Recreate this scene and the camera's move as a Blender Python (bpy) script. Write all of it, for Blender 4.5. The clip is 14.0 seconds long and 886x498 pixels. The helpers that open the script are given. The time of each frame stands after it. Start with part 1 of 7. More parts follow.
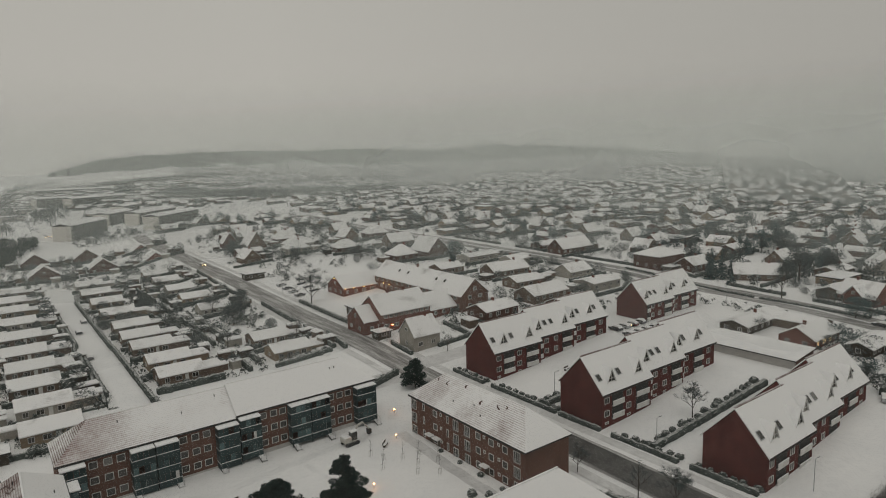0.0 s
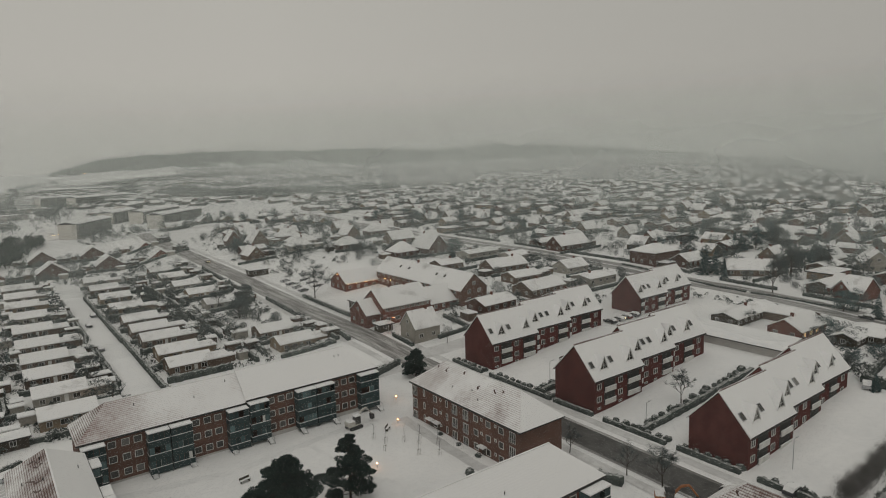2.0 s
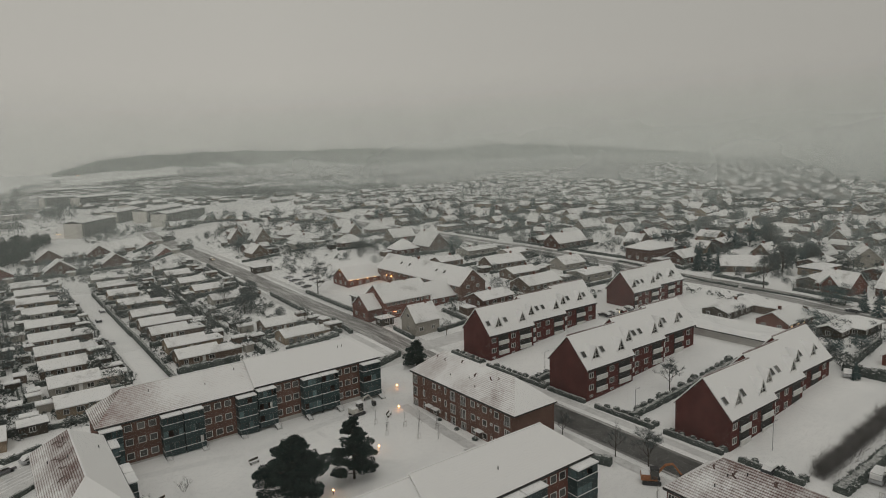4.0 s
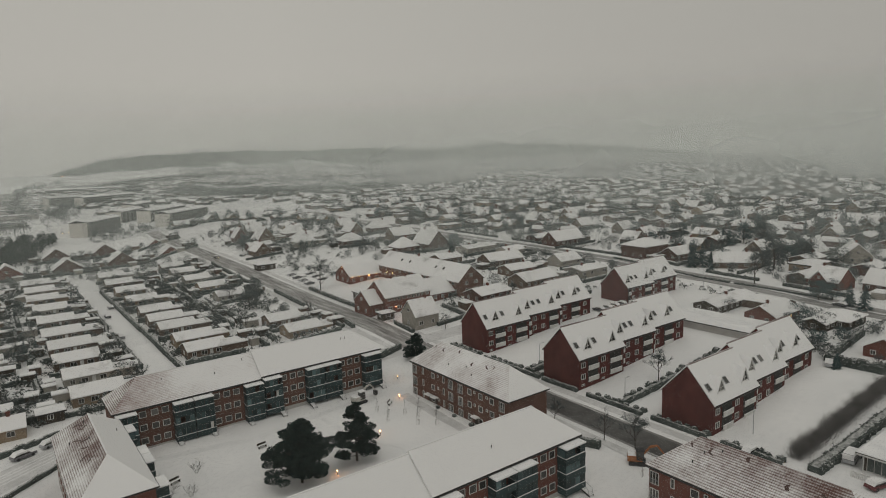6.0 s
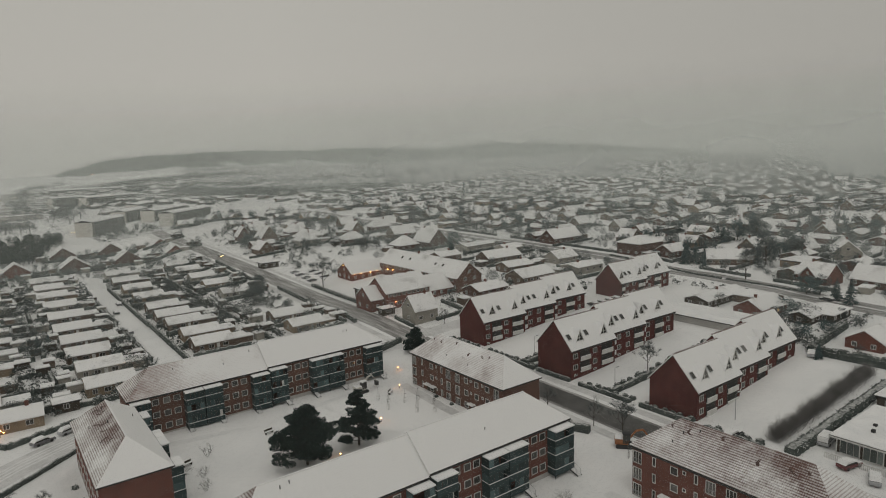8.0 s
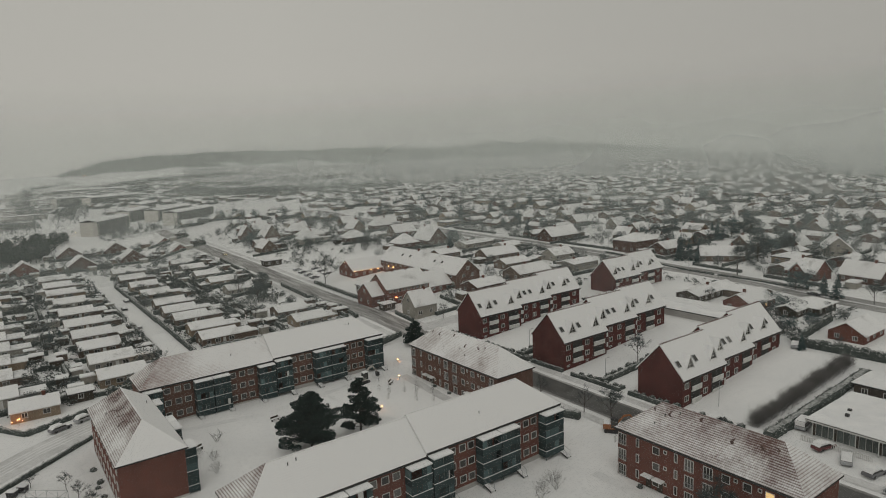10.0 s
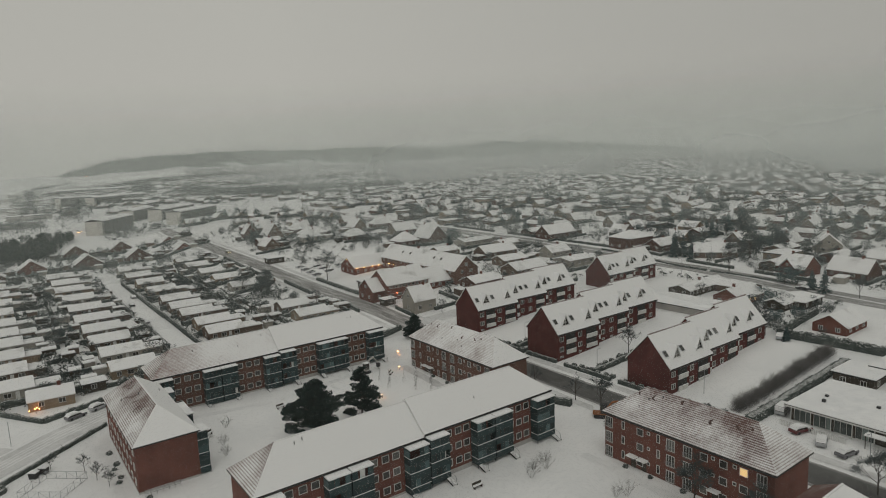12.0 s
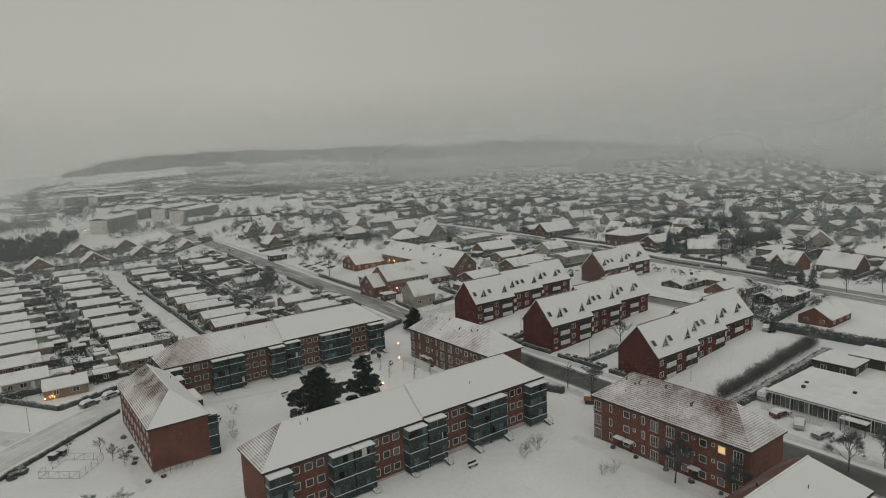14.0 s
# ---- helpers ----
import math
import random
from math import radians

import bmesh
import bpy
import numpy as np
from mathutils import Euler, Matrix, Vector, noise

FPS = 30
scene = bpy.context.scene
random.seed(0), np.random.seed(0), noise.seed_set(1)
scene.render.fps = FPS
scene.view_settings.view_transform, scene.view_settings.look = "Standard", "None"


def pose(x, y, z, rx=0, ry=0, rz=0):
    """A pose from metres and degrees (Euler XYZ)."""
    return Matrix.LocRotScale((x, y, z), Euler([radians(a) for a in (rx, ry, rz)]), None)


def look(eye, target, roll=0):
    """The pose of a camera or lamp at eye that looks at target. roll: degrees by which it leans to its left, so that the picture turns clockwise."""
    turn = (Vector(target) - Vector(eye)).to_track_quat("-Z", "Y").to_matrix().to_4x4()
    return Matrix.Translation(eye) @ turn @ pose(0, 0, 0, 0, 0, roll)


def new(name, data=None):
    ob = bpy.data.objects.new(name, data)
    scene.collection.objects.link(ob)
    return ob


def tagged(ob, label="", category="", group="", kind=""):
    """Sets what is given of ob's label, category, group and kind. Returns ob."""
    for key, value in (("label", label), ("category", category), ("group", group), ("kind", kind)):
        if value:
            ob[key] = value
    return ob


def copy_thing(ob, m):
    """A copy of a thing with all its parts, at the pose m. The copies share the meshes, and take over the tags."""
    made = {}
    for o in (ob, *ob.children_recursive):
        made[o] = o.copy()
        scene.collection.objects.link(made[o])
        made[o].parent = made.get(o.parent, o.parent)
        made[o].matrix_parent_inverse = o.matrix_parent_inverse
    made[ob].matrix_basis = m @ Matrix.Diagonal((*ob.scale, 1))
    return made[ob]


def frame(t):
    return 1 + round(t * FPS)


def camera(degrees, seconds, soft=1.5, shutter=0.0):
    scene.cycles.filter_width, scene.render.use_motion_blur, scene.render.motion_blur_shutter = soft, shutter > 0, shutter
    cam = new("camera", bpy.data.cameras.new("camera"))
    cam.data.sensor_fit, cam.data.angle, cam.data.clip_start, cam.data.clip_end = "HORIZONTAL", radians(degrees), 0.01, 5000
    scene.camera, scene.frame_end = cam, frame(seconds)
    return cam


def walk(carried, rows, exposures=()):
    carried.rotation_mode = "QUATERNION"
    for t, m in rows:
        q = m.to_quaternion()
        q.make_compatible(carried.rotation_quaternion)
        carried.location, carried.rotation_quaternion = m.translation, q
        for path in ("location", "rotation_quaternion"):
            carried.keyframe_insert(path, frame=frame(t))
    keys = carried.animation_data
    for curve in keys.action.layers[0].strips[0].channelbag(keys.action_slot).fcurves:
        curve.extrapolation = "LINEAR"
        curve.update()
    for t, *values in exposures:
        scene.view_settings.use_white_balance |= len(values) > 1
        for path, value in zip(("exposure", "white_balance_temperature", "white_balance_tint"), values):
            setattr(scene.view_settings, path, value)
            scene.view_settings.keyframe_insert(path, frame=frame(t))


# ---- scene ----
cam = camera(70.21, 14.0, soft=1.0)
PATH = [
    (0, (0.804, 3.579, 55.735), (59.775, 83.048, 41.343), -1.793),
    (0.5, (-0.087, 2.355, 55.557), (58.865, 81.837, 41.162), -1.790),
    (1, (-0.968, 1.107, 55.406), (57.963, 80.604, 41.005), -1.792),
    (1.5, (-1.839, -0.163, 55.279), (57.067, 79.351, 40.872), -1.798),
    (2, (-2.702, -1.454, 55.175), (56.178, 78.079, 40.760), -1.810),
    (2.5, (-3.556, -2.763, 55.092), (55.294, 76.789, 40.668), -1.826),
    (3, (-4.402, -4.091, 55.029), (54.416, 75.483, 40.593), -1.845),
    (3.5, (-5.240, -5.435, 54.982), (53.544, 74.162, 40.535), -1.869),
    (4, (-6.072, -6.795, 54.952), (52.676, 72.826, 40.491), -1.895),
    (4.5, (-6.898, -8.168, 54.935), (51.813, 71.478, 40.460), -1.925),
    (5, (-7.718, -9.553, 54.930), (50.954, 70.119, 40.440), -1.957),
    (5.5, (-8.533, -10.950, 54.935), (50.099, 68.749, 40.430), -1.991),
    (6, (-9.344, -12.355, 54.949), (49.247, 67.370, 40.426), -2.026),
    (6.5, (-10.151, -13.769, 54.969), (48.399, 65.983, 40.429), -2.064),
    (7, (-10.954, -15.190, 54.994), (47.554, 64.590, 40.435), -2.102),
    (7.5, (-11.754, -16.616, 55.021), (46.711, 63.192, 40.444), -2.141),
    (8, (-12.552, -18.046, 55.050), (45.870, 61.789, 40.453), -2.181),
    (8.5, (-13.349, -19.479, 55.078), (45.032, 60.384, 40.461), -2.220),
    (9, (-14.144, -20.912, 55.103), (44.194, 58.978, 40.466), -2.260),
    (9.5, (-14.938, -22.346, 55.124), (43.358, 57.571, 40.466), -2.298),
    (10, (-15.733, -23.777, 55.139), (42.523, 56.165, 40.460), -2.336),
    (10.5, (-16.528, -25.206, 55.146), (41.688, 54.761, 40.445), -2.372),
    (11, (-17.324, -26.630, 55.143), (40.853, 53.361, 40.420), -2.406),
    (11.5, (-18.122, -28.049, 55.128), (40.018, 51.966, 40.384), -2.438),
    (12, (-18.921, -29.460, 55.100), (39.183, 50.577, 40.335), -2.468),
    (12.5, (-19.724, -30.863, 55.057), (38.346, 49.195, 40.270), -2.495),
    (13, (-20.530, -32.255, 54.996), (37.509, 47.821, 40.188), -2.519),
    (13.5, (-21.340, -33.636, 54.917), (36.669, 46.458, 40.087), -2.539),
    (14, (-22.154, -35.005, 54.817), (35.828, 45.105, 39.966), -2.555),
]
walk(cam, [(t, look(eye, target, roll)) for t, eye, target, roll in PATH],
     [(0, 0.0, 6630, 10.5), (7, 0.0, 6630, 10.5), (14, 0.0, 6500, 8.5)])

# ---- sky and light ----
def build_world():
    w = bpy.data.worlds.new("overcast")
    w.use_nodes = True
    nt = w.node_tree
    nt.nodes.clear()
    out = nt.nodes.new("ShaderNodeOutputWorld")
    bg = nt.nodes.new("ShaderNodeBackground")
    sky = nt.nodes.new("ShaderNodeTexSky")
    sky.sky_type = "NISHITA"
    sky.sun_disc = False
    sky.sun_elevation = radians(9)
    sky.sun_rotation = radians(250)
    sky.dust_density = 6.0
    grey = nt.nodes.new("ShaderNodeHueSaturation")
    grey.inputs["Saturation"].default_value = 0.10
    grey.inputs["Value"].default_value = SKY_NISHITA
    co = nt.nodes.new("ShaderNodeTexCoord")
    sep = nt.nodes.new("ShaderNodeSeparateXYZ")
    ramp = nt.nodes.new("ShaderNodeValToRGB")
    ramp.color_ramp.interpolation = "EASE"
    e = ramp.color_ramp.elements
    e[0].position, e[0].color = 0.0, (0.51, 0.50, 0.458, 1)
    e[1].position, e[1].color = 1.0, (0.53, 0.525, 0.49, 1)
    for p, c in ((0.10, (0.495, 0.484, 0.446, 1)), (0.30, (0.472, 0.464, 0.426, 1)), (0.55, (0.48, 0.475, 0.44, 1))):
        k = e.new(p)
        k.color = c
    # the cloud deck is a little heavier over the coast
    dot = nt.nodes.new("ShaderNodeVectorMath")
    dot.operation = "DOT_PRODUCT"
    dot.inputs[1].default_value = (0.96, -0.28, 0.0)
    m1 = nt.nodes.new("ShaderNodeMapRange")
    m1.inputs["From Min"].default_value, m1.inputs["From Max"].default_value = 0.1, 1.0
    m1.inputs["To Min"].default_value, m1.inputs["To Max"].default_value = 1.0, 0.76
    noi = nt.nodes.new("ShaderNodeTexNoise")
    noi.inputs["Scale"].default_value, noi.inputs["Detail"].default_value = 2.2, 3.0
    m2 = nt.nodes.new("ShaderNodeMapRange")
    m2.inputs["To Min"].default_value, m2.inputs["To Max"].default_value = 0.985, 1.015
    mul = nt.nodes.new("ShaderNodeMath")
    mul.operation = "MULTIPLY"
    tint = nt.nodes.new("ShaderNodeVectorMath")
    tint.operation = "SCALE"
    mix = nt.nodes.new("ShaderNodeMix")
    mix.data_type = "RGBA"
    mix.inputs["Factor"].default_value = 0.9
    L = nt.links.new
    L(co.outputs["Generated"], sep.inputs[0])
    L(sep.outputs["Z"], ramp.inputs["Fac"])
    L(co.outputs["Generated"], dot.inputs[0])
    L(dot.outputs["Value"], m1.inputs["Value"])
    L(co.outputs["Generated"], noi.inputs["Vector"])
    L(noi.outputs["Fac"], m2.inputs["Value"])
    L(m1.outputs["Result"], mul.inputs[0])
    L(m2.outputs["Result"], mul.inputs[1])
    L(ramp.outputs["Color"], tint.inputs[0])
    L(mul.outputs["Value"], tint.inputs["Scale"])
    L(sky.outputs["Color"], grey.inputs["Color"])
    L(grey.outputs["Color"], mix.inputs["A"])
    L(tint.outputs["Vector"], mix.inputs["B"])
    L(mix.outputs["Result"], bg.inputs["Color"])
    L(bg.outputs["Background"], out.inputs["Surface"])
    bg.inputs["Strength"].default_value = SKY_STRENGTH
    scene.world = w


SKY_NISHITA, SKY_STRENGTH = 0.12, 0.95
build_world()
sun_data = bpy.data.lights.new("sun", "SUN")
sun_data.energy, sun_data.angle, sun_data.color = 0.3, radians(25), (1.0, 0.97, 0.92)
sun = new("sun", sun_data)
sun.matrix_world = look((0, 0, 200), (60, 90, 0))


# ---- materials ----
def material(name, rough=0.8, metal=0.0, spec=0.3):
    m = bpy.data.materials.new(name)
    m.use_nodes = True
    b = m.node_tree.nodes["Principled BSDF"]
    b.inputs["Roughness"].default_value = rough
    b.inputs["Metallic"].default_value = metal
    b.inputs["Specular IOR Level"].default_value = spec
    return m, m.node_tree, b


def node(nt, kind, **values):
    n = nt.nodes.new(kind)
    for k, v in values.items():
        n.inputs[k.replace("_", " ")].default_value = v
    return n


def math_node(nt, op, a, b=None):
    n = nt.nodes.new("ShaderNodeMath")
    n.operation = op
    for i, v in enumerate((a, b)):
        if v is None:
            continue
        if isinstance(v, (int, float)):
            n.inputs[i].default_value = v
        else:
            nt.links.new(v, n.inputs[i])
    return n.outputs[0]


def ramp_node(nt, fac, stops):
    r = nt.nodes.new("ShaderNodeValToRGB")
    e = r.color_ramp.elements
    e[0].position, e[0].color = stops[0][0], (*stops[0][1], 1)
    e[1].position, e[1].color = stops[-1][0], (*stops[-1][1], 1)
    for p, c in stops[1:-1]:
        e.new(p).color = (*c, 1)
    nt.links.new(fac, r.inputs["Fac"])
    return r.outputs["Color"]


def mix_colour(nt, fac, a, b):
    n = nt.nodes.new("ShaderNodeMix")
    n.data_type = "RGBA"
    for key, v in (("Factor", fac), ("A", a), ("B", b)):
        if isinstance(v, (int, float)):
            n.inputs[key].default_value = v
        elif isinstance(v, tuple):
            n.inputs[key].default_value = (*v, 1)
        else:
            nt.links.new(v, n.inputs[key])
    return n.outputs["Result"]


def noise_at(nt, vec, scale, detail=4.0, rough=0.55):
    n = node(nt, "ShaderNodeTexNoise", Scale=scale, Detail=detail, Roughness=rough)
    if vec is not None:
        nt.links.new(vec, n.inputs["Vector"])
    return n.outputs["Fac"]


def place_of(nt):
    return nt.nodes.new("ShaderNodeNewGeometry").outputs["Position"]


def own_of(nt):
    return nt.nodes.new("ShaderNodeTexCoord").outputs["Object"]


def bump(nt, b, height, strength=0.3, distance=0.05):
    n = node(nt, "ShaderNodeBump", Strength=strength, Distance=distance)
    nt.links.new(height, n.inputs["Height"])
    nt.links.new(n.outputs["Normal"], b.inputs["Normal"])


def grained(name, dark, light, scale=1.5, fine=14.0, rough=0.8, spec=0.3, relief=0.2, vary=0.0, metal=0.0):
    """Two scales of variation between a dark and a light tone, and a little from one object to the next."""
    m, nt, b = material(name, rough, metal, spec)
    p = place_of(nt)
    a = noise_at(nt, p, scale, 5)
    f = noise_at(nt, p, fine, 3)
    s = math_node(nt, "ADD", math_node(nt, "MULTIPLY", a, 0.65), math_node(nt, "MULTIPLY", f, 0.35))
    if vary:
        r = nt.nodes.new("ShaderNodeObjectInfo").outputs["Random"]
        s = math_node(nt, "ADD", s, math_node(nt, "MULTIPLY", math_node(nt, "SUBTRACT", r, 0.5), vary))
    nt.links.new(ramp_node(nt, s, [(0.32, dark), (0.68, light)]), b.inputs["Base Color"])
    bump(nt, b, f, relief)
    return m


def snow_material(name, low, high, dirt, dirt_amount, big=0.05, relief=0.35):
    m, nt, b = material(name, 0.75, 0, 0.2)
    p = place_of(nt)
    a = noise_at(nt, p, big, 6)
    f = noise_at(nt, p, 1.1, 5, 0.6)
    base = ramp_node(nt, math_node(nt, "ADD", math_node(nt, "MULTIPLY", a, 0.6), math_node(nt, "MULTIPLY", f, 0.4)), [(0.35, low), (0.65, high)])
    d = noise_at(nt, p, 0.35, 8, 0.7)
    mask = math_node(nt, "MULTIPLY", ramp_node(nt, d, [(0.60, (0, 0, 0)), (0.74, (1, 1, 1))]), dirt_amount)
    nt.links.new(mix_colour(nt, mask, base, dirt), b.inputs["Base Color"])
    bump(nt, b, f, relief, 0.15)
    return m


def roof_material(name, bare_from, bare_to, tile_dark, tile_light, lines, fade=None):
    """Clay tiles under snow: courses show through as fine lines, and patches have slid or blown bare."""
    m, nt, b = material(name, 0.7, 0, 0.25)
    own = own_of(nt)
    sep = nt.nodes.new("ShaderNodeSeparateXYZ")
    nt.links.new(own, sep.inputs[0])
    moved = nt.nodes.new("ShaderNodeVectorMath")
    moved.operation = "ADD"
    nt.links.new(own, moved.inputs[0])
    nt.links.new(math_node(nt, "MULTIPLY", nt.nodes.new("ShaderNodeObjectInfo").outputs["Random"], 90.0), moved.inputs[1])
    own = moved.outputs[0]
    geo = nt.nodes.new("ShaderNodeTexCoord").outputs["Normal"]
    nsep = nt.nodes.new("ShaderNodeSeparateXYZ")
    nt.links.new(geo, nsep.inputs[0])
    end = math_node(nt, "GREATER_THAN", math_node(nt, "ABSOLUTE", nsep.outputs["X"]), math_node(nt, "ABSOLUTE", nsep.outputs["Y"]))
    along = math_node(nt, "ADD", math_node(nt, "MULTIPLY", sep.outputs["Y"], end), math_node(nt, "MULTIPLY", sep.outputs["X"], math_node(nt, "SUBTRACT", 1.0, end)))
    row = math_node(nt, "ABSOLUTE", math_node(nt, "SINE", math_node(nt, "MULTIPLY", sep.outputs["Z"], math.pi / 0.24)))
    col = math_node(nt, "ABSOLUTE", math_node(nt, "SINE", math_node(nt, "MULTIPLY", along, math.pi / 0.29)))
    tile = math_node(nt, "MULTIPLY", math_node(nt, "POWER", row, 0.5), math_node(nt, "ADD", 0.62, math_node(nt, "MULTIPLY", math_node(nt, "POWER", col, 0.5), 0.38)))
    big = noise_at(nt, own, 0.16, 5, 0.6)
    fine = noise_at(nt, own, 1.6, 5, 0.65)
    cover = math_node(nt, "ADD", math_node(nt, "MULTIPLY", big, 0.72), math_node(nt, "MULTIPLY", fine, 0.28))
    patch = ramp_node(nt, noise_at(nt, own, 0.11, 4, 0.6), [(0.36, (0.5, 0.5, 0.5)), (0.62, (1.15, 1.15, 1.15))])
    run = node(nt, "ShaderNodeMapping", Scale=(1.0, 1.0, 0.22))
    nt.links.new(own, run.inputs["Vector"])
    streak = noise_at(nt, run.outputs["Vector"], 2.6, 4, 0.7)
    gap = math_node(nt, "MULTIPLY", math_node(nt, "MULTIPLY", math_node(nt, "SUBTRACT", 1.0, tile), lines), patch)
    gap = math_node(nt, "ADD", gap, math_node(nt, "MULTIPLY", math_node(nt, "SUBTRACT", streak, 0.5), lines * 0.9))
    total = math_node(nt, "ADD", cover, gap)
    if fade:
        thaw = nt.nodes.new("ShaderNodeMapRange")
        thaw.interpolation_type = "SMOOTHSTEP"
        thaw.inputs["From Min"].default_value, thaw.inputs["From Max"].default_value = fade[:2]
        thaw.inputs["To Min"].default_value, thaw.inputs["To Max"].default_value = fade[2], 0.0
        wander = math_node(nt, "MULTIPLY", math_node(nt, "SUBTRACT", big, 0.5), 26.0)
        nt.links.new(math_node(nt, "ADD", sep.outputs[fade[3]], math_node(nt, "MULTIPLY", wander, fade[4])), thaw.inputs["Value"])
        total = math_node(nt, "ADD", total, thaw.outputs["Result"])
    mask = ramp_node(nt, total, [(bare_from, (0, 0, 0)), (bare_to, (1, 1, 1))])
    clay = mix_colour(nt, fine, tile_dark, tile_light)
    white = ramp_node(nt, fine, [(0.25, (0.755, 0.76, 0.765)), (0.75, (0.815, 0.815, 0.81))])
    nt.links.new(mix_colour(nt, mask, white, clay), b.inputs["Base Color"])
    bump(nt, b, math_node(nt, "ADD", tile, math_node(nt, "MULTIPLY", fine, 0.3)), 0.2, 0.04)
    return m


def brick_material(name, c1, c2, mortar):
    m, nt, b = material(name, 0.88, 0, 0.15)
    own = own_of(nt)
    sep = nt.nodes.new("ShaderNodeSeparateXYZ")
    nt.links.new(own, sep.inputs[0])
    comb = nt.nodes.new("ShaderNodeCombineXYZ")
    nt.links.new(math_node(nt, "ADD", sep.outputs["X"], sep.outputs["Y"]), comb.inputs[0])
    nt.links.new(sep.outputs["Z"], comb.inputs[1])
    br = nt.nodes.new("ShaderNodeTexBrick")
    nt.links.new(comb.outputs[0], br.inputs["Vector"])
    br.inputs["Scale"].default_value = 1.0
    br.inputs["Brick Width"].default_value, br.inputs["Row Height"].default_value = 0.24, 0.067
    br.inputs["Mortar Size"].default_value = 0.006
    br.inputs["Color1"].default_value, br.inputs["Color2"].default_value = (*c1, 1), (*c2, 1)
    br.inputs["Mortar"].default_value = (*mortar, 1)
    stain = noise_at(nt, own, 0.35, 6, 0.6)
    shade = ramp_node(nt, stain, [(0.3, (0.72, 0.70, 0.70)), (0.7, (1.12, 1.1, 1.08))])
    mul = nt.nodes.new("ShaderNodeMix")
    mul.data_type, mul.blend_type = "RGBA", "MULTIPLY"
    mul.inputs["Factor"].default_value = 1.0
    nt.links.new(br.outputs["Color"], mul.inputs["A"])
    nt.links.new(shade, mul.inputs["B"])
    nt.links.new(mul.outputs["Result"], b.inputs["Base Color"])
    bump(nt, b, br.outputs["Fac"], 0.2, 0.01)
    return m


def glass_material(name, colour, rough=0.08, spec=0.6):
    m, nt, b = material(name, rough, 0, spec)
    r = nt.nodes.new("ShaderNodeObjectInfo").outputs["Random"]
    nt.links.new(ramp_node(nt, r, [(0.0, tuple(c * 0.55 for c in colour)), (0.7, colour), (1.0, tuple(min(1, c * 2.6 + 0.02) for c in colour))]), b.inputs["Base Color"])
    return m


def glow_material(name, colour, strength):
    m, nt, b = material(name, 0.6)
    b.inputs["Base Color"].default_value = (*colour, 1)
    b.inputs["Emission Color"].default_value = (*colour, 1)
    b.inputs["Emission Strength"].default_value = strength
    return m


def veil_material(name, cover, top, tone, red=0.972, coast=0.0, inland=0.96):
    """A sheet that paints haze in its colour: mostly clear, scattering daylight both ways, thinning with height,
    thicker towards the coast.
    """
    m = bpy.data.materials.new(name)
    m.use_nodes = True
    nt = m.node_tree
    nt.nodes.clear()
    out = nt.nodes.new("ShaderNodeOutputMaterial")
    clear = nt.nodes.new("ShaderNodeBsdfTransparent")
    white = nt.nodes.new("ShaderNodeBsdfDiffuse")
    back = nt.nodes.new("ShaderNodeBsdfTranslucent")
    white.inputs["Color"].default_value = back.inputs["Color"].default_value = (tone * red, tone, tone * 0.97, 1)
    both = nt.nodes.new("ShaderNodeMixShader")
    nt.links.new(white.outputs[0], both.inputs[1])
    nt.links.new(back.outputs[0], both.inputs[2])
    p = place_of(nt)
    sep = nt.nodes.new("ShaderNodeSeparateXYZ")
    nt.links.new(p, sep.inputs[0])
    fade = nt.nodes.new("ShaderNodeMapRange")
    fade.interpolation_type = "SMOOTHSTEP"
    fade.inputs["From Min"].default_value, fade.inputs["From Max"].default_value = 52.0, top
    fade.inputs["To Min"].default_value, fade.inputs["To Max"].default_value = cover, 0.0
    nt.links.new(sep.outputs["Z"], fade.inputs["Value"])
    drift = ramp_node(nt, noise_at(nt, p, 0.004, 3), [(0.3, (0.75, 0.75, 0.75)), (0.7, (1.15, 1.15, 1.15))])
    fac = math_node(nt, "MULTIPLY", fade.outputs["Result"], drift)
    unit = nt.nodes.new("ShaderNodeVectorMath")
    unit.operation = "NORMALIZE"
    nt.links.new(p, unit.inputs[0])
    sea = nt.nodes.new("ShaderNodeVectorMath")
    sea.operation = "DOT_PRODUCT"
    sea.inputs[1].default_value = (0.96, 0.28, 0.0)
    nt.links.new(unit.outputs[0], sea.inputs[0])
    coast_cover = nt.nodes.new("ShaderNodeMapRange")
    coast_cover.inputs["From Min"].default_value, coast_cover.inputs["From Max"].default_value = 0.5, 0.97
    coast_cover.inputs["To Min"].default_value, coast_cover.inputs["To Max"].default_value = inland, 1.0 + coast
    nt.links.new(sea.outputs["Value"], coast_cover.inputs["Value"])
    fac = math_node(nt, "MULTIPLY", fac, coast_cover.outputs["Result"])
    mix = nt.nodes.new("ShaderNodeMixShader")
    nt.links.new(fac, mix.inputs["Fac"])
    nt.links.new(clear.outputs[0], mix.inputs[1])
    nt.links.new(both.outputs[0], mix.inputs[2])
    nt.links.new(mix.outputs[0], out.inputs["Surface"])
    return m


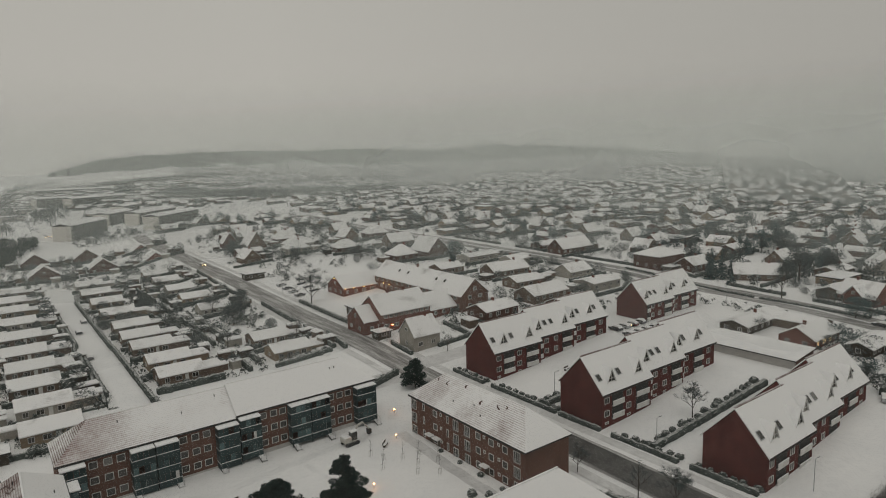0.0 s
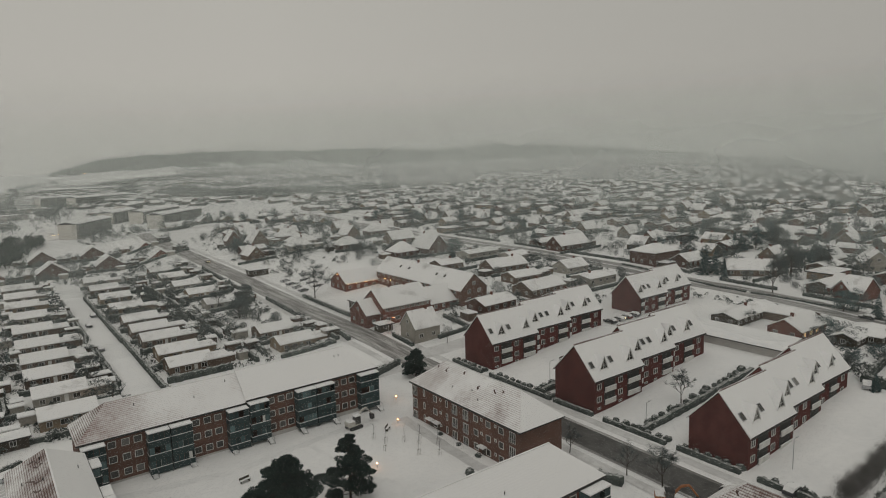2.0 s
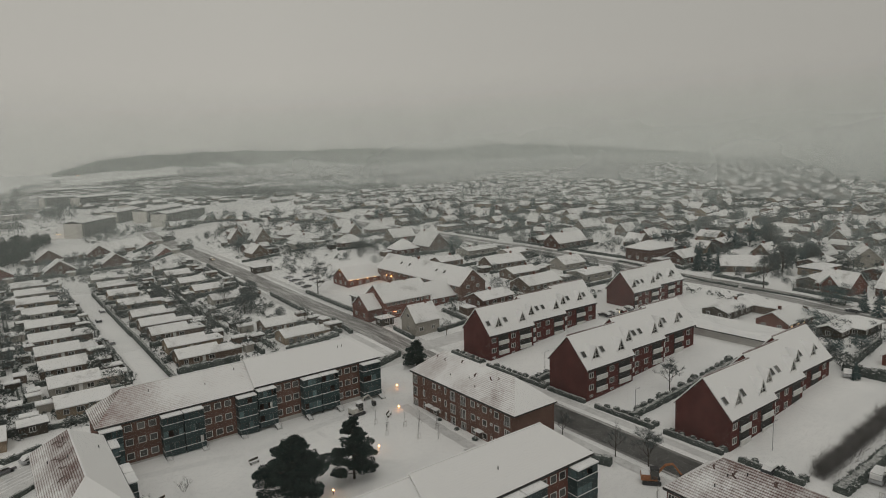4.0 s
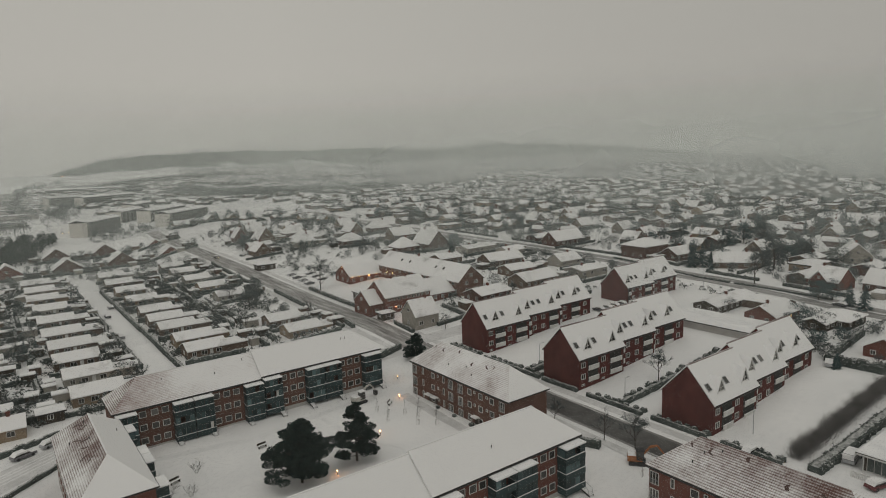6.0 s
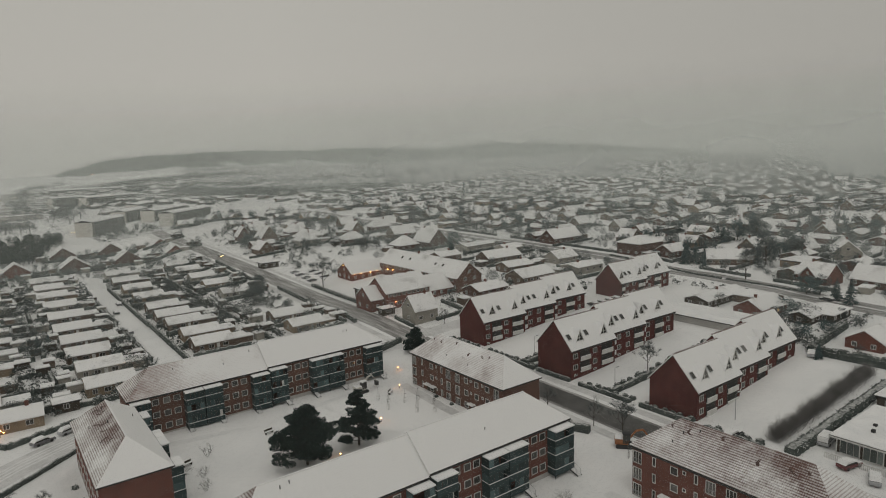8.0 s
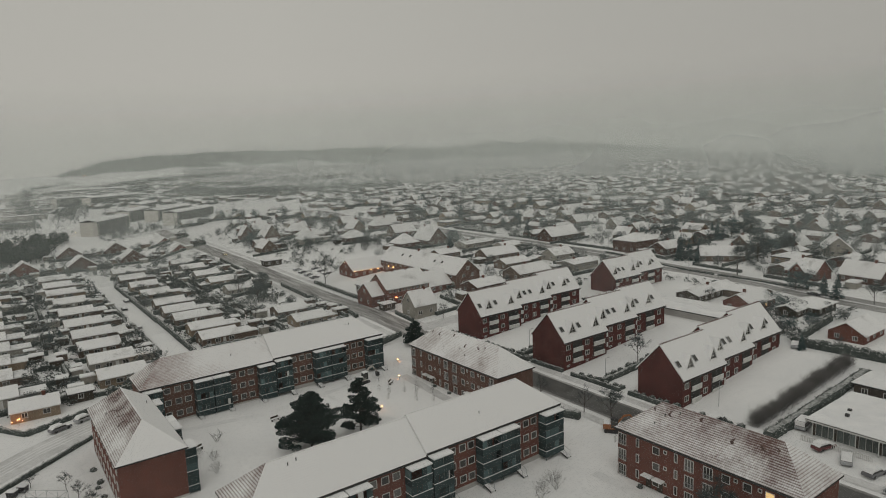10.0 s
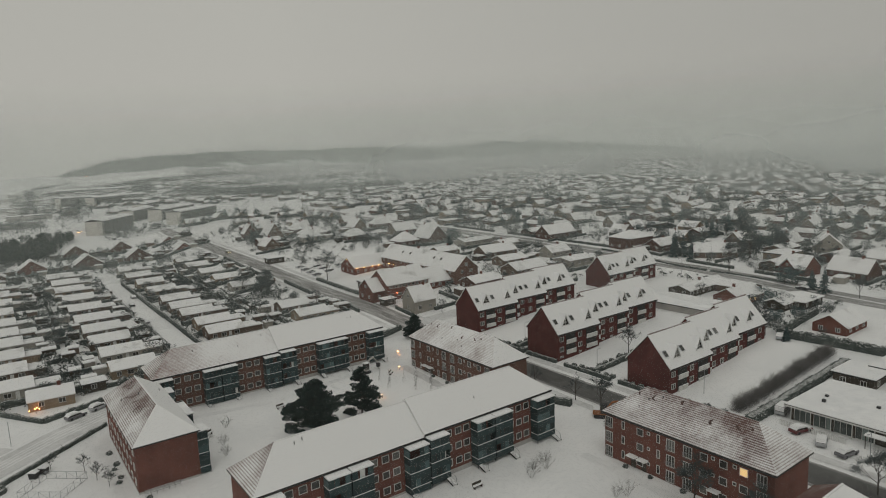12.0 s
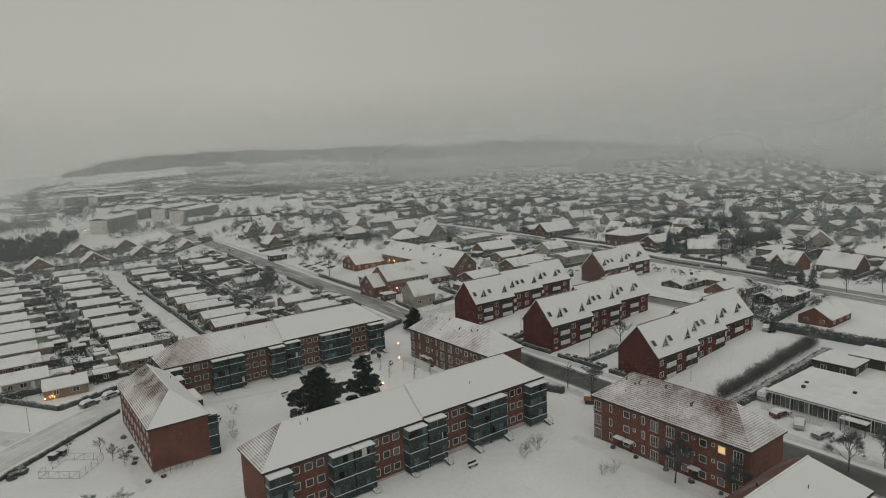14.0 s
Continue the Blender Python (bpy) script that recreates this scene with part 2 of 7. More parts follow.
SNOW = snow_material("snow", (0.70, 0.71, 0.715), (0.86, 0.86, 0.855), (0.50, 0.50, 0.48), 0.25)
SNOW_FIELD = snow_material("snow_far_fields", (0.64, 0.65, 0.65), (0.84, 0.84, 0.84), (0.16, 0.17, 0.16), 0.75, 0.012)
SNOW_PATH = snow_material("lightly_trodden_snow", (0.66, 0.67, 0.67), (0.82, 0.82, 0.82), (0.42, 0.42, 0.41), 0.5, 0.2)
SNOW_WORN = snow_material("trodden_snow", (0.50, 0.50, 0.50), (0.72, 0.72, 0.72), (0.25, 0.24, 0.23), 0.6, 0.2)
SNOW_CAP = grained("settled_snow", (0.68, 0.69, 0.70), (0.86, 0.86, 0.855), 0.4, 3.0, 0.75, 0.2)
ASPHALT = grained("wet_asphalt", (0.035, 0.034, 0.033), (0.12, 0.118, 0.115), 0.25, 2.0, 0.55, 0.35)
ROOF_SNOW = roof_material("roof_deep_snow", 0.80, 1.05, (0.10, 0.045, 0.035), (0.22, 0.11, 0.09), 0.10)
ROOF_THIN = roof_material("roof_thin_snow", 0.51, 0.94, (0.10, 0.05, 0.045), (0.23, 0.14, 0.12), 0.33)
ROOF_BARE = roof_material("roof_half_bare", 0.45, 0.9, (0.065, 0.033, 0.03), (0.16, 0.088, 0.075), 0.5, (13.4, 9.6, 0.19, "Z", 0.12))
ROOF_CLAY = roof_material("roof_bare_clay", 0.18, 0.52, (0.06, 0.026, 0.022), (0.16, 0.07, 0.055), 0.4)
ROOF_WORN = roof_material("roof_wind_blown_snow", 0.56, 0.82, (0.10, 0.095, 0.09), (0.2, 0.19, 0.18), 0.06)
ROOF_FADE = roof_material("roof_snow_thinning_to_one_end", 0.62, 0.98, (0.11, 0.05, 0.045), (0.25, 0.14, 0.12), 0.25, (1.0, 21.0, 0.24, "X", 1.0))
BRICK = brick_material("red_brick", (0.178, 0.067, 0.052), (0.135, 0.050, 0.040), (0.18, 0.13, 0.11))
BRICK_DARK = brick_material("dark_red_brick", (0.13, 0.042, 0.038), (0.10, 0.033, 0.031), (0.115, 0.06, 0.055))
BRICK_RUSSET = brick_material("russet_brick", (0.152, 0.079, 0.06), (0.118, 0.06, 0.046), (0.18, 0.14, 0.12))
BRICK_DIM = brick_material("dull_red_brick", (0.115, 0.062, 0.05), (0.085, 0.047, 0.039), (0.14, 0.11, 0.10))
BRICK_BROWN = brick_material("brown_brick", (0.16, 0.118, 0.09), (0.12, 0.088, 0.068), (0.21, 0.185, 0.165))
BRICK_YELLOW = brick_material("yellow_brick", (0.28, 0.22, 0.155), (0.22, 0.17, 0.12), (0.33, 0.29, 0.24))
RENDER_GREY = grained("grey_render", (0.235, 0.222, 0.195), (0.37, 0.35, 0.315), 0.5, 6)
PLASTER = grained("pale_plaster", (0.50, 0.48, 0.44), (0.66, 0.64, 0.6), 0.5, 6)
CONCRETE = grained("pale_concrete", (0.36, 0.35, 0.33), (0.50, 0.49, 0.47), 0.3, 5)
WHITE = grained("white_paint", (0.50, 0.50, 0.48), (0.72, 0.72, 0.70), 0.8, 9, 0.55)
PANEL = grained("dark_teal_panel", (0.012, 0.029, 0.031), (0.027, 0.054, 0.057), 0.6, 8, 0.5, 0.4, 0.1, 0.2)
STEEL = grained("galvanised_steel", (0.25, 0.26, 0.27), (0.4, 0.41, 0.42), 2, 20, 0.45, 0.5, 0.05, 0.0, 0.7)
DARK = grained("black_metal", (0.012, 0.012, 0.013), (0.035, 0.035, 0.037), 2, 20, 0.5, 0.4)
TIMBER = grained("dark_timber", (0.03, 0.025, 0.02), (0.085, 0.07, 0.055), 1.5, 12, 0.75)
BARK = grained("bark", (0.035, 0.03, 0.026), (0.09, 0.08, 0.07), 2, 15, 0.9)
TWIG = grained("bare_twigs", (0.045, 0.056, 0.056), (0.11, 0.132, 0.132), 0.3, 5, 0.9, 0.1)
BEECH = grained("brown_beech_twigs", (0.14, 0.133, 0.13), (0.34, 0.325, 0.32), 0.4, 5, 0.9, 0.1)
TWIG_SNOW = grained("snow_dusted_twigs", (0.10, 0.10, 0.095), (0.42, 0.42, 0.41), 0.5, 2.5, 0.9, 0.1)
NEEDLE = grained("pine_needles", (0.010, 0.023, 0.020), (0.034, 0.058, 0.050), 0.6, 5, 0.85, 0.15)
NEEDLE_SNOW = grained("snow_dusted_needles", (0.02, 0.042, 0.043), (0.11, 0.155, 0.158), 0.5, 2.0, 0.85, 0.15)
HEDGE = grained("dark_hedge", (0.038, 0.047, 0.044), (0.112, 0.13, 0.122), 0.5, 4, 0.9, 0.1)
HEDGE_SNOW = grained("snow_dusted_hedge", (0.06, 0.07, 0.067), (0.62, 0.63, 0.62), 1.3, 5, 0.9, 0.1)
GLASS = glass_material("window_glass", (0.06, 0.058, 0.054))
GLASS_VILLA = glass_material("villa_glass", (0.085, 0.105, 0.10), 0.12)
GLASS_BALCONY = glass_material("balcony_glass", (0.032, 0.056, 0.058), 0.32, 0.25)
# roof felt and soffits; also the painted shade of the terrace balconies
FELT = grained("dark_soffit_and_shade", (0.02, 0.02, 0.02), (0.06, 0.058, 0.055), 1, 10)
GLOW_WARM = glow_material("warm_bulb", (1.0, 0.38, 0.11), 28.0)
GLOW_WINDOW = glow_material("lit_window", (1.0, 0.66, 0.30), 0.5)
GLOW_WHITE = glow_material("headlamp", (1.0, 0.6, 0.26), 25.0)
GLOW_RED = glow_material("red_lamp", (1.0, 0.16, 0.05), 30.0)


# ---- mesh making ----
class Shape:
    """Vertices and faces, each face with the index of its material."""

    def __init__(self):
        self.v, self.f, self.m = [], [], []

    def face(self, points, mat=0):
        n = len(self.v)
        self.v += [tuple(p) for p in points]
        self.f.append(tuple(range(n, n + len(points))))
        self.m.append(mat)
        return self

    def box(self, x0, x1, y0, y1, z0, z1, mat=0):
        n = len(self.v)
        self.v += [(x, y, z) for z in (z0, z1) for x, y in ((x0, y0), (x1, y0), (x1, y1), (x0, y1))]
        for q in ((3, 2, 1, 0), (4, 5, 6, 7), (0, 1, 5, 4), (1, 2, 6, 5), (2, 3, 7, 6), (3, 0, 4, 7)):
            self.f.append(tuple(n + i for i in q))
            self.m.append(mat)
        return self

    def soft_box(self, x0, x1, y0, y1, z0, z1, c=0.05, mat=0):
        """A box whose upper edges are rounded off."""
        rings = [(0, z0), (0, z1 - c), (c * 0.4, z1 - c * 0.35), (c, z1)]
        n = len(self.v)
        for i, z in rings:
            self.v += [(x0 + i, y0 + i, z), (x1 - i, y0 + i, z), (x1 - i, y1 - i, z), (x0 + i, y1 - i, z)]
        for k in range(len(rings) - 1):
            for j in range(4):
                a, b = n + 4 * k + j, n + 4 * k + (j + 1) % 4
                self.f.append((a, b, b + 4, a + 4))
                self.m.append(mat)
        self.f += [(n + 3, n + 2, n + 1, n), tuple(n + 4 * (len(rings) - 1) + j for j in range(4))]
        self.m += [mat, mat]
        return self

    def prism(self, outline, y0, y1, mat=0, caps=None):
        """An outline in x and z, drawn along y."""
        n, k = len(self.v), len(outline)
        self.v += [(x, y, z) for y in (y0, y1) for x, z in outline]
        for i in range(k):
            j = (i + 1) % k
            self.f.append((n + i, n + j, n + k + j, n + k + i))
            self.m.append(mat)
        self.f += [tuple(n + i for i in reversed(range(k))), tuple(n + k + i for i in range(k))]
        self.m += [mat if caps is None else caps] * 2
        return self

    def tube(self, a, b, r0, r1, sides=6, mat=0):
        a, b = Vector(a), Vector(b)
        d = (b - a).normalized()
        u = d.orthogonal().normalized()
        w = d.cross(u)
        n = len(self.v)
        for p, r in ((a, r0), (b, r1)):
            for k in range(sides):
                t = 2 * math.pi * k / sides
                self.v.append(tuple(p + u * (r * math.cos(t)) + w * (r * math.sin(t))))
        for k in range(sides):
            j = (k + 1) % sides
            self.f.append((n + k, n + j, n + sides + j, n + sides + k))
            self.m.append(mat)
        self.f += [tuple(n + k for k in reversed(range(sides))), tuple(n + sides + k for k in range(sides))]
        self.m += [mat, mat]
        return self

    def pipe(self, points, r, sides=5, mat=0):
        """A bent tube through the points."""
        pts = [Vector(p) for p in points]
        n = len(self.v)
        for k, p in enumerate(pts):
            d = (pts[min(k + 1, len(pts) - 1)] - pts[max(k - 1, 0)]).normalized()
            u = d.orthogonal().normalized()
            w = d.cross(u)
            for j in range(sides):
                t = 2 * math.pi * j / sides
                self.v.append(tuple(p + u * (r * math.cos(t)) + w * (r * math.sin(t))))
        for k in range(len(pts) - 1):
            for j in range(sides):
                i = (j + 1) % sides
                self.f.append((n + k * sides + j, n + k * sides + i, n + (k + 1) * sides + i, n + (k + 1) * sides + j))
                self.m.append(mat)
        return self

    def hull(self, mat_from, matrix):
        n = len(self.v)
        self.v += [tuple(matrix @ Vector(p)) for p in mat_from.v]
        self.f += [tuple(n + i for i in q) for q in mat_from.f]
        self.m += list(mat_from.m)
        return self

    def mesh(self, name, materials):
        me = bpy.data.meshes.new(name)
        me.from_pydata(self.v, [], self.f)
        for m in materials if isinstance(materials, (list, tuple)) else [materials]:
            me.materials.append(m)
        if any(self.m):
            me.polygons.foreach_set("material_index", self.m)
        me.update()
        return me


def part(name, shape, materials, parent=None, label="", at=None):
    """Links a shape, or a mesh made before, as one object under a thing or a part."""
    ob = new(name, shape if isinstance(shape, bpy.types.Mesh) else shape.mesh(name, materials))
    if parent is not None:
        ob.parent = parent
    if at is not None:
        ob.matrix_basis = at
    return tagged(ob, label)


def thing(name, at, label, category, group="", kind=""):
    ob = new(name)
    ob.empty_display_size = 0.5
    ob.matrix_basis = at
    return tagged(ob, label, category, group, kind)


def ease(a, b, v):
    u = min(max((v - a) / (b - a), 0.0), 1.0)
    return u * u * (3 - 2 * u)


def near_line(x, y, line, reach):
    for (x0, y0), (x1, y1) in zip(line, line[1:]):
        t = max(0.0, min(1.0, ((x - x0) * (x1 - x0) + (y - y0) * (y1 - y0)) / ((x1 - x0) ** 2 + (y1 - y0) ** 2)))
        if math.hypot(x - x0 - t * (x1 - x0), y - y0 - t * (y1 - y0)) < reach:
            return True
    return False


def between(stops, v):
    """A value read off a list of (place, value), straight from one to the next."""
    for (a, p), (b, q) in zip(stops, stops[1:]):
        if v <= b:
            return p + (q - p) * max(0.0, v - a) / (b - a)
    return stops[-1][1]


RIDGE = ((30, 0), (34, 8), (39, 42), (44, 66), (49, 74), (55, 70), (63, 74), (72, 66), (79, 68), (82, 50), (84.2, 24), (85.2, 0), (120, 0))
RISE = ((10, 0), (19, 0), (26, 5), (33, 22), (43, 22), (54, 13), (66, 24), (74, 32), (84, 16), (90, 10), (130, 10))


def ridge(x, y):
    """The wooded ridge that closes the view inland."""
    r = math.hypot(x, y)
    if r < 2300:
        return 0.0
    a = math.degrees(math.atan2(y, x))
    wave = 0.94 + 0.05 * math.sin(a * 0.55) + 0.03 * math.sin(a * 1.7 + 1)
    return between(RIDGE, a) * wave * ease(2330 + 40 * math.sin(a * 0.9), 2860, r)


def level(x, y):
    """The height of the ground: flat round the blocks, rising gently beyond the main road and inland, and falling to the sea."""
    z = 3.3 * ease(92, 150, x) * ease(-60, 20, y) + 3.0 * ease(150, 420, x)
    z += ease(60, 96, x) * (2.4 * ease(122, 168, y) + 5.2 * ease(200, 460, y))
    z += 3.4 * ease(470, 540, y) * ease(-80, 20, x) * (1 - ease(60, 96, x))
    z -= 4.0 * ease(480, 540, y) * (1 - ease(760, 900, y)) * ease(60, 110, x) * (1 - ease(200, 300, x))
    far = math.hypot(x, y)
    if far > 700:
        z += between(RISE, math.degrees(math.atan2(y, x))) * ease(700, 2450, far) + ridge(x, y)
    shore = x * 0.58 - y * 0.82 - 262
    z -= (16 + max(0.0, z - 6) * 1.2) * ease(0, 260, shore + 60 * math.sin(y * 0.004))
    return z


# ---- ground, roads, distance ----
def spaced(lo, hi, near_lo, near_hi, step, grow):
    out = [near_lo + step * i for i in range(int((near_hi - near_lo) / step) + 1)]
    s, v = step, out[-1]
    while v < hi:
        s *= grow
        v += s
        out.append(v)
    s, v = step, out[0]
    while v > lo:
        s *= grow
        v -= s
        out.insert(0, v)
    return out


def build_ground():
    xs = spaced(-900, 4300, -40, 300, 8, 1.055)
    ys = spaced(-900, 4300, -30, 330, 8, 1.055)
    me = bpy.data.meshes.new("ground")
    nx = len(xs)
    verts = [(x, y, level(x, y)) for y in ys for x in xs]
    faces = [(j * nx + i, j * nx + i + 1, (j + 1) * nx + i + 1, (j + 1) * nx + i) for j in range(len(ys) - 1) for i in range(nx - 1)]
    me.from_pydata(verts, [], faces)
    me.materials.append(SNOW)
    me.materials.append(SNOW_FIELD)
    me.materials.append(HEDGE)
    me.polygons.foreach_set("use_smooth", [True] * len(faces))
    mi = []
    for f in faces:
        x, y = verts[f[0]][0], verts[f[0]][1]
        d = math.hypot(x, y)
        mi.append(2 if ridge(x, y) > 2.0 else 1 if d > 420 else 0)
    me.polygons.foreach_set("material_index", mi)
    tagged(new("ground", me), "snow-covered town ground rising to a wooded ridge", "ground", kind="structure")
    w = Shape()
    w.face([(-900, -4000, -6), (6000, -4000, -6), (6000, 4300, -6), (-900, 4300, -6)])
    m, nt, b = material("grey_sea", 0.25, 0, 0.5)
    p = place_of(nt)
    nt.links.new(ramp_node(nt, noise_at(nt, p, 0.02, 6), [(0.3, (0.10, 0.105, 0.11)), (0.7, (0.16, 0.165, 0.17))]), b.inputs["Base Color"])
    tagged(part("water", w, m), "flat grey winter sea", "sea", kind="structure")


def strip(name, line, width, materials, lift, label, thick=0.0, kind="structure", category="road", step=6.0):
    """A ribbon laid along a line on the ground. Width: metres, or one for each point."""
    pts = []
    for (x0, y0), (x1, y1) in zip(line, line[1:]):
        n = max(1, int(math.hypot(x1 - x0, y1 - y0) / step))
        pts += [(x0 + (x1 - x0) * i / n, y0 + (y1 - y0) * i / n) for i in range(n)]
    pts.append(line[-1])
    s = Shape()
    rnd = random.Random(len(pts))
    for k, (x, y) in enumerate(pts):
        a, b = pts[max(k - 1, 0)], pts[min(k + 1, len(pts) - 1)]
        d = Vector((b[0] - a[0], b[1] - a[1])).normalized()
        h = width / 2
        for side in (-1, -0.5, 0, 0.5, 1):
            px, py = x + d.y * h * side, y - d.x * h * side
            if abs(side) == 1:
                px, py = px + rnd.uniform(-0.12, 0.12), py + rnd.uniform(-0.12, 0.12)
            s.v.append((px, py, level(px, py) + lift))
    for k in range(len(pts) - 1):
        for j in range(4):
            s.f.append((k * 5 + j, k * 5 + j + 5, k * 5 + j + 6, k * 5 + j + 1))
            s.m.append(0)
    return tagged(part(name, s, materials), label, category, kind=kind)


MAIN = [(86, -60), (87, 30), (88, 62), (89, 110), (89, 146.8), (88.9, 187.6), (90, 228), (91.7, 290.2), (90.1, 392.5), (90.4, 461), (93, 492)]
UPPER = [(196, 10), (206, 68), (213, 90), (218, 120), (216.2, 154.6), (219, 185.7), (221.9, 223.4), (220.3, 255.4), (218.6, 298.4), (210.6, 402.2), (226, 552.4)]
LANE = [(26.2, 131), (26.2, 161), (27, 205), (27, 267), (28, 300)]


def slush_material():
    m, nt, b = material("road_slush", 0.6, 0, 0.35)
    p = place_of(nt)
    mp = node(nt, "ShaderNodeMapping", Scale=(1.0, 0.06, 1.0))
    nt.links.new(p, mp.inputs["Vector"])
    a = noise_at(nt, mp.outputs["Vector"], 0.9, 6, 0.6)
    f = noise_at(nt, p, 2.0, 5, 0.6)
    s = math_node(nt, "ADD", math_node(nt, "MULTIPLY", a, 0.7), math_node(nt, "MULTIPLY", f, 0.3))
    nt.links.new(ramp_node(nt, s, [(0.33, (0.11, 0.107, 0.103)), (0.50, (0.26, 0.255, 0.25)), (0.66, (0.58, 0.58, 0.57))]), b.inputs["Base Color"])
    bump(nt, b, f, 0.2)
    return m


SLUSH = slush_material()
build_ground()
strip("road", MAIN, 8.2, SLUSH, 0.06, "straight asphalt main road with slush and wet tracks")
strip("road", [(86, -60), (87, 30), (88, 62), (88.6, 96), (89, 118)], 6.6, ASPHALT, 0.085, "dark wet asphalt lanes driven clear of snow")
strip("road", UPPER, 12.0, SLUSH, 0.06, "wide slushy through road with snowy verges")
for side, nm in ((-1, "verge"), (1, "verge")):
    strip("pavement", [(x + side * 6.6, y) for x, y in MAIN], 2.2, SNOW_WORN, 0.09, "trodden snowy pavement beside the road")
strip("pavement", [(x, y) for x, y in UPPER], 1.2, SNOW_CAP, 0.16, "raised snowy centre strip of the through road")
strip("road", [(90, 139.5), (106, 139), (130, 138.5), (150, 139)], 6.5, SNOW_WORN, 0.055, "snow-covered side street")
strip("road", LANE, 6.4, SNOW, 0.10, "white snow-covered lane between bungalow gardens")
strip("road", [(-22, 118), (-30, 128), (-42, 138)], 6.0, SNOW_WORN, 0.045, "snowy street mouth beside the gardens")
for off in (-1.6, -0.3, 1.2, 2.4):
    strip("wheel_track", [(-62, 76 + off), (-34, 101.5 + off), (-12, 120.5 + off), (0, 128 + off), (9, 132 + off * 0.7), (27, 134 + off * 0.6)], 0.45, SNOW_PATH, 0.085, "faint wheel track pressed into the street snow", category="track", step=3.0)
strip("road", [(-62, 76), (-34, 101.5), (-12, 120.5), (0, 128), (9, 132), (27, 134), (60, 135.5), (88, 137)], 8.0, SNOW_WORN, 0.05, "snow-covered access street behind the blocks")
strip("road", [(-30, 548), (20, 546), (47, 543), (72, 532), (93, 491), (115, 480), (150, 470), (200, 462)], 7, SNOW_WORN, 0.07, "snowy cross street below the far slab blocks")


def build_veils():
    """Curved sheets added in place of distance haze, farther and farther out."""
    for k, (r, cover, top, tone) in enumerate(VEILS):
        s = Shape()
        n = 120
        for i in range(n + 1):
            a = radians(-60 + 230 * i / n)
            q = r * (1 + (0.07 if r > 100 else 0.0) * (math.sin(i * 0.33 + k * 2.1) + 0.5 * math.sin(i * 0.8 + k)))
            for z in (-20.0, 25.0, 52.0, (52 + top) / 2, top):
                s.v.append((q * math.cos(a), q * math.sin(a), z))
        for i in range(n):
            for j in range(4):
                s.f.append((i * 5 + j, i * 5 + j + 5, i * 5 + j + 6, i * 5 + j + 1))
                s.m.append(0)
        ob = part("snowfall_haze", s, veil_material("haze_tone", cover, top, tone, 0.94 if r < 1000 else 0.96, 0.0 if r < 300 else 0.4 if r < 1000 else 0.55, 0.96 if r < 1000 else 0.62))
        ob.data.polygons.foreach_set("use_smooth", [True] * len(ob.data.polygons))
        tagged(ob, "pale see-through sheet standing in for haze in the air", "haze", kind="stuff")


# radius, cover, top, tone: haze painted paler farther out; the first lifts near darks
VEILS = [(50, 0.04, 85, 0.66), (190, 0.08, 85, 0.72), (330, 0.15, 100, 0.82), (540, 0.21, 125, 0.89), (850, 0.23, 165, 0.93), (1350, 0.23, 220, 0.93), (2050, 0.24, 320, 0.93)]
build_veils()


# ---- windows and other shared pieces ----
MESHES = {}


def shared(key, make, materials):
    if key not in MESHES:
        MESHES[key] = make().mesh(key[0], materials)
    return MESHES[key]


def frame_shape(w, h, bars=1, t=0.09, cross=False):
    """A window frame facing -y, about its middle: one piece with an opening for each pane."""
    xs = [-w / 2, -w / 2 + t]
    for k in range(bars):
        x = -w / 2 + w * (k + 1) / (bars + 1)
        xs += [x - t * 0.4, x + t * 0.4]
    xs += [w / 2 - t, w / 2]
    zs = [-h / 2, -h / 2 + t] + ([h * 0.12, h * 0.12 + t * 0.8] if cross else []) + [h / 2 - t, h / 2]
    s, ids = Shape(), {}

    def at(i, j, back):
        if (i, j, back) not in ids:
            ids[i, j, back] = len(s.v)
            s.v.append((xs[i], 0.04 if back else -0.07, zs[j]))
        return ids[i, j, back]

    def solid(i, j):
        return 0 <= i < len(xs) - 1 and 0 <= j < len(zs) - 1 and (i % 2 == 0 or j % 2 == 0)
    for i in range(len(xs) - 1):
        for j in range(len(zs) - 1):
            if not solid(i, j):
                continue
            s.f.append((at(i, j, 0), at(i + 1, j, 0), at(i + 1, j + 1, 0), at(i, j + 1, 0)))
            for (a, b), other in ((((i, j), (i + 1, j)), (i, j - 1)), (((i + 1, j), (i + 1, j + 1)), (i + 1, j)), (((i + 1, j + 1), (i, j + 1)), (i, j + 1)), (((i, j + 1), (i, j)), (i - 1, j))):
                if not solid(*other):
                    s.f.append((at(*b, 0), at(*a, 0), at(*a, 1), at(*b, 1)))
    s.m = [0] * len(s.f)
    return s


def window(parent, at, w, h, bars=1, cross=False, lit=False, frame_mat=None, glass=None):
    fm = frame_mat or WHITE
    me = shared(("window", round(w, 2), round(h, 2), bars, cross, fm.name), lambda: frame_shape(w, h, bars, cross=cross), fm)
    ob = part("window", me, None, parent, at=at)
    gm = GLOW_WINDOW if lit else (glass or GLASS)
    gl = shared(("pane", round(w, 2), round(h, 2), gm.name), lambda: Shape().box(-w / 2 + 0.06, w / 2 - 0.06, -0.02, 0.03, -h / 2 + 0.06, h / 2 - 0.06), gm)
    part("pane", gl, None, ob, "warmly lit pane" if lit else "")
    return ob


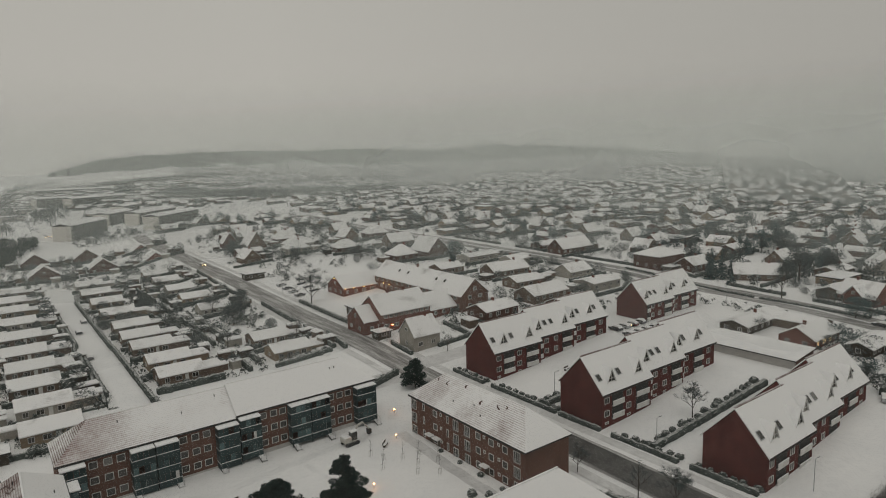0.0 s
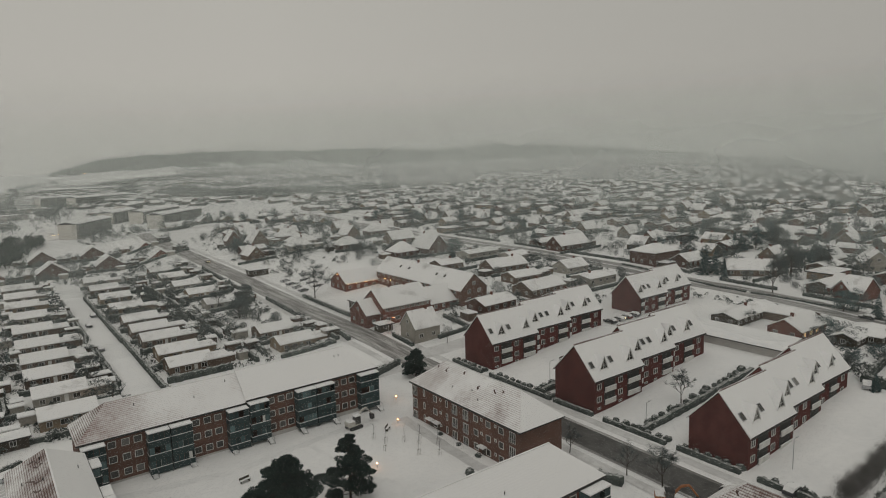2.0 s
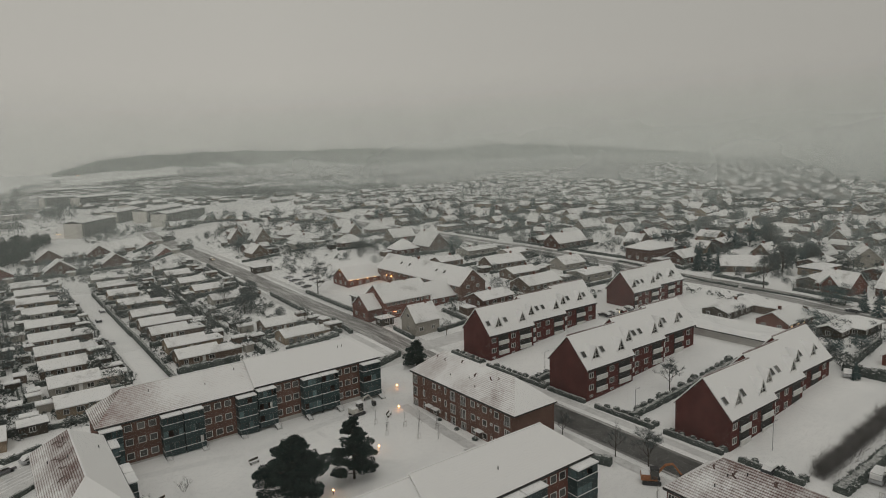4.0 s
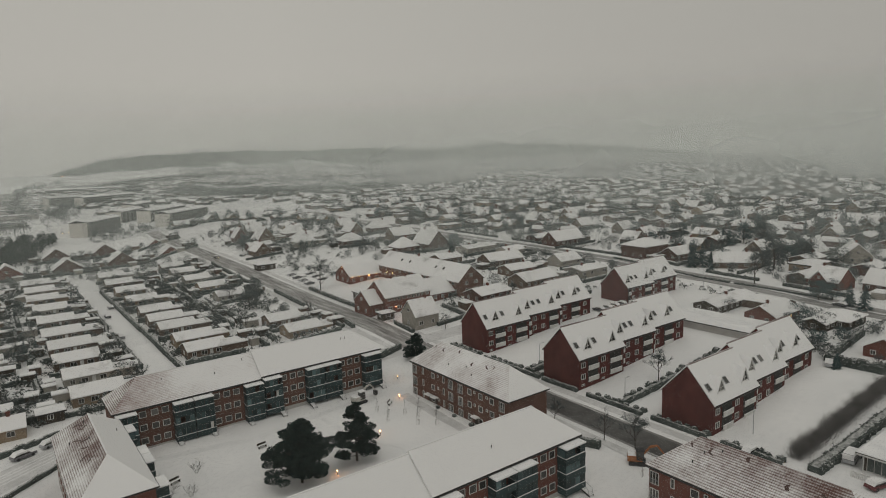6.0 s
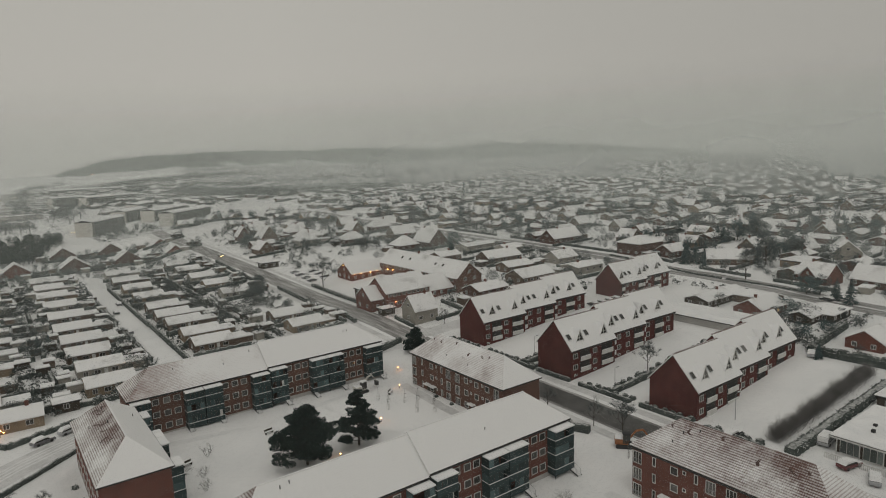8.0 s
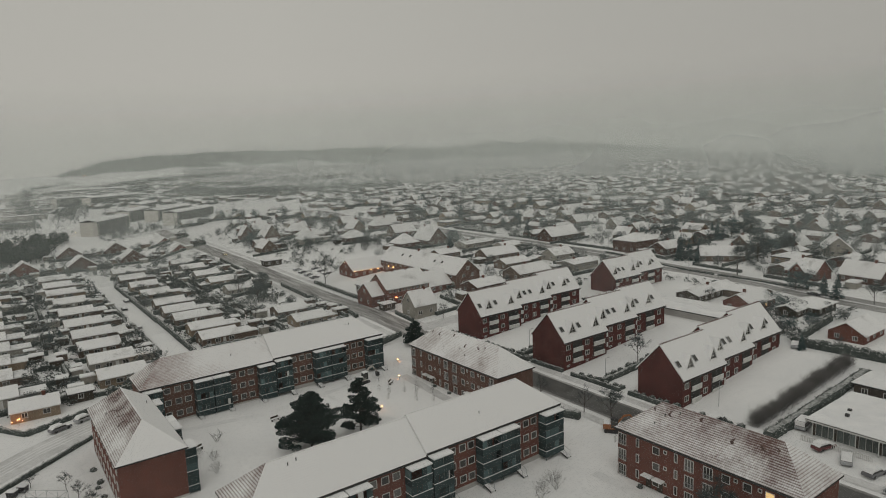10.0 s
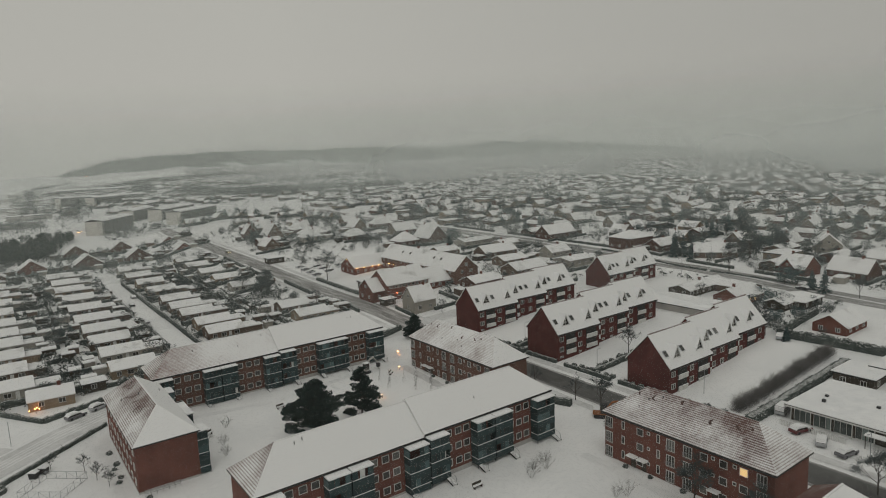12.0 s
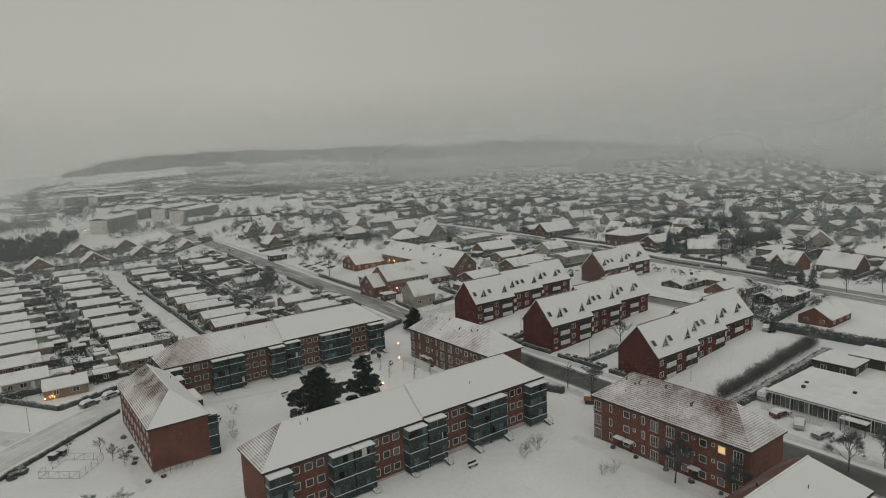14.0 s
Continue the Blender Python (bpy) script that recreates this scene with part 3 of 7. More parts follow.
def hip_roof(x0, x1, y0, y1, z, rise, left=None, right=None, over=0.45, thick=0.28, mats=(0, 0, 0, 0), verge=(0.25, 0.25), edge_mat=3):
    """A roof slab over a rectangle, ridge along x. left, right: how far the ridge stops short of the end (0: a gable). mats: front, back, left, right."""
    s = Shape()
    ym, run = (y0 + y1) / 2, (y1 - y0) / 2
    drop = over * rise / run
    ax0, ax1 = x0 - (over if left else verge[0]), x1 + (over if right else verge[1])
    ay0, ay1 = y0 - over, y1 + over
    zl, zr = z - drop, z + rise
    rl, rr = (x0 + left if left else ax0), (x1 - right if right else ax1)
    for dz, flip in ((thick, False), (0.0, True)):
        a, b, c, d = (ax0, ay0, zl + dz), (ax1, ay0, zl + dz), (ax1, ay1, zl + dz), (ax0, ay1, zl + dz)
        e, f = (rl, ym, zr + dz), (rr, ym, zr + dz)
        quads = [([a, b, f, e], mats[0]), ([c, d, e, f], mats[1])]
        if left:
            quads.append(([d, a, e], mats[2]))
        if right:
            quads.append(([b, c, f], mats[3]))
        for q, m in quads:
            s.face(q[::-1] if flip else q, 3 if flip else m)
    def edge(p, q, m=edge_mat):
        s.face([(p[0], p[1], p[2]), (q[0], q[1], q[2]), (q[0], q[1], q[2] + thick), (p[0], p[1], p[2] + thick)], m)
    edge((ax0, ay0, zl), (ax1, ay0, zl))
    edge((ax1, ay1, zl), (ax0, ay1, zl))
    if left:
        edge((ax0, ay1, zl), (ax0, ay0, zl))
    else:
        edge((ax0, ym, zr), (ax0, ay0, zl), 0)
        edge((ax0, ay1, zl), (ax0, ym, zr), 0)
    if right:
        edge((ax1, ay0, zl), (ax1, ay1, zl))
    else:
        edge((ax1, ay0, zl), (ax1, ym, zr), 0)
        edge((ax1, ym, zr), (ax1, ay1, zl), 0)
    return s


ROOFS = [ROOF_SNOW, ROOF_THIN, ROOF_BARE, FELT, ROOF_CLAY, ROOF_FADE]
LOW_ROOFS = [ROOF_WORN, ROOF_THIN, ROOF_BARE, FELT]


def gable_walls(x0, x1, y0, y1, z0, z1, rise, left=True, right=True):
    """Four walls with gables at the ends."""
    s = Shape()
    ym = (y0 + y1) / 2
    s.face([(x0, y0, z0), (x1, y0, z0), (x1, y0, z1), (x0, y0, z1)])
    s.face([(x1, y1, z0), (x0, y1, z0), (x0, y1, z1), (x1, y1, z1)])
    tip = [(x0, ym, z1 + rise)] if left else []
    s.face([(x0, y1, z0), (x0, y0, z0), (x0, y0, z1), *tip, (x0, y1, z1)])
    tip = [(x1, ym, z1 + rise)] if right else []
    s.face([(x1, y0, z0), (x1, y1, z0), (x1, y1, z1), *tip, (x1, y0, z1)])
    s.face([(x0, y1, z0), (x1, y1, z0), (x1, y0, z0), (x0, y0, z0)])
    return s


# ---- apartment blocks with glazed balconies ----
STOREY = 2.72
ROWS_Z = (1.65, 1.65 + STOREY, 1.65 + 2 * STOREY)


def balcony_bay(parent, x, w, y, base, side_stairs=True, rnd=None):
    """A three-storey glazed balcony tower on the front (-y) wall, from x to x + w."""
    d, rise = 1.85, 2.56
    bay = part("balcony", Shape().box(x, x + w, y - d, y, base + 0.19, base + 0.37), PANEL, parent, "dark teal steel balcony tower with glazing")
    for k in range(1, 4):
        part("floor_slab", Shape().box(x, x + w, y - d, y, base + 0.19 + rise * k, base + 0.37 + rise * k), PANEL, bay)
    for px in (x, x + w - 0.1):
        part("post", Shape().box(px, px + 0.1, y - d - 0.01, y - d + 0.1, base - 0.3, base + 0.28 + 3 * rise), PANEL, bay)
    for k in range(3):
        z = base + 0.37 + rise * k
        me = shared(("parapet", round(w, 2)), lambda: Shape().box(0, w, -0.05, 0.0, 0, 1.0).box(0, 0.05, 0.0, d, 0, 1.0).box(w - 0.05, w, 0.0, d, 0, 1.0), PANEL)
        part("parapet", me, None, bay, at=pose(x, y - d - 0.03, z))
        me = shared(("rail", round(w, 2)), lambda: Shape().box(-0.04, w + 0.04, -0.09, 0.02, 0, 0.07).box(-0.04, 0.03, 0.02, d, 0, 0.07).box(w - 0.03, w + 0.04, 0.02, d, 0, 0.07), SNOW_CAP)
        part("rail", me, None, bay, "top rail carrying a line of snow", at=pose(x, y - d - 0.03, z + 1.02))
        n = 4
        for j in range(n):
            if rnd.random() < 0.12:
                continue
            pw = (w - 0.2) / n
            me = shared(("sliding_pane", round(pw, 3)), lambda: Shape().box(0.03, pw - 0.03, -0.02, 0.02, 0, 1.24), GLASS_BALCONY)
            part("sliding_pane", me, None, bay, at=pose(x + 0.1 + pw * j, y - d + 0.03, z + 1.1))
        for px in (x + 0.04, x + w - 0.04):
            me = shared(("side_pane",), lambda: Shape().box(-0.015, 0.015, 0.08, d - 0.05, 0, 1.24), GLASS_BALCONY)
            part("side_pane", me, None, bay, at=pose(px, y - d, z + 1.1))
        if rnd.random() < 0.45:
            cw = rnd.uniform(0.5, 1.2)
            cx = x + rnd.uniform(0.4, w - cw - 0.3)
            part("curtain", Shape().box(cx, cx + cw, y - d + 0.16, y - d + 0.2, z + 0.2, z + 2.3), WHITE, bay, "pale hanging curtain")
    z = base + 0.28 + 3 * rise
    part("canopy", Shape().soft_box(x - 0.02, x + w + 0.02, y - d - 0.25, y - 0.3, z + 0.09, z + 0.33, 0.1), SNOW_CAP, bay, "flat balcony roof under snow")
    if side_stairs:
        sx = x + (w - 0.95 if side_stairs == "right" else 0.1)
        stair = part("garden_stair", Shape().prism([(0.0, 0.30), (0.0, 0.05), (-1.75, -0.45), (-1.75, -0.2)], -0.03, 0.03), DARK, bay, "steep garden stair", at=pose(sx, y - d, base, 0, 0, 90))
        part("stringer", stair.data, None, stair, at=pose(0, -0.95, 0))
        for k in range(6):
            part("tread", shared(("tread",), lambda: Shape().soft_box(-0.14, 0.14, -0.93, -0.02, 0, 0.09, 0.03), SNOW_CAP), None, stair, "snow-covered tread", at=pose(-0.15 - 0.29 * k, 0, 0.27 - 0.09 * k))
        for rx in (sx - 0.04, sx + 0.94):
            part("handrail", Shape().pipe([(rx, y - d, base + 1.3), (rx, y - d - 1.4, base + 0.8), (rx, y - d - 1.5, base + 0.7), (rx, y - d - 1.5, base - 0.2)], 0.03), STEEL, bay)


def long_block(at, label, units, depth, bays, wins, rise, roof_mats, group, seed, back_wins=True, brick=None):
    """A three-storey brick block. units: (x0, x1, base height) side by side, along x, the front at y = 0 facing -y."""
    rnd = random.Random(seed)
    b = thing("apartment_block", at, label, "apartment block", group)
    tall = 8.75
    for k, (x0, x1, base, *own) in enumerate(units):
        first, last = k == 0, k == len(units) - 1
        flush = (0.0 if k and units[k - 1][2] == base else 0.12, 0.0 if not last and units[k + 1][2] == base else 0.12)
        mats = own[0] if own else roof_mats
        part("wall", gable_walls(x0, x1, 0, depth, base - 3.0, base + tall, rise - 0.25, not first, not last), brick or BRICK, b)
        roof = hip_roof(x0, x1, 0, depth, base + tall, rise, depth * 0.51 if first else 0, depth * 0.51 if last else 0, mats=mats, verge=flush)
        part("roof", roof, ROOFS, b, "hipped tile roof mostly under snow")
        part("gutter", Shape().tube((x0 - 0.3, -0.52, base + tall - 0.36), (x1 + 0.3, -0.52, base + tall - 0.36), 0.08, 0.08, 6), DARK, b)
        part("plinth", Shape().box(x0 - 0.04, x1 + 0.04, -0.05, depth + 0.05, base - 3, base + 0.35), CONCRETE, b)
        ym = depth / 2
        rl, rr = (x0 + depth * 0.51 if first else x0), (x1 - depth * 0.51 if last else x1)
        part("ridge_tiles", Shape().prism([(rl, base + tall + rise + 0.2), (rr, base + tall + rise + 0.2), (rr, base + tall + rise + 0.36), (rl, base + tall + rise + 0.36)], ym - 0.12, ym + 0.12), SNOW_CAP, b)

    def base_at(x):
        return next((q[2] for q in units if q[0] <= x <= q[1]), units[-1][2])
    for x, w, st in bays:
        balcony_bay(b, x, w, 0.0, base_at(x + 0.1), st, rnd)
    for x in wins:
        z0 = base_at(x)
        for z in ROWS_Z:
            window(b, pose(x, -0.01, z0 + z), 1.35, 1.3, 0)
    if back_wins:
        x = units[0][0] + 2
        while x < units[-1][1] - 1.5:
            for z in ROWS_Z:
                window(b, pose(x, depth + 0.01, base_at(x) + z, 0, 0, 180), 1.2, 1.3, 0)
            x += 3.1
    # vents and melted patches
    for _ in range(int((units[-1][1] - units[0][0]) / 7)):
        x = rnd.uniform(units[0][0] + 6, units[-1][1] - 6)
        q = rnd.uniform(0.25, 0.85)
        zz = base_at(x) + tall + rise * q
        side = rnd.choice((q * depth / 2, depth - q * depth / 2))
        part("roof_vent", Shape().tube((x, side, zz), (x, side, zz + 0.75), 0.07, 0.07, 6), DARK, b)
    return b


BAYS = [(0.1, 3.7, False), (10.5, 3.75, "left"), (14.45, 3.75, "right"), (24.9, 3.9, "left"), (29.1, 3.9, "right"), (39.0, 4.1, "left"), (43.3, 4.1, "right"), (53.6, 4.6, "right")]
WINS = [5.0, 7.2, 9.2, 19.3, 21.4, 23.4, 34.1, 36.2, 38.0, 48.5, 50.5, 52.4]
UNITS = [(0, 29.0, 0), (29.0, 58.6, 0.45)]
long_block(pose(7, 117.7, 0.0), "long three-storey red brick block with teal glazed balconies and snowy roof", [(0, 29.0, 0, (5, 0, 2, 0)), (29.0, 58.6, 0.45)], 10.5, BAYS, WINS, 4.3, (0, 0, 2, 0), "courtyard blocks", 3, brick=BRICK_RUSSET)
long_block(pose(7, 54.0, 0.0), "long red brick block with glazed balconies and a hipped snow roof", UNITS, 10.5, BAYS, WINS, 4.3, (0, 0, 2, 0), "courtyard blocks", 4)
short_block = long_block(pose(7.0, 83.2, 0, 0, 0, 90), "short red brick block with thinly snowed tile roof", [(0, 30.0, 0)], 10.2, [(0.1, 3.6, False), (9.6, 3.6, "left"), (13.4, 3.6, "right"), (24.5, 3.6, "left")], [5.2, 7.6, 18.6, 21, 23], 4.3, (0, 2, 0, 0), "courtyard blocks", 5)
long_block(pose(7, -5.0, 0), "red brick block under snow at the edge of the estate", [(0, 29.0, 0), (29, 59.2, 0.4)], 10.5, [], [], 4.3, (0, 4, 1, 0), "courtyard blocks", 6)


SLID = grained("wet_dark_tiles", (0.035, 0.022, 0.02), (0.12, 0.07, 0.06), 1.5, 7, 0.6)


def slid_patches(parent, spots, depth, tall, rise, front=False):
    """Ragged dark streaks where snow has slid off a slope; spots: along, share of the slope, length."""
    rnd = random.Random(3)
    for x, q, n in spots:
        s = Shape()
        px, pq = x, q
        for _ in range(n):
            nx, nq = px + rnd.uniform(-0.25, 0.75), pq - rnd.uniform(0.02, 0.06)
            w = rnd.uniform(0.12, 0.3)
            pts = []
            for ax, aq in ((px - w, pq), (px + w, pq + 0.012), (nx + w * 0.8, nq), (nx - w * 0.8, nq - 0.008)):
                pts.append((ax, aq * depth / 2 if front else depth - aq * depth / 2, tall + rise * aq + 0.30))
            s.face(pts if front else pts[::-1])
            px, pq = nx, nq
        part("slid_patch", s, SLID, parent, "dark tiles where snow slid away")


def stair_block(at, length, base, label, roof_mats, seed, scale, brick):
    """A three-storey brick block with French windows, narrow stair windows and two doors; the front faces -y."""
    rnd = random.Random(seed)
    depth, tall, rise = 10.3, 8.75, 4.3
    b = thing("apartment_block", at, label, "apartment block", "courtyard blocks")
    part("wall", gable_walls(0, length, 0, depth, base - 3, base + tall, 0, False, False), brick, b)
    part("roof", hip_roof(0, length, 0, depth, base + tall, rise, 5.2, 5.2, mats=roof_mats), ROOFS, b, "hipped tile roof with tile courses showing through thin snow")
    part("gutter", Shape().tube((-0.3, -0.52, base + tall - 0.36), (length + 0.3, -0.52, base + tall - 0.36), 0.08, 0.08, 6), DARK, b)
    part("plinth", Shape().box(-0.04, length + 0.04, -0.05, depth + 0.05, base - 3, base + 0.3), CONCRETE, b)
    k = scale
    lit = [(25.7, 2)] if seed == 8 else []
    for x, kind in ((0.95, "french"), (4.0, "narrow"), (7.5, "wide"), (9.2, "tiny"), (11.1, "narrow"), (13.4, "french"), (16.5, "french"), (19.3, "wide"), (20.8, "tiny"), (22.5, "wide"), (24.3, "tiny"), (25.7, "wide"), (28.4, "french")):
        for r, z in enumerate(ROWS_Z):
            zz = base + z
            on = (x, r) in lit
            if kind == "french":
                window(b, pose(x * k, -0.01, zz - 0.25), 1.55, 2.0, 2)
                rail = part("window_rail", shared(("window_rail",), lambda: Shape().box(-0.82, 0.82, -0.21, -0.16, -0.3, -0.25), STEEL), None, b, at=pose(x * k, -0.01, zz - 0.15))
                for q in range(9):
                    part("bar", shared(("bar",), lambda: Shape().box(-0.015, 0.015, -0.2, -0.17, -1.2, -0.3), STEEL), None, rail, at=pose(-0.8 + 0.2 * q, 0, 0))
            elif kind == "narrow":
                window(b, pose(x * k, -0.01, zz + 0.1), 0.62, 1.5, 0)
            elif kind == "tiny":
                window(b, pose(x * k, -0.01, zz + 0.35), 0.6, 0.6, 0)
            else:
                window(b, pose(x * k, -0.01, zz), 1.3, 1.3, 0, lit=on)
        if kind in ("french", "wide"):
            window(b, pose(x * k, -0.06, base + 0.05), 1.1, 0.5, 1)
    for x in (6.2, 8.3, 21.3):
        door = part("door", Shape().box(x * k - 0.5, x * k + 0.5, -0.06, 0.02, base - 0.1, base + 2.1), TIMBER, b, "dark entrance door")
        part("door_canopy", Shape().soft_box(x * k - 0.9, x * k + 0.9, -1.1, 0, base + 2.35, base + 2.6, 0.06), SNOW_CAP, door, "snow-covered canopy over the door")
    slid_patches(b, ((4.5, 0.78, 2), (7.6, 0.82, 3), (12.6, 0.9, 2), (18.5, 0.66, 3), (22.4, 0.72, 2), (24.2, 0.8, 2)), depth, base + tall, rise, True)
    for i in range(3):
        x, q = rnd.uniform(4, length - 4), rnd.uniform(0.2, 0.85)
        y, zz = q * depth / 2, base + tall + rise * q + 0.2
        part("roof_vent", Shape().tube((x, y, zz), (x, y, zz + 0.4), 0.09, 0.09, 6), DARK, b)
    return b


stair_block(pose(68.4, 107.2, 0, 0, 0, -90), 33.3, -0.7, "red brick block with French windows and thin roof snow", (1, 0, 0, 0), 7, 33.3 / 30.2, BRICK_RUSSET)
stair_block(pose(66.9, 41.3, 0, 0, 0, -90), 30.2, -0.25, "red brick block with one lit window and tile courses showing", (2, 1, 1, 1), 8, 1.0, BRICK)


slid_patches(short_block, ((8.5, 0.75, 4), (10.5, 0.62, 5), (13.2, 0.7, 4), (15.8, 0.8, 5), (17.4, 0.6, 5), (20.5, 0.86, 6), (22.4, 0.8, 4), (24, 0.7, 4)), 10.2, 8.75, 4.3)


# ---- stepped dark-red terraces beyond the main road ----
TERRACE_UNITS = (
    dict(long=16.3, windows=(1.5, 8.6), balconies=((3.1, 3.6), (11.0, 4.2)), small=None, dormers=(4.0, 12.9), skylights=(1.2, 7.4)),
    dict(long=14.2, windows=(3.3, 6.9), balconies=((9.4, 3.7),), small=0.25, dormers=(1.1, 11.3), skylights=(4.4, 6.8)),
    dict(long=15.2, windows=(3.2, 12.6), balconies=((6.2, 3.8),), small=0.25, dormers=(1.2, 8.6), skylights=(4.4, 11.6)),
)


def dormer(parent, x, y, z, back):
    """A pointed, glazed dormer on the front slope."""
    w, h = 2.6, 2.7
    body = Shape()
    body.face([(x - w / 2, y, z), (x + w / 2, y, z), (x, y, z + h)])
    body.face([(x - w / 2, y, z), (x, y, z + h), (x, back, z + h)])
    body.face([(x + w / 2, y, z), (x, back, z + h), (x, y, z + h)])
    d = part("dormer", body, GLASS, parent, "pointed dormer with dark glazing")
    roof = Shape()
    t = 0.16
    for k in (-1, 1):
        a, b, c = (x + k * (w / 2 + 0.2), y - 0.18, z - 0.15), (x, y - 0.18, z + h + 0.2), (x, back, z + h + 0.2)
        roof.face([a, b, c][::k])
        a2, b2, c2 = ((p[0], p[1], p[2] - t) for p in (a, b, c))
        roof.face([a2, b2, b, a][::k])
        roof.face([a2, b2, c2][::-k])
    part("dormer_roof", roof, SNOW_CAP, d, "small pitched dormer roof with snow")
    for k in (-1, 1):
        board = [(k * (w / 2 + 0.22), -0.2), (k * (w / 2 + 0.02), -0.2), (0.0, h - 0.02), (0.0, h + 0.21)]
        part("bargeboard", Shape().prism(board[::k], y - 0.24, y - 0.185), WHITE, d, "white board edging the dormer gable", at=pose(x, 0, z))
    part("mullion", Shape().box(x - 0.05, x + 0.05, y - 0.06, y - 0.01, z + 0.05, z + h - 0.15), WHITE, d)
    part("transom", Shape().box(x - w * 0.29, x + w * 0.29, y - 0.055, y - 0.012, z + 0.72, z + 0.8), WHITE, d)
    part("sill", Shape().box(x - w / 2, x + w / 2, y - 0.1, y - 0.01, z, z + 0.08), WHITE, d)


def terrace(at, label, steps, depth=11.2, tall=7.0, rise=6.2, shift=1.1, units=TERRACE_UNITS):
    """Dark brick houses side by side, each a little higher and set back from the one before."""
    b = thing("terrace_block", at, label, "apartment house", "stepped terraces")
    run, x0 = depth / 2, 0.0
    for k, (z, u) in enumerate(zip(steps, units)):
        x1, f = x0 + u["long"], k * shift
        part("wall", gable_walls(x0, x1, f, f + depth, z - 4.5, z + tall, rise - 0.2), BRICK_DARK, b)
        part("roof", hip_roof(x0, x1, f, f + depth, z + tall, rise, 0, 0, over=0.5, thick=0.3, verge=(0.2 if k == 0 else 0.05, 0.2)), ROOFS, b, "steep tile roof under even snow")
        part("gutter", Shape().tube((x0 - 0.1, f - 0.56, z + tall - 0.66), (x1 + 0.1, f - 0.56, z + tall - 0.66), 0.08, 0.08, 6), DARK, b)
        part("ridge_tiles", Shape().box(x0 - 0.15, x1 + 0.15, f + run - 0.14, f + run + 0.16, z + tall + rise + 0.14, z + tall + rise + 0.36), ROOF_BARE, b)
        for x in u["windows"]:
            for zz in (2.4, 5.15):
                window(b, pose(x0 + x, f - 0.01, z + zz), 1.5, 1.3, 1)
            window(b, pose(x0 + x, f - 0.01, z + 0.4), 1.1, 0.5, 1)
        spans = list(u["balconies"]) + ([(u["small"], 1.5)] if u["small"] else [])
        for x, w in spans:
            for zz in (0.95, 3.7):
                # a flat dark sheet on the wall stands in for the recess's shade
                bal = part("balcony", Shape().box(x0 + x, x0 + x + w, f - 0.03, f + 0.02, z + zz, z + zz + 2.35), FELT, b, "flat dark sheet painted as a shaded balcony recess")
                part("parapet", Shape().box(x0 + x - 0.02, x0 + x + w + 0.02, f - 0.42, f - 0.3, z + zz - 0.1, z + zz + 0.95), WHITE, bal, "white balcony parapet")
                part("snow_cap", Shape().soft_box(x0 + x - 0.04, x0 + x + w + 0.04, f - 0.46, f - 0.26, z + zz + 0.954, z + zz + 1.06, 0.05), SNOW_CAP, bal)
                part("floor_slab", Shape().box(x0 + x, x0 + x + w, f - 0.3, f - 0.035, z + zz - 0.1, z + zz + 0.05), CONCRETE, bal)
        for x in u["dormers"]:
            q = 0.17
            zz = z + tall + q * rise + 0.3
            dormer(b, x0 + x, f + q * run, zz, f + q * run + 2.7 * run / rise + 0.2)
        for x in u["skylights"]:
            me = shared(("skylight",), lambda: Shape().box(-0.62, 0.62, -0.78, 0.78, 0, 0.09).box(-0.48, 0.48, -0.64, 0.64, 0.092, 0.11, 1), [STEEL, GLASS])
            q = 0.34
            part("skylight", me, None, b, "dark roof window clear of snow", at=pose(x0 + x, f + q * run, z + tall + q * rise + 0.42, math.degrees(math.atan2(rise, run)), 0, 0))
        x0 = x1
    return b


terrace(pose(98.8, 49.7, 0), "dark red brick terrace stepping up the slope with snowy gables", (-0.5, 0.2, 0.75))
terrace(pose(97.8, 82.2, 0), "dark red brick stepped terrace with white balcony parapets", (0.75, 1.65, 1.95), shift=1.3)
terrace(pose(100.2, 117.6, 0), "dark red brick stepped terrace beside the side street", (0.45, 1.15, 1.7))
terrace(pose(164, 119, 0), "smaller dark red terrace with dormers by the through road", (2.6, 3.0), tall=6.4, rise=6.0, units=TERRACE_UNITS[1:])


# ---- houses ----
def simple_window(w, h):
    s = Shape()
    s.box(-w / 2, w / 2, -0.06, 0.04, -h / 2, h / 2)
    s.box(-w / 2 + 0.1, -0.05, -0.075, 0.0, -h / 2 + 0.1, h / 2 - 0.1, 1).box(0.05, w / 2 - 0.1, -0.075, 0.0, -h / 2 + 0.1, h / 2 - 0.1, 1)
    return s


def add_window(parent, at, w=1.4, h=1.2, lit=False, fine=True):
    if fine:
        return window(parent, at, w, h, 1, lit=lit)
    gm = GLOW_WINDOW if lit else GLASS
    return part("window", shared(("window_far", w, h, gm.name), lambda: simple_window(w, h), [WHITE, gm]), None, parent, at=at)


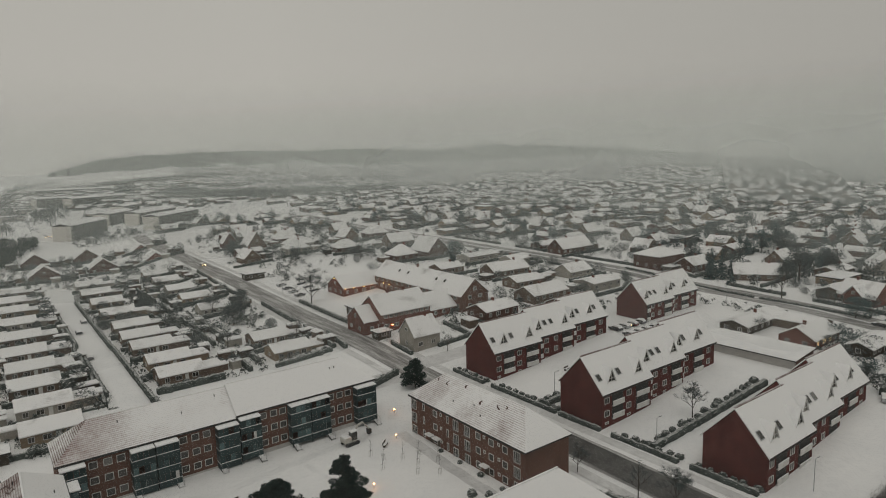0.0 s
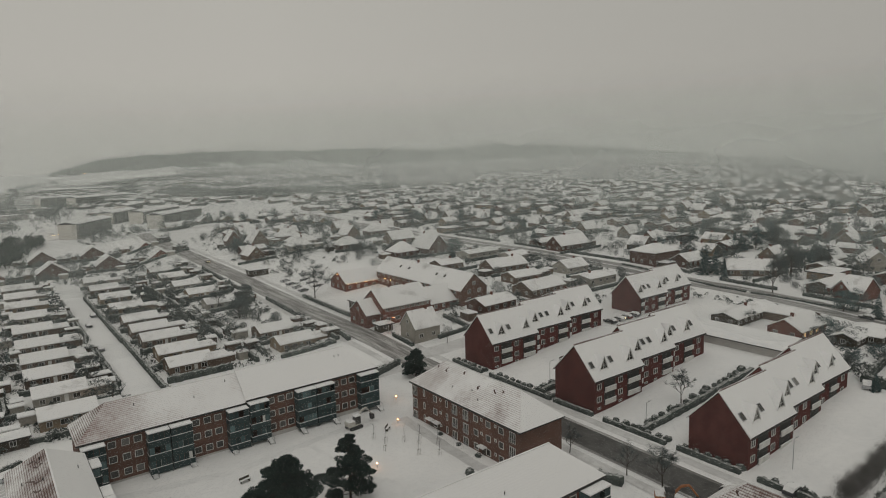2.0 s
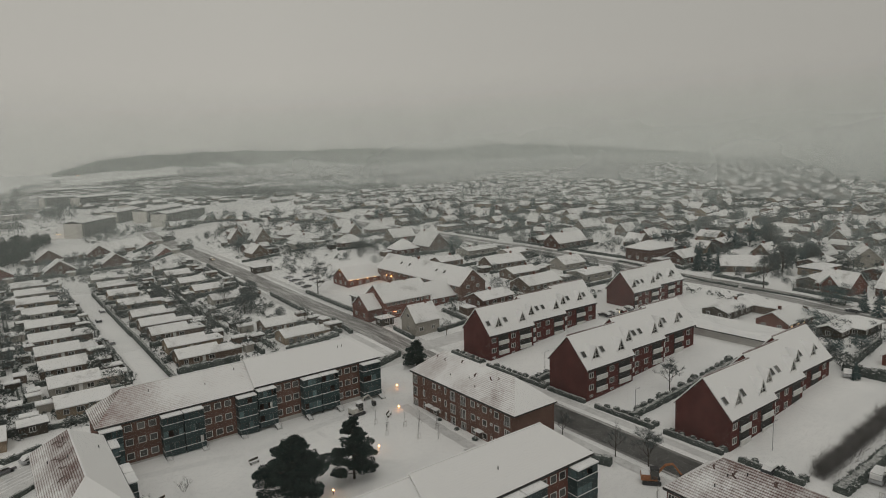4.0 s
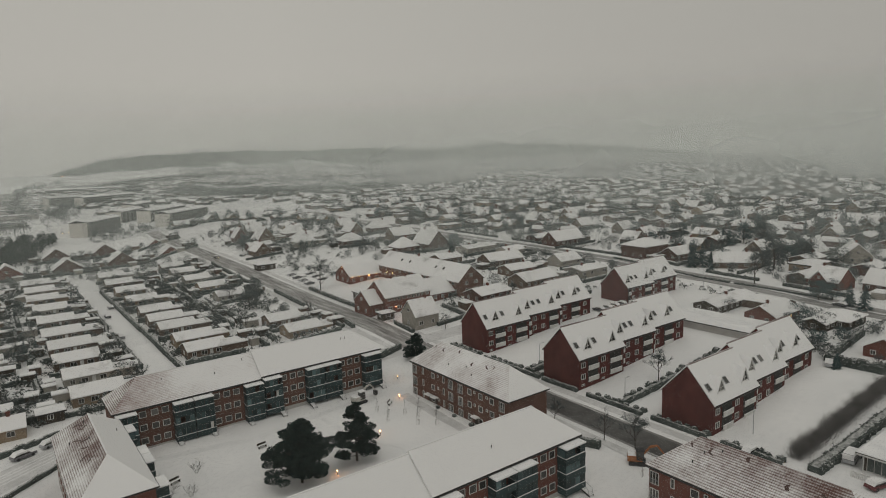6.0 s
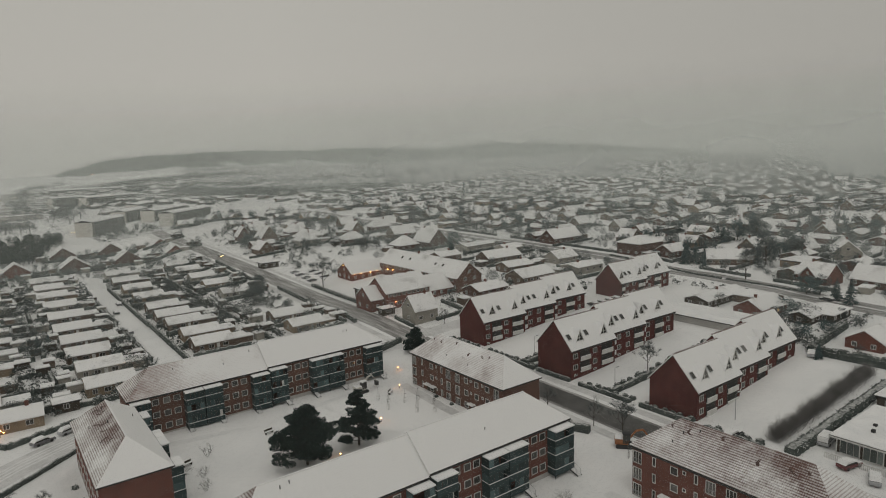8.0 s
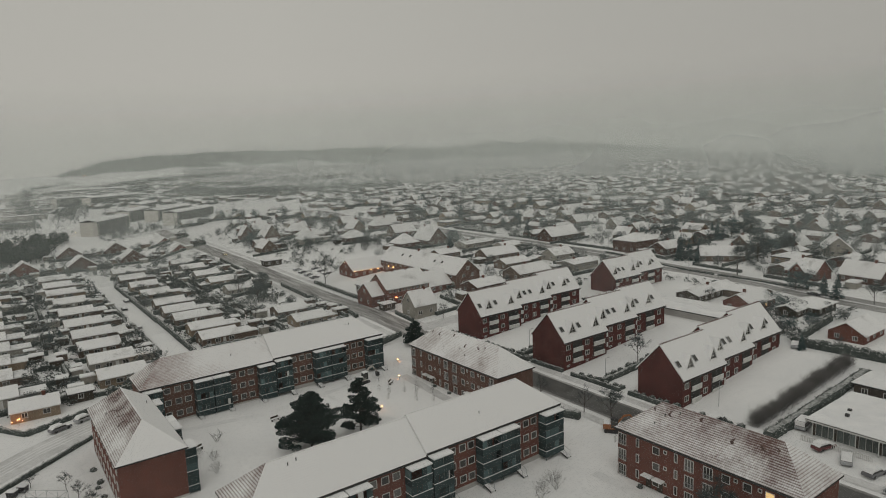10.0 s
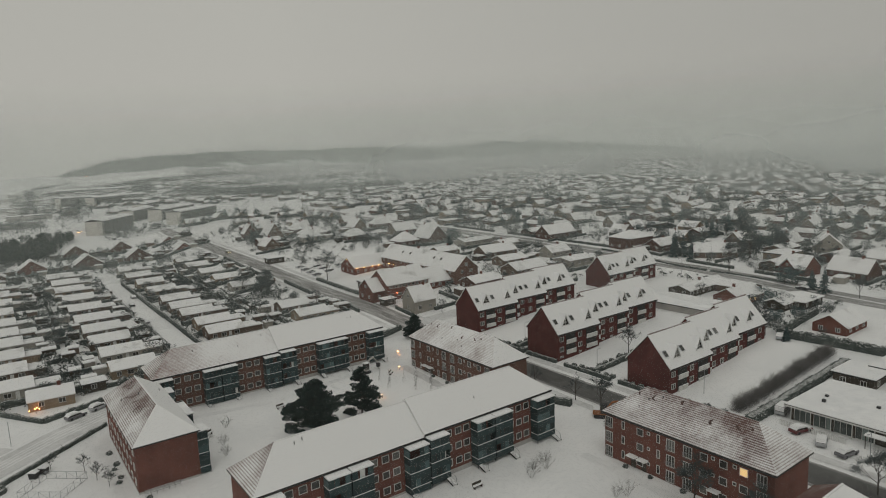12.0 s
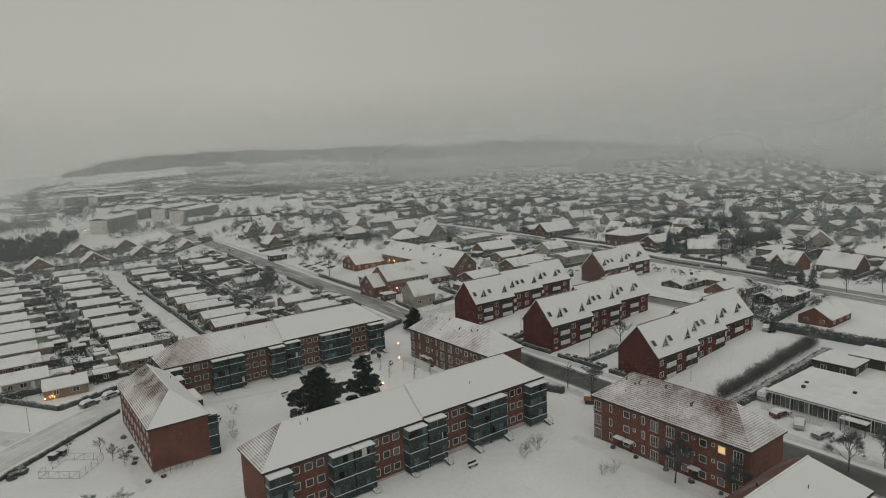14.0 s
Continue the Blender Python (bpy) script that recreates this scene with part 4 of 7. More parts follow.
def house(at, w, d, tall, rise, walls, label, roof="gable", group="", chimneys=1, fine=True, seed=0, roof_mat=0, lit=0, category="house", hip=None):
    """A house w along x and d along y about its middle, the ridge along x."""
    rnd = random.Random(seed)
    b = thing("house", at, label, category, group)
    x0, x1, y0, y1 = -w / 2, w / 2, -d / 2, d / 2
    if roof == "flat":
        part("wall", Shape().box(x0, x1, y0, y1, -3, tall), walls, b)
        r = Shape().box(x0 - 0.5, x1 + 0.5, y0 - 0.5, y1 + 0.5, tall, tall + 0.32, 1)
        r.soft_box(x0 - 0.45, x1 + 0.45, y0 - 0.45, y1 + 0.45, tall + 0.325, tall + 0.5, 0.12, 0)
        part("roof", r, [SNOW_CAP, FELT], b, "flat roof under a sheet of snow")
    else:
        h = (d * 0.5 if hip is None else hip) if roof == "hip" else 0
        part("wall", gable_walls(x0, x1, y0, y1, -3, tall, rise - 0.2, not h, not h), walls, b)
        part("roof", hip_roof(x0, x1, y0, y1, tall, rise, h, h, 0.5, 0.24, (roof_mat,) * 4, edge_mat=0), LOW_ROOFS, b, "pitched roof under snow")
    n = max(1, int(w / 3.4))
    for i in range(n):
        x = x0 + w * (i + 0.5) / n + rnd.uniform(-0.3, 0.3)
        ww = rnd.choice((1.2, 1.5, 1.8))
        add_window(b, pose(x, y0 - 0.01, 1.5), ww, 1.2, i < lit, fine)
    m = max(1, int(d / 4))
    for i in range(m):
        y = y0 + d * (i + 0.5) / m
        add_window(b, pose(x0 - 0.01, y, 1.5, 0, 0, -90), 1.2, 1.2, False, fine)
    if rise > 3 and roof == "gable":
        add_window(b, pose(x0 - 0.01, 0, tall + rise * 0.3, 0, 0, -90), 1.2, 1.1, False, fine)
    for i in range(chimneys):
        x = rnd.uniform(-w * 0.3, w * 0.3)
        top = tall + rise
        part("chimney", Shape().box(x - 0.35, x + 0.35, -0.35, 0.35, top - 0.7, top + 0.9).box(x - 0.42, x + 0.42, -0.42, 0.42, top + 0.9, top + 1.05), BRICK, b)
    return b


def bungalow(at, label, seed, length=11.5, wall=None):
    rnd = random.Random(seed)
    b = thing("bungalow", at, label, "bungalow", "garden bungalows")
    w, d = length, 8.0
    part("wall", gable_walls(0, w, 0, d, -2, 2.55, 1.35), wall or BRICK_BROWN, b)
    part("roof", hip_roof(0, w, 0, d, 2.55, 1.55, 0, 0, 0.5, 0.22, edge_mat=0), LOW_ROOFS, b, "low pitched roof under wind-blown snow")
    for x in (1.8, 4.6, 8.8):
        add_window(b, pose(x, -0.01, 1.35), 1.6 if x > 4 else 1.2, 1.25, False, True)
    part("door", Shape().box(6.2, 7.1, -0.05, 0.02, 0, 2.05), WHITE, b, "white garden door")
    add_window(b, pose(-0.01, 4, 1.4, 0, 0, -90), 1.2, 1.1)
    if rnd.random() < 0.75:
        dx, dd = rnd.uniform(4, 6), rnd.uniform(4.5, 6.5)
        part("annex", Shape().box(w + 0.02, w + dx, 0.8, 0.8 + dd, -2, 2.1), wall or BRICK_BROWN, b)
        part("annex_roof", Shape().soft_box(w + 0.3, w + dx + 0.3, 0.4, 1.2 + dd, 2.1, 2.5, 0.15), SNOW_CAP, b, "flat snow-covered annex roof")
    return b


B_LABELS = ("low brown brick bungalow with a thick snow roof", "low garden bungalow with snowed-over annex", "small brick bungalow in a hedged garden under snow")
rng = random.Random(11)
SHEDS, HEDGES, BUSHES, TREES, CONIFERS, WOOD = [], [], [], [], [], []
DENSE = []
rows = ((-24.3, (153.5, 170, 186, 202.5, 218, 235.5, 257, 278, 300, 322)), (3.0, (152, 168.5, 185.5, 202.5, 221, 242.5, 266, 290, 312, 335)), (34.2, (171, 185, 203, 217.5, 234, 258, 282, 306, 330)), (64.6, (170.5, 187, 206, 223, 241, 266, 289, 315, 338)))
for col, (x, ys) in enumerate(rows):
    for k, y in enumerate(ys):
        if col == 3 and k in (2, 3):
            continue
        wl = (BRICK_BROWN, BRICK_YELLOW, RENDER_GREY)[rng.choice((0, 0, 1, 2))]
        bungalow(pose(x + rng.uniform(-0.4, 0.4), y, 0), rng.choice(B_LABELS), 40 + col * 20 + k, 11.2 if col else 10.2, wl)
        gx = x + 12.5
        for _ in range(3):
            SHEDS.append((gx + rng.uniform(2, (15, 6, 15, 5)[col]), y + rng.uniform(-3, 12), rng.uniform(2.2, 4.5), rng.uniform(2, 3.2), rng.uniform(1.7, 2.3)))
        HEDGES.append((x - 2, y - 5, x + rng.uniform(14, (27, 18, 27, 18)[col]), y - 5 + rng.uniform(-0.6, 0.6), rng.uniform(0.9, 1.8), rng.uniform(1.0, 1.8)))
        hx = (11, 6.5, 11, 5.5)[col]
        HEDGES.append((gx + hx - 1.5, y - 4, gx + hx + rng.uniform(-2, 0), y + 8, 1.1, rng.uniform(1.2, 2.0)))
        for _ in range(7):
            BUSHES.append((x + rng.uniform(-3, (28, 18, 28, 17)[col]), y + rng.uniform(-6.5, 9) if _ > 3 else y + rng.uniform(-6, -1.5), rng.uniform(0.6, 1.7)))
        if rng.random() < 0.75:
            TREES.append((x + rng.uniform(13, (27, 17, 27, 17)[col]), y + rng.uniform(-4, 10), rng.uniform(4.5, 7.5)))
for y0, y1 in ((133, 160), (160, 215), (215, 300)):
    HEDGES.append((30.3, y0, 30.6, y1, 1.0, 1.6))
    HEDGES.append((22.0, y0 + 12, 22.1, y1, 1.0, 1.3))
    HEDGES.append((60.5, y0 + 40, 61, y1 + 20, 1.2, 1.8))
    HEDGES.append((83, y0 + 30, 85.5, y1 + 20, 1.0, 1.5))

# single houses round the block estate
def flat_villa():
    """A low villa whose long side is glazed between white posts, with a fenced terrace before it."""
    b = thing("villa", pose(104.6, 26.5, 0.25, 0, 0, -90), "flat-roofed white villa with a wide glazed front", "house")
    L, D, H = 27.0, 18.5, 3.1
    part("wall", Shape().box(0, L, 0.4, D, -2, H), TIMBER, b)
    part("fascia", Shape().box(-0.82, L + 0.82, -0.95, -0.905, H + 0.02, H + 0.3), WHITE, b, "white roof edge board")
    r = Shape().box(-0.8, L + 0.8, -0.9, D + 0.6, H, H + 0.4, 1)
    r.soft_box(-0.75, L + 0.75, -0.85, D + 0.55, H + 0.405, H + 0.62, 0.15, 0)
    part("roof", r, [SNOW_CAP, FELT], b, "flat roof under a sheet of snow")
    for k in range(8):
        x = 0.3 + k * 3.6
        part("post", Shape().box(x, x + 0.14, -0.55, -0.41, 0, H), WHITE, b)
        if k not in (4, 7):
            for q in range(3):
                glazed = part("glazed_wall", shared(("glazed_wall",), lambda: Shape().box(0.04, 1.0, 0.3, 0.38, 0.35, H - 0.3), GLASS_VILLA), None, b, at=pose(x + 0.35 + q * 1.06, 0, 0))
                part("frame", shared(("glazed_frame",), lambda: Shape().box(-0.03, 0.035, 0.26, 0.39, 0.3, H - 0.25).box(0.04, 1.0, 0.27, 0.385, 0.24, 0.345).box(0.04, 1.0, 0.27, 0.385, H - 0.295, H - 0.22), WHITE), None, glazed)
    part("door", Shape().box(15.6, 16.6, 0.28, 0.39, 0, 2.1), TIMBER, b)
    part("porch", Shape().soft_box(13.8, 18.4, -2.6, -0.9, 2.5, 2.75, 0.08), SNOW_CAP, b, "snow-covered porch roof")
    for x in (14.0, 18.1):
        part("porch_post", Shape().box(x, x + 0.12, -2.5, -2.38, -0.3, 2.5), TIMBER, b)
    f = part("terrace_fence", Shape().box(-0.5, 11.5, -3.1, -3.02, 0.95, 1.05), WHITE, b, "white picket fence")
    for k in range(41):
        part("picket", shared(("picket",), lambda: Shape().box(-0.06, 0.06, -0.02, 0.02, -0.3, 0.95), WHITE), None, f, at=pose(-0.45 + k * 0.29, -3.06, 0))
    part("terrace", Shape().soft_box(-0.5, 11.5, -3.0, 0.3, -0.4, 0.12, 0.05), SNOW_CAP, b)
    for x, y, h in ((4.0, 5.0, 0.55), (3.2, 8.2, 0.35), (12, 9, 0.4), (19, 6.5, 0.25)):
        part("chimney", Shape().box(x - 0.3, x + 0.3, y - 0.3, y + 0.3, H + 0.3, H + 0.6 + h), DARK, b)
    for x in (4.5, 9.0, 13.5):
        add_window(b, pose(L + 0.01, x, 1.6, 0, 0, 90), 1.6, 1.2)


house(pose(-11, 144.3, 0, 0, 0, -3), 9.5, 7.5, 2.6, 1.5, BRICK_YELLOW, "pale brick bungalow with outdoor lights at the terrace", seed=2)
house(pose(-1.5, 147.5, 0), 5, 4, 2.2, 0, TIMBER, "flat timber carport loaded with snow", "flat", chimneys=0, seed=4, category="carport")

# hall and school wings round a courtyard
hall = house(pose(106.8, 173.5, 3.0), 18.6, 13, 5.6, 4.7, BRICK, "red brick school hall with steep snowy roof", group="school wings", chimneys=2, seed=5)
for k in range(9):
    add_window(hall, pose(-7.6 + k * 1.95, -6.51, 4.6), 1.35, 1.3, False, False)
house(pose(123.3, 173, 3.9), 14.2, 12, 2.9, 4.4, BRICK, "lower red brick school wing with roof windows", group="school wings", chimneys=0, seed=15)
house(pose(95.0, 174.2, 2.7), 5.0, 10.5, 4.0, 3.8, BRICK, "low red brick gabled end wing with plain wall", group="school wings", chimneys=0, seed=6)
house(pose(127, 225.5, 3.5), 30, 13, 3.3, 3.9, BRICK, "red brick courtyard wing hung with warm lights", group="school wings", chimneys=0, seed=7)
wing = house(pose(132.6, 192, 5.0, 0, 0, -90), 56, 11.4, 5.2, 5.0, BRICK_RUSSET, "tall red brick wing with a windowed gable", group="school wings", chimneys=1, seed=8)
for k in range(15):
    add_window(wing, pose(-26 + k * 3.6, -5.72, 4.0), 1.5, 1.2, False, False)
for gy, gz in ((-2.2, 1.5), (2.2, 1.5), (-2.2, 4.2), (2.2, 4.2), (0, 6.9)):
    add_window(wing, pose(28.01, gy, gz, 0, 0, 90), 1.4, 1.3, False, False)
for gx in (-14, -8, 10, 15):
    part("skylight", shared(("school_skylight",), lambda: Shape().box(-0.5, 0.5, -0.6, 0.6, 0, 0.1), GLASS), None, wing, "dark roof window clear of snow", at=pose(gx, -2.7, 8.05, 41, 0, 0))
house(pose(100.6, 150.8, 2.0), 9.0, 7.6, 4.2, 4.2, RENDER_GREY, "grey rendered cottage with snowy roof beside the hall", seed=9)
house(pose(99.5, 282, level(99.5, 282)), 8.5, 5.5, 2.5, 0, TIMBER, "dark flat-roofed shelter by the car park", "flat", chimneys=0, seed=10, category="shelter")
house(pose(105.5, 194, 3.2), 8.5, 5, 2.2, 0, TIMBER, "dark open bicycle shelter under snow", "flat", chimneys=0, seed=12, category="shelter")
house(pose(95.4, 163.5, 2.4), 4.5, 3.6, 2.0, 0, TIMBER, "low snow-topped bin shed by the road", "flat", chimneys=0, seed=13, category="shed")

# gabled brick houses at the end of the bungalow lanes
for k, (x, y) in enumerate(((-1, 381), (26, 380), (53.5, 386), (80.5, 389), (26, 437), (52.5, 437), (82, 435), (-20, 362), (-27, 390))):
    house(pose(x, y, 0, 0, 0, 90), 12, 13.5, 2.8, 4.9, BRICK_DIM if k % 3 else BRICK, "red brick house with a broad snowy gable", group="gabled houses", seed=30 + k, chimneys=0)
    SHEDS += [(x + 11, y - 4, 7, 5, 2.4), (x - 11, y + 2, 6, 4.5, 2.3), (x + 4, y - 12, 4, 3, 2.1)]
    HEDGES += [(x - 12, y - 11, x + 13, y - 11, 1.2, 1.5), (x + 14, y - 10, x + 14, y + 10, 1.1, 1.6)]
    TREES += [(x + 13, y - 8, 6), (x - 9, y - 9, 5), (x + 8, y - 14, 5.5)]

# between the terraces and the through road
def garage_row():
    """A long low garage: a pale blank wall towards the lawn, a shallow roof rising behind it and dark brick ends."""
    b = thing("garage", pose(152.3, 69.5, 2.7), "long low garage with a blank pale wall and snowy roof", "garage")
    L, D, lo, hi = 29.0, 9.6, 2.75, 3.75
    part("wall", Shape().box(0, 0.25, 0, L, -2, lo), CONCRETE, b, "blank pale grey wall")
    part("back_wall", Shape().box(D - 0.25, D, 0, L, -2, hi), BRICK_DIM, b)
    for y in (0, L - 0.25):
        part("end_wall", Shape().prism([(0.26, -2), (D - 0.26, -2), (D - 0.26, hi - 0.03), (0.26, lo)], y, y + 0.25), BRICK_DIM, b, "dark red brick end wall")
    r = Shape().prism([(-0.5, lo - 0.04), (D + 0.4, hi + 0.05), (D + 0.4, hi + 0.2), (-0.5, lo + 0.11)], -0.4, L + 0.4)
    part("roof", r, FELT, b)
    part("snow_layer", Shape().prism([(-0.46, lo + 0.125), (D + 0.38, hi + 0.215), (D + 0.3, hi + 0.37), (-0.38, lo + 0.27)], -0.37, L + 0.37), SNOW_CAP, b, "even sheet of roof snow")
    part("gutter", Shape().tube((-0.56, -0.4, lo - 0.02), (-0.56, L + 0.4, lo - 0.02), 0.07, 0.07, 6), DARK, b)


garage_row()
house(pose(183, 95, 3.3), 24, 8, 2.6, 1.3, TIMBER, "low dark house round a snowy yard", seed=51)
house(pose(178, 77.5, 3.2), 15, 9, 2.8, 2.6, BRICK, "brick house with warmly lit bay windows", seed=52, lit=3)
house(pose(190, 86, 3.4, 0, 0, 90), 16, 8, 2.6, 1.2, BRICK_BROWN, "low brown brick side wing under snow", seed=53, chimneys=0)
house(pose(166.5, 42.5, 3.1), 13, 8.5, 2.6, 2.6, BRICK, "red brick bungalow with white door behind a wall", seed=54, chimneys=0)
house(pose(185.5, 62, 3.4), 12, 9, 2.6, 1.5, TIMBER, "dark timber house with a hipped snow roof", "hip", seed=55, chimneys=0)
house(pose(177, 64, 3.3), 7, 6, 2.4, 1.2, TIMBER, "small dark shed with tilted snowy roof", seed=56, chimneys=0, category="shed")
flat_villa()
house(pose(131.5, 24, 1.8), 9, 8, 2.6, 0, TIMBER, "black flat-roofed carport with snow", "flat", seed=58, chimneys=0, category="carport")
house(pose(139.5, 18.5, 2.2), 9, 10, 2.6, 0, TIMBER, "dark flat-roofed annex beside the carport", "flat", seed=59, chimneys=0)
house(pose(152, 12, 2.9), 16, 14, 2.9, 0, BRICK_YELLOW, "pale flat-roofed villa behind the carport", "flat", seed=60, chimneys=0)

MID = ((118.3, 372.3, 8.1, 8.1, 3.2, 5.5, 0, 90), (125.6, 351.6, 12.7, 10, 3.2, 6.8, 1, 90), (146.2, 356.7, 12.5, 8, 3, 4, 0, 0), (144, 332.5, 15.4, 9.1, 3, 3.2, 2, 0), (177.1, 336.4, 10.8, 9, 3, 5, 1, 90), (197, 338.2, 13.6, 9, 3, 4.2, 0, 0),
       (190.2, 301.2, 14.8, 10.2, 3, 4, 1, 0), (184.5, 262.8, 16, 12.2, 3.4, 6.2, 0, 90), (168.3, 264.3, 12.2, 10.3, 3, 4.2, 0, 0), (194, 235.9, 19, 9.5, 2.8, 1.0, 2, 0), (178.7, 199.8, 19.1, 9.6, 2.8, 2.8, 1, 0), (240.7, 218.9, 21, 10.5, 3, 4.2, 0, 0),
       (186.6, 156.9, 15.4, 9.6, 2.8, 0.9, 2, 0), (158.4, 158.5, 17.3, 9.6, 2.8, 2.4, 1, 0), (132.7, 155.1, 14.5, 8.7, 2.8, 1.8, 0, 0), (235.6, 163.9, 16.3, 13.4, 5.6, 2.8, 0, 0), (242.4, 151.4, 13.6, 8.7, 2.8, 2.6, 0, 0), (247, 127, 18, 10, 2.8, 3.4, 1, -52),
       (237, 66, 14.5, 9, 3.0, 4.3, 0, -100), (289, 97, 16, 10.5, 3.2, 4.7, 2, 25), (268, 66, 13, 8.5, 2.8, 2.2, 1, -100), (241, 47, 12, 8.5, 3, 3.6, 2, -100), (163.9, 221.2, 12.4, 8.6, 2.8, 1.6, 1, 0), (199.6, 215.9, 11.5, 8.6, 2.7, 1.5, 2, 0),
       (156.4, 144.8, 11.7, 7.8, 2.6, 1.6, 0, 0), (168.1, 177.8, 13.4, 8.6, 2.7, 1.6, 1, 0), (195.9, 177, 12.4, 8.6, 2.7, 2.6, 2, 0), (137.6, 321.2, 11.9, 8.3, 3, 3.6, 2, 0), (158.3, 303.9, 12.9, 9.2, 3, 3.5, 0, 0), (111.2, 319.9, 11.1, 8.3, 3, 4, 1, 90))
for k, (x, y, w, d, tl, rs, mt, rz) in enumerate(MID):
    wl = (BRICK_DIM, BRICK_BROWN, RENDER_GREY)[mt]
    nm = ("dull red brick house", "brown brick house", "grey rendered house")[mt]
    sh = "steep snowy roof" if rs > 4 else "low snow-covered roof"
    house(pose(x, y, level(x, y), 0, 0, rz + (k % 5 - 2) * 1.5), w, d, tl, rs, wl, f"{nm} with a {sh} in its garden", "hip" if k in (15, 3, 2, 5, 8, 27, 28) else "gable", "town houses", 1, True, 70 + k, 0)

for k, (x, y, w, d, *_) in enumerate(MID):
    side = 1 if k % 2 else -1
    sx, sy = x + side * (w / 2 + 4.5), y - 4 + (k * 2.7) % 9
    if not near_line(sx, sy, MAIN, 9) and not near_line(sx, sy, UPPER, 10) and all(math.hypot(sx - m[0], sy - m[1]) > 9 for m in MID):
        SHEDS.append((sx, sy, 3 + (k * 1.3) % 3, 3 + (k * 0.7) % 2, 2.2))
    HEDGES.append((x - w / 2 - 5, y - d / 2 - 4, x + w / 2 + 4, y - d / 2 - 4, 1.1, 1.3))

# a brick house with a cross gable towards the street
cross = house(pose(233, 84, level(233, 84), 0, 0, -103), 12.5, 8.5, 3.0, 4.3, BRICK, "red brick house with a cross gable behind bushes", group="town houses", seed=64)
part("cross_wall", Shape().prism([(-3.0, -1.0), (3.0, -1.0), (3.0, 3.0), (0.0, 6.0), (-3.0, 3.0)], -6.0, -1.0), BRICK, cross)
for side in (-1, 1):
    part("cross_roof", Shape().prism([(side * 3.5, 2.75), (0.0, 6.25), (0.0, 6.55), (side * 3.6, 2.98)], -6.5, -0.6), SNOW_CAP, cross, "snowy roof of the cross gable")
add_window(cross, pose(0, -6.01, 1.6), 1.8, 1.3)
add_window(cross, pose(0, -6.01, 4.0), 1.0, 1.0)

# far apartment slabs beside the main road
BAND = grained("weathered_balcony_panel", (0.085, 0.105, 0.105), (0.16, 0.18, 0.175), 0.3, 4)


def far_slab(x, y, z, w, d, storeys, rz, label, pitch=1.6):
    """A slab block with balcony bands on its long front (-y), blank pale gables and a low pitched roof."""
    b = thing("apartment_slab", pose(x, y, z, 0, 0, rz), label, "apartment block", "far slabs")
    tall = storeys * 2.75 + 0.3
    part("wall", gable_walls(-w / 2, w / 2, -d / 2, d / 2, -5, tall, pitch), PLASTER, b)
    part("roof", hip_roof(-w / 2, w / 2, -d / 2, d / 2, tall, pitch, 0, 0, 0.7, 0.35, edge_mat=0), [SNOW_CAP, SNOW_CAP, SNOW_CAP, FELT], b, "low pitched snow roof")
    for side in (-1, 1):
        e = side * (w / 2 + 0.012)
        part("gable_panel", Shape().face([(e, -d / 2, tall - 0.3), (e, d / 2, tall - 0.3), (e, d / 2, tall), (e, 0, tall + pitch), (e, -d / 2, tall)][::side]), FELT, b, "dark boarded gable tip")
    for r in range(storeys):
        z0 = 0.5 + 2.75 * r
        part("balcony_band", Shape().box(-w / 2 + 1, w / 2 - 1, -d / 2 - 1.2, -d / 2 - 1.05, z0, z0 + 0.95), BAND, b, "weathered grey-green balcony front")
        part("floor_slab", Shape().box(-w / 2 + 1, w / 2 - 1, -d / 2 - 1.05, -d / 2 - 0.06, z0, z0 + 0.15), CONCRETE, b)
        part("window_band", Shape().box(-w / 2 + 1, w / 2 - 1, -d / 2 - 0.05, -d / 2 + 0.01, z0 + 0.75, z0 + 2.6), FELT, b, "dark recessed glazing")
    for k in range(int(w / 8)):
        xx = -w / 2 + 3 + k * 8
        part("divider", shared(("slab_divider", storeys), lambda: Shape().box(-0.06, 0.06, -0.5, -0.06, 0.3, storeys * 2.75), CONCRETE), None, b, at=pose(xx, -d / 2, 0))


far_slab(66.3, 560, 3.4, 58, 13, 4, 57, "four-storey slab block with a pale blank gable")
far_slab(104.8, 655.6, 3.6, 52, 13, 4, 57, "pale slab block standing behind another under snow")
far_slab(134.2, 638.5, 4.0, 68, 13, 4, 49, "slab block with balcony bands under snow")
far_slab(137.9, 578.8, 4.6, 72, 13, 4, 49, "pale concrete slab block with snowy roof")
far_slab(128.6, 915.3, 6.0, 84, 15, 5, 33, "long hazy slab block with balcony bands")
far_slab(83.3, 942, 6.0, 46, 14, 5, 18, "hazy slab block joined to a longer one")
far_slab(150, 1275, 6.5, 125, 15, 5, -6, "long pale slab block fading into snowfall")
far_slab(137, 778, 5.5, 46, 13, 3, 58, "low hazy slab block with a pale gable")
for hx, hy, hw, hd in ((22, 800, 40, 20), (28, 905, 44, 20), (12, 985, 50, 22), (45, 1075, 60, 22), (60, 1180, 70, 24), (24, 1300, 90, 26), (70, 1440, 90, 26), (6, 690, 34, 16)):
    house(pose(hx, hy, level(hx, hy), 0, 0, 8), hw, hd, 5.0, 0, CONCRETE, "low grey industrial hall under a flat snow roof", "flat", "industrial halls", 0, False, int(hy), category="hall")


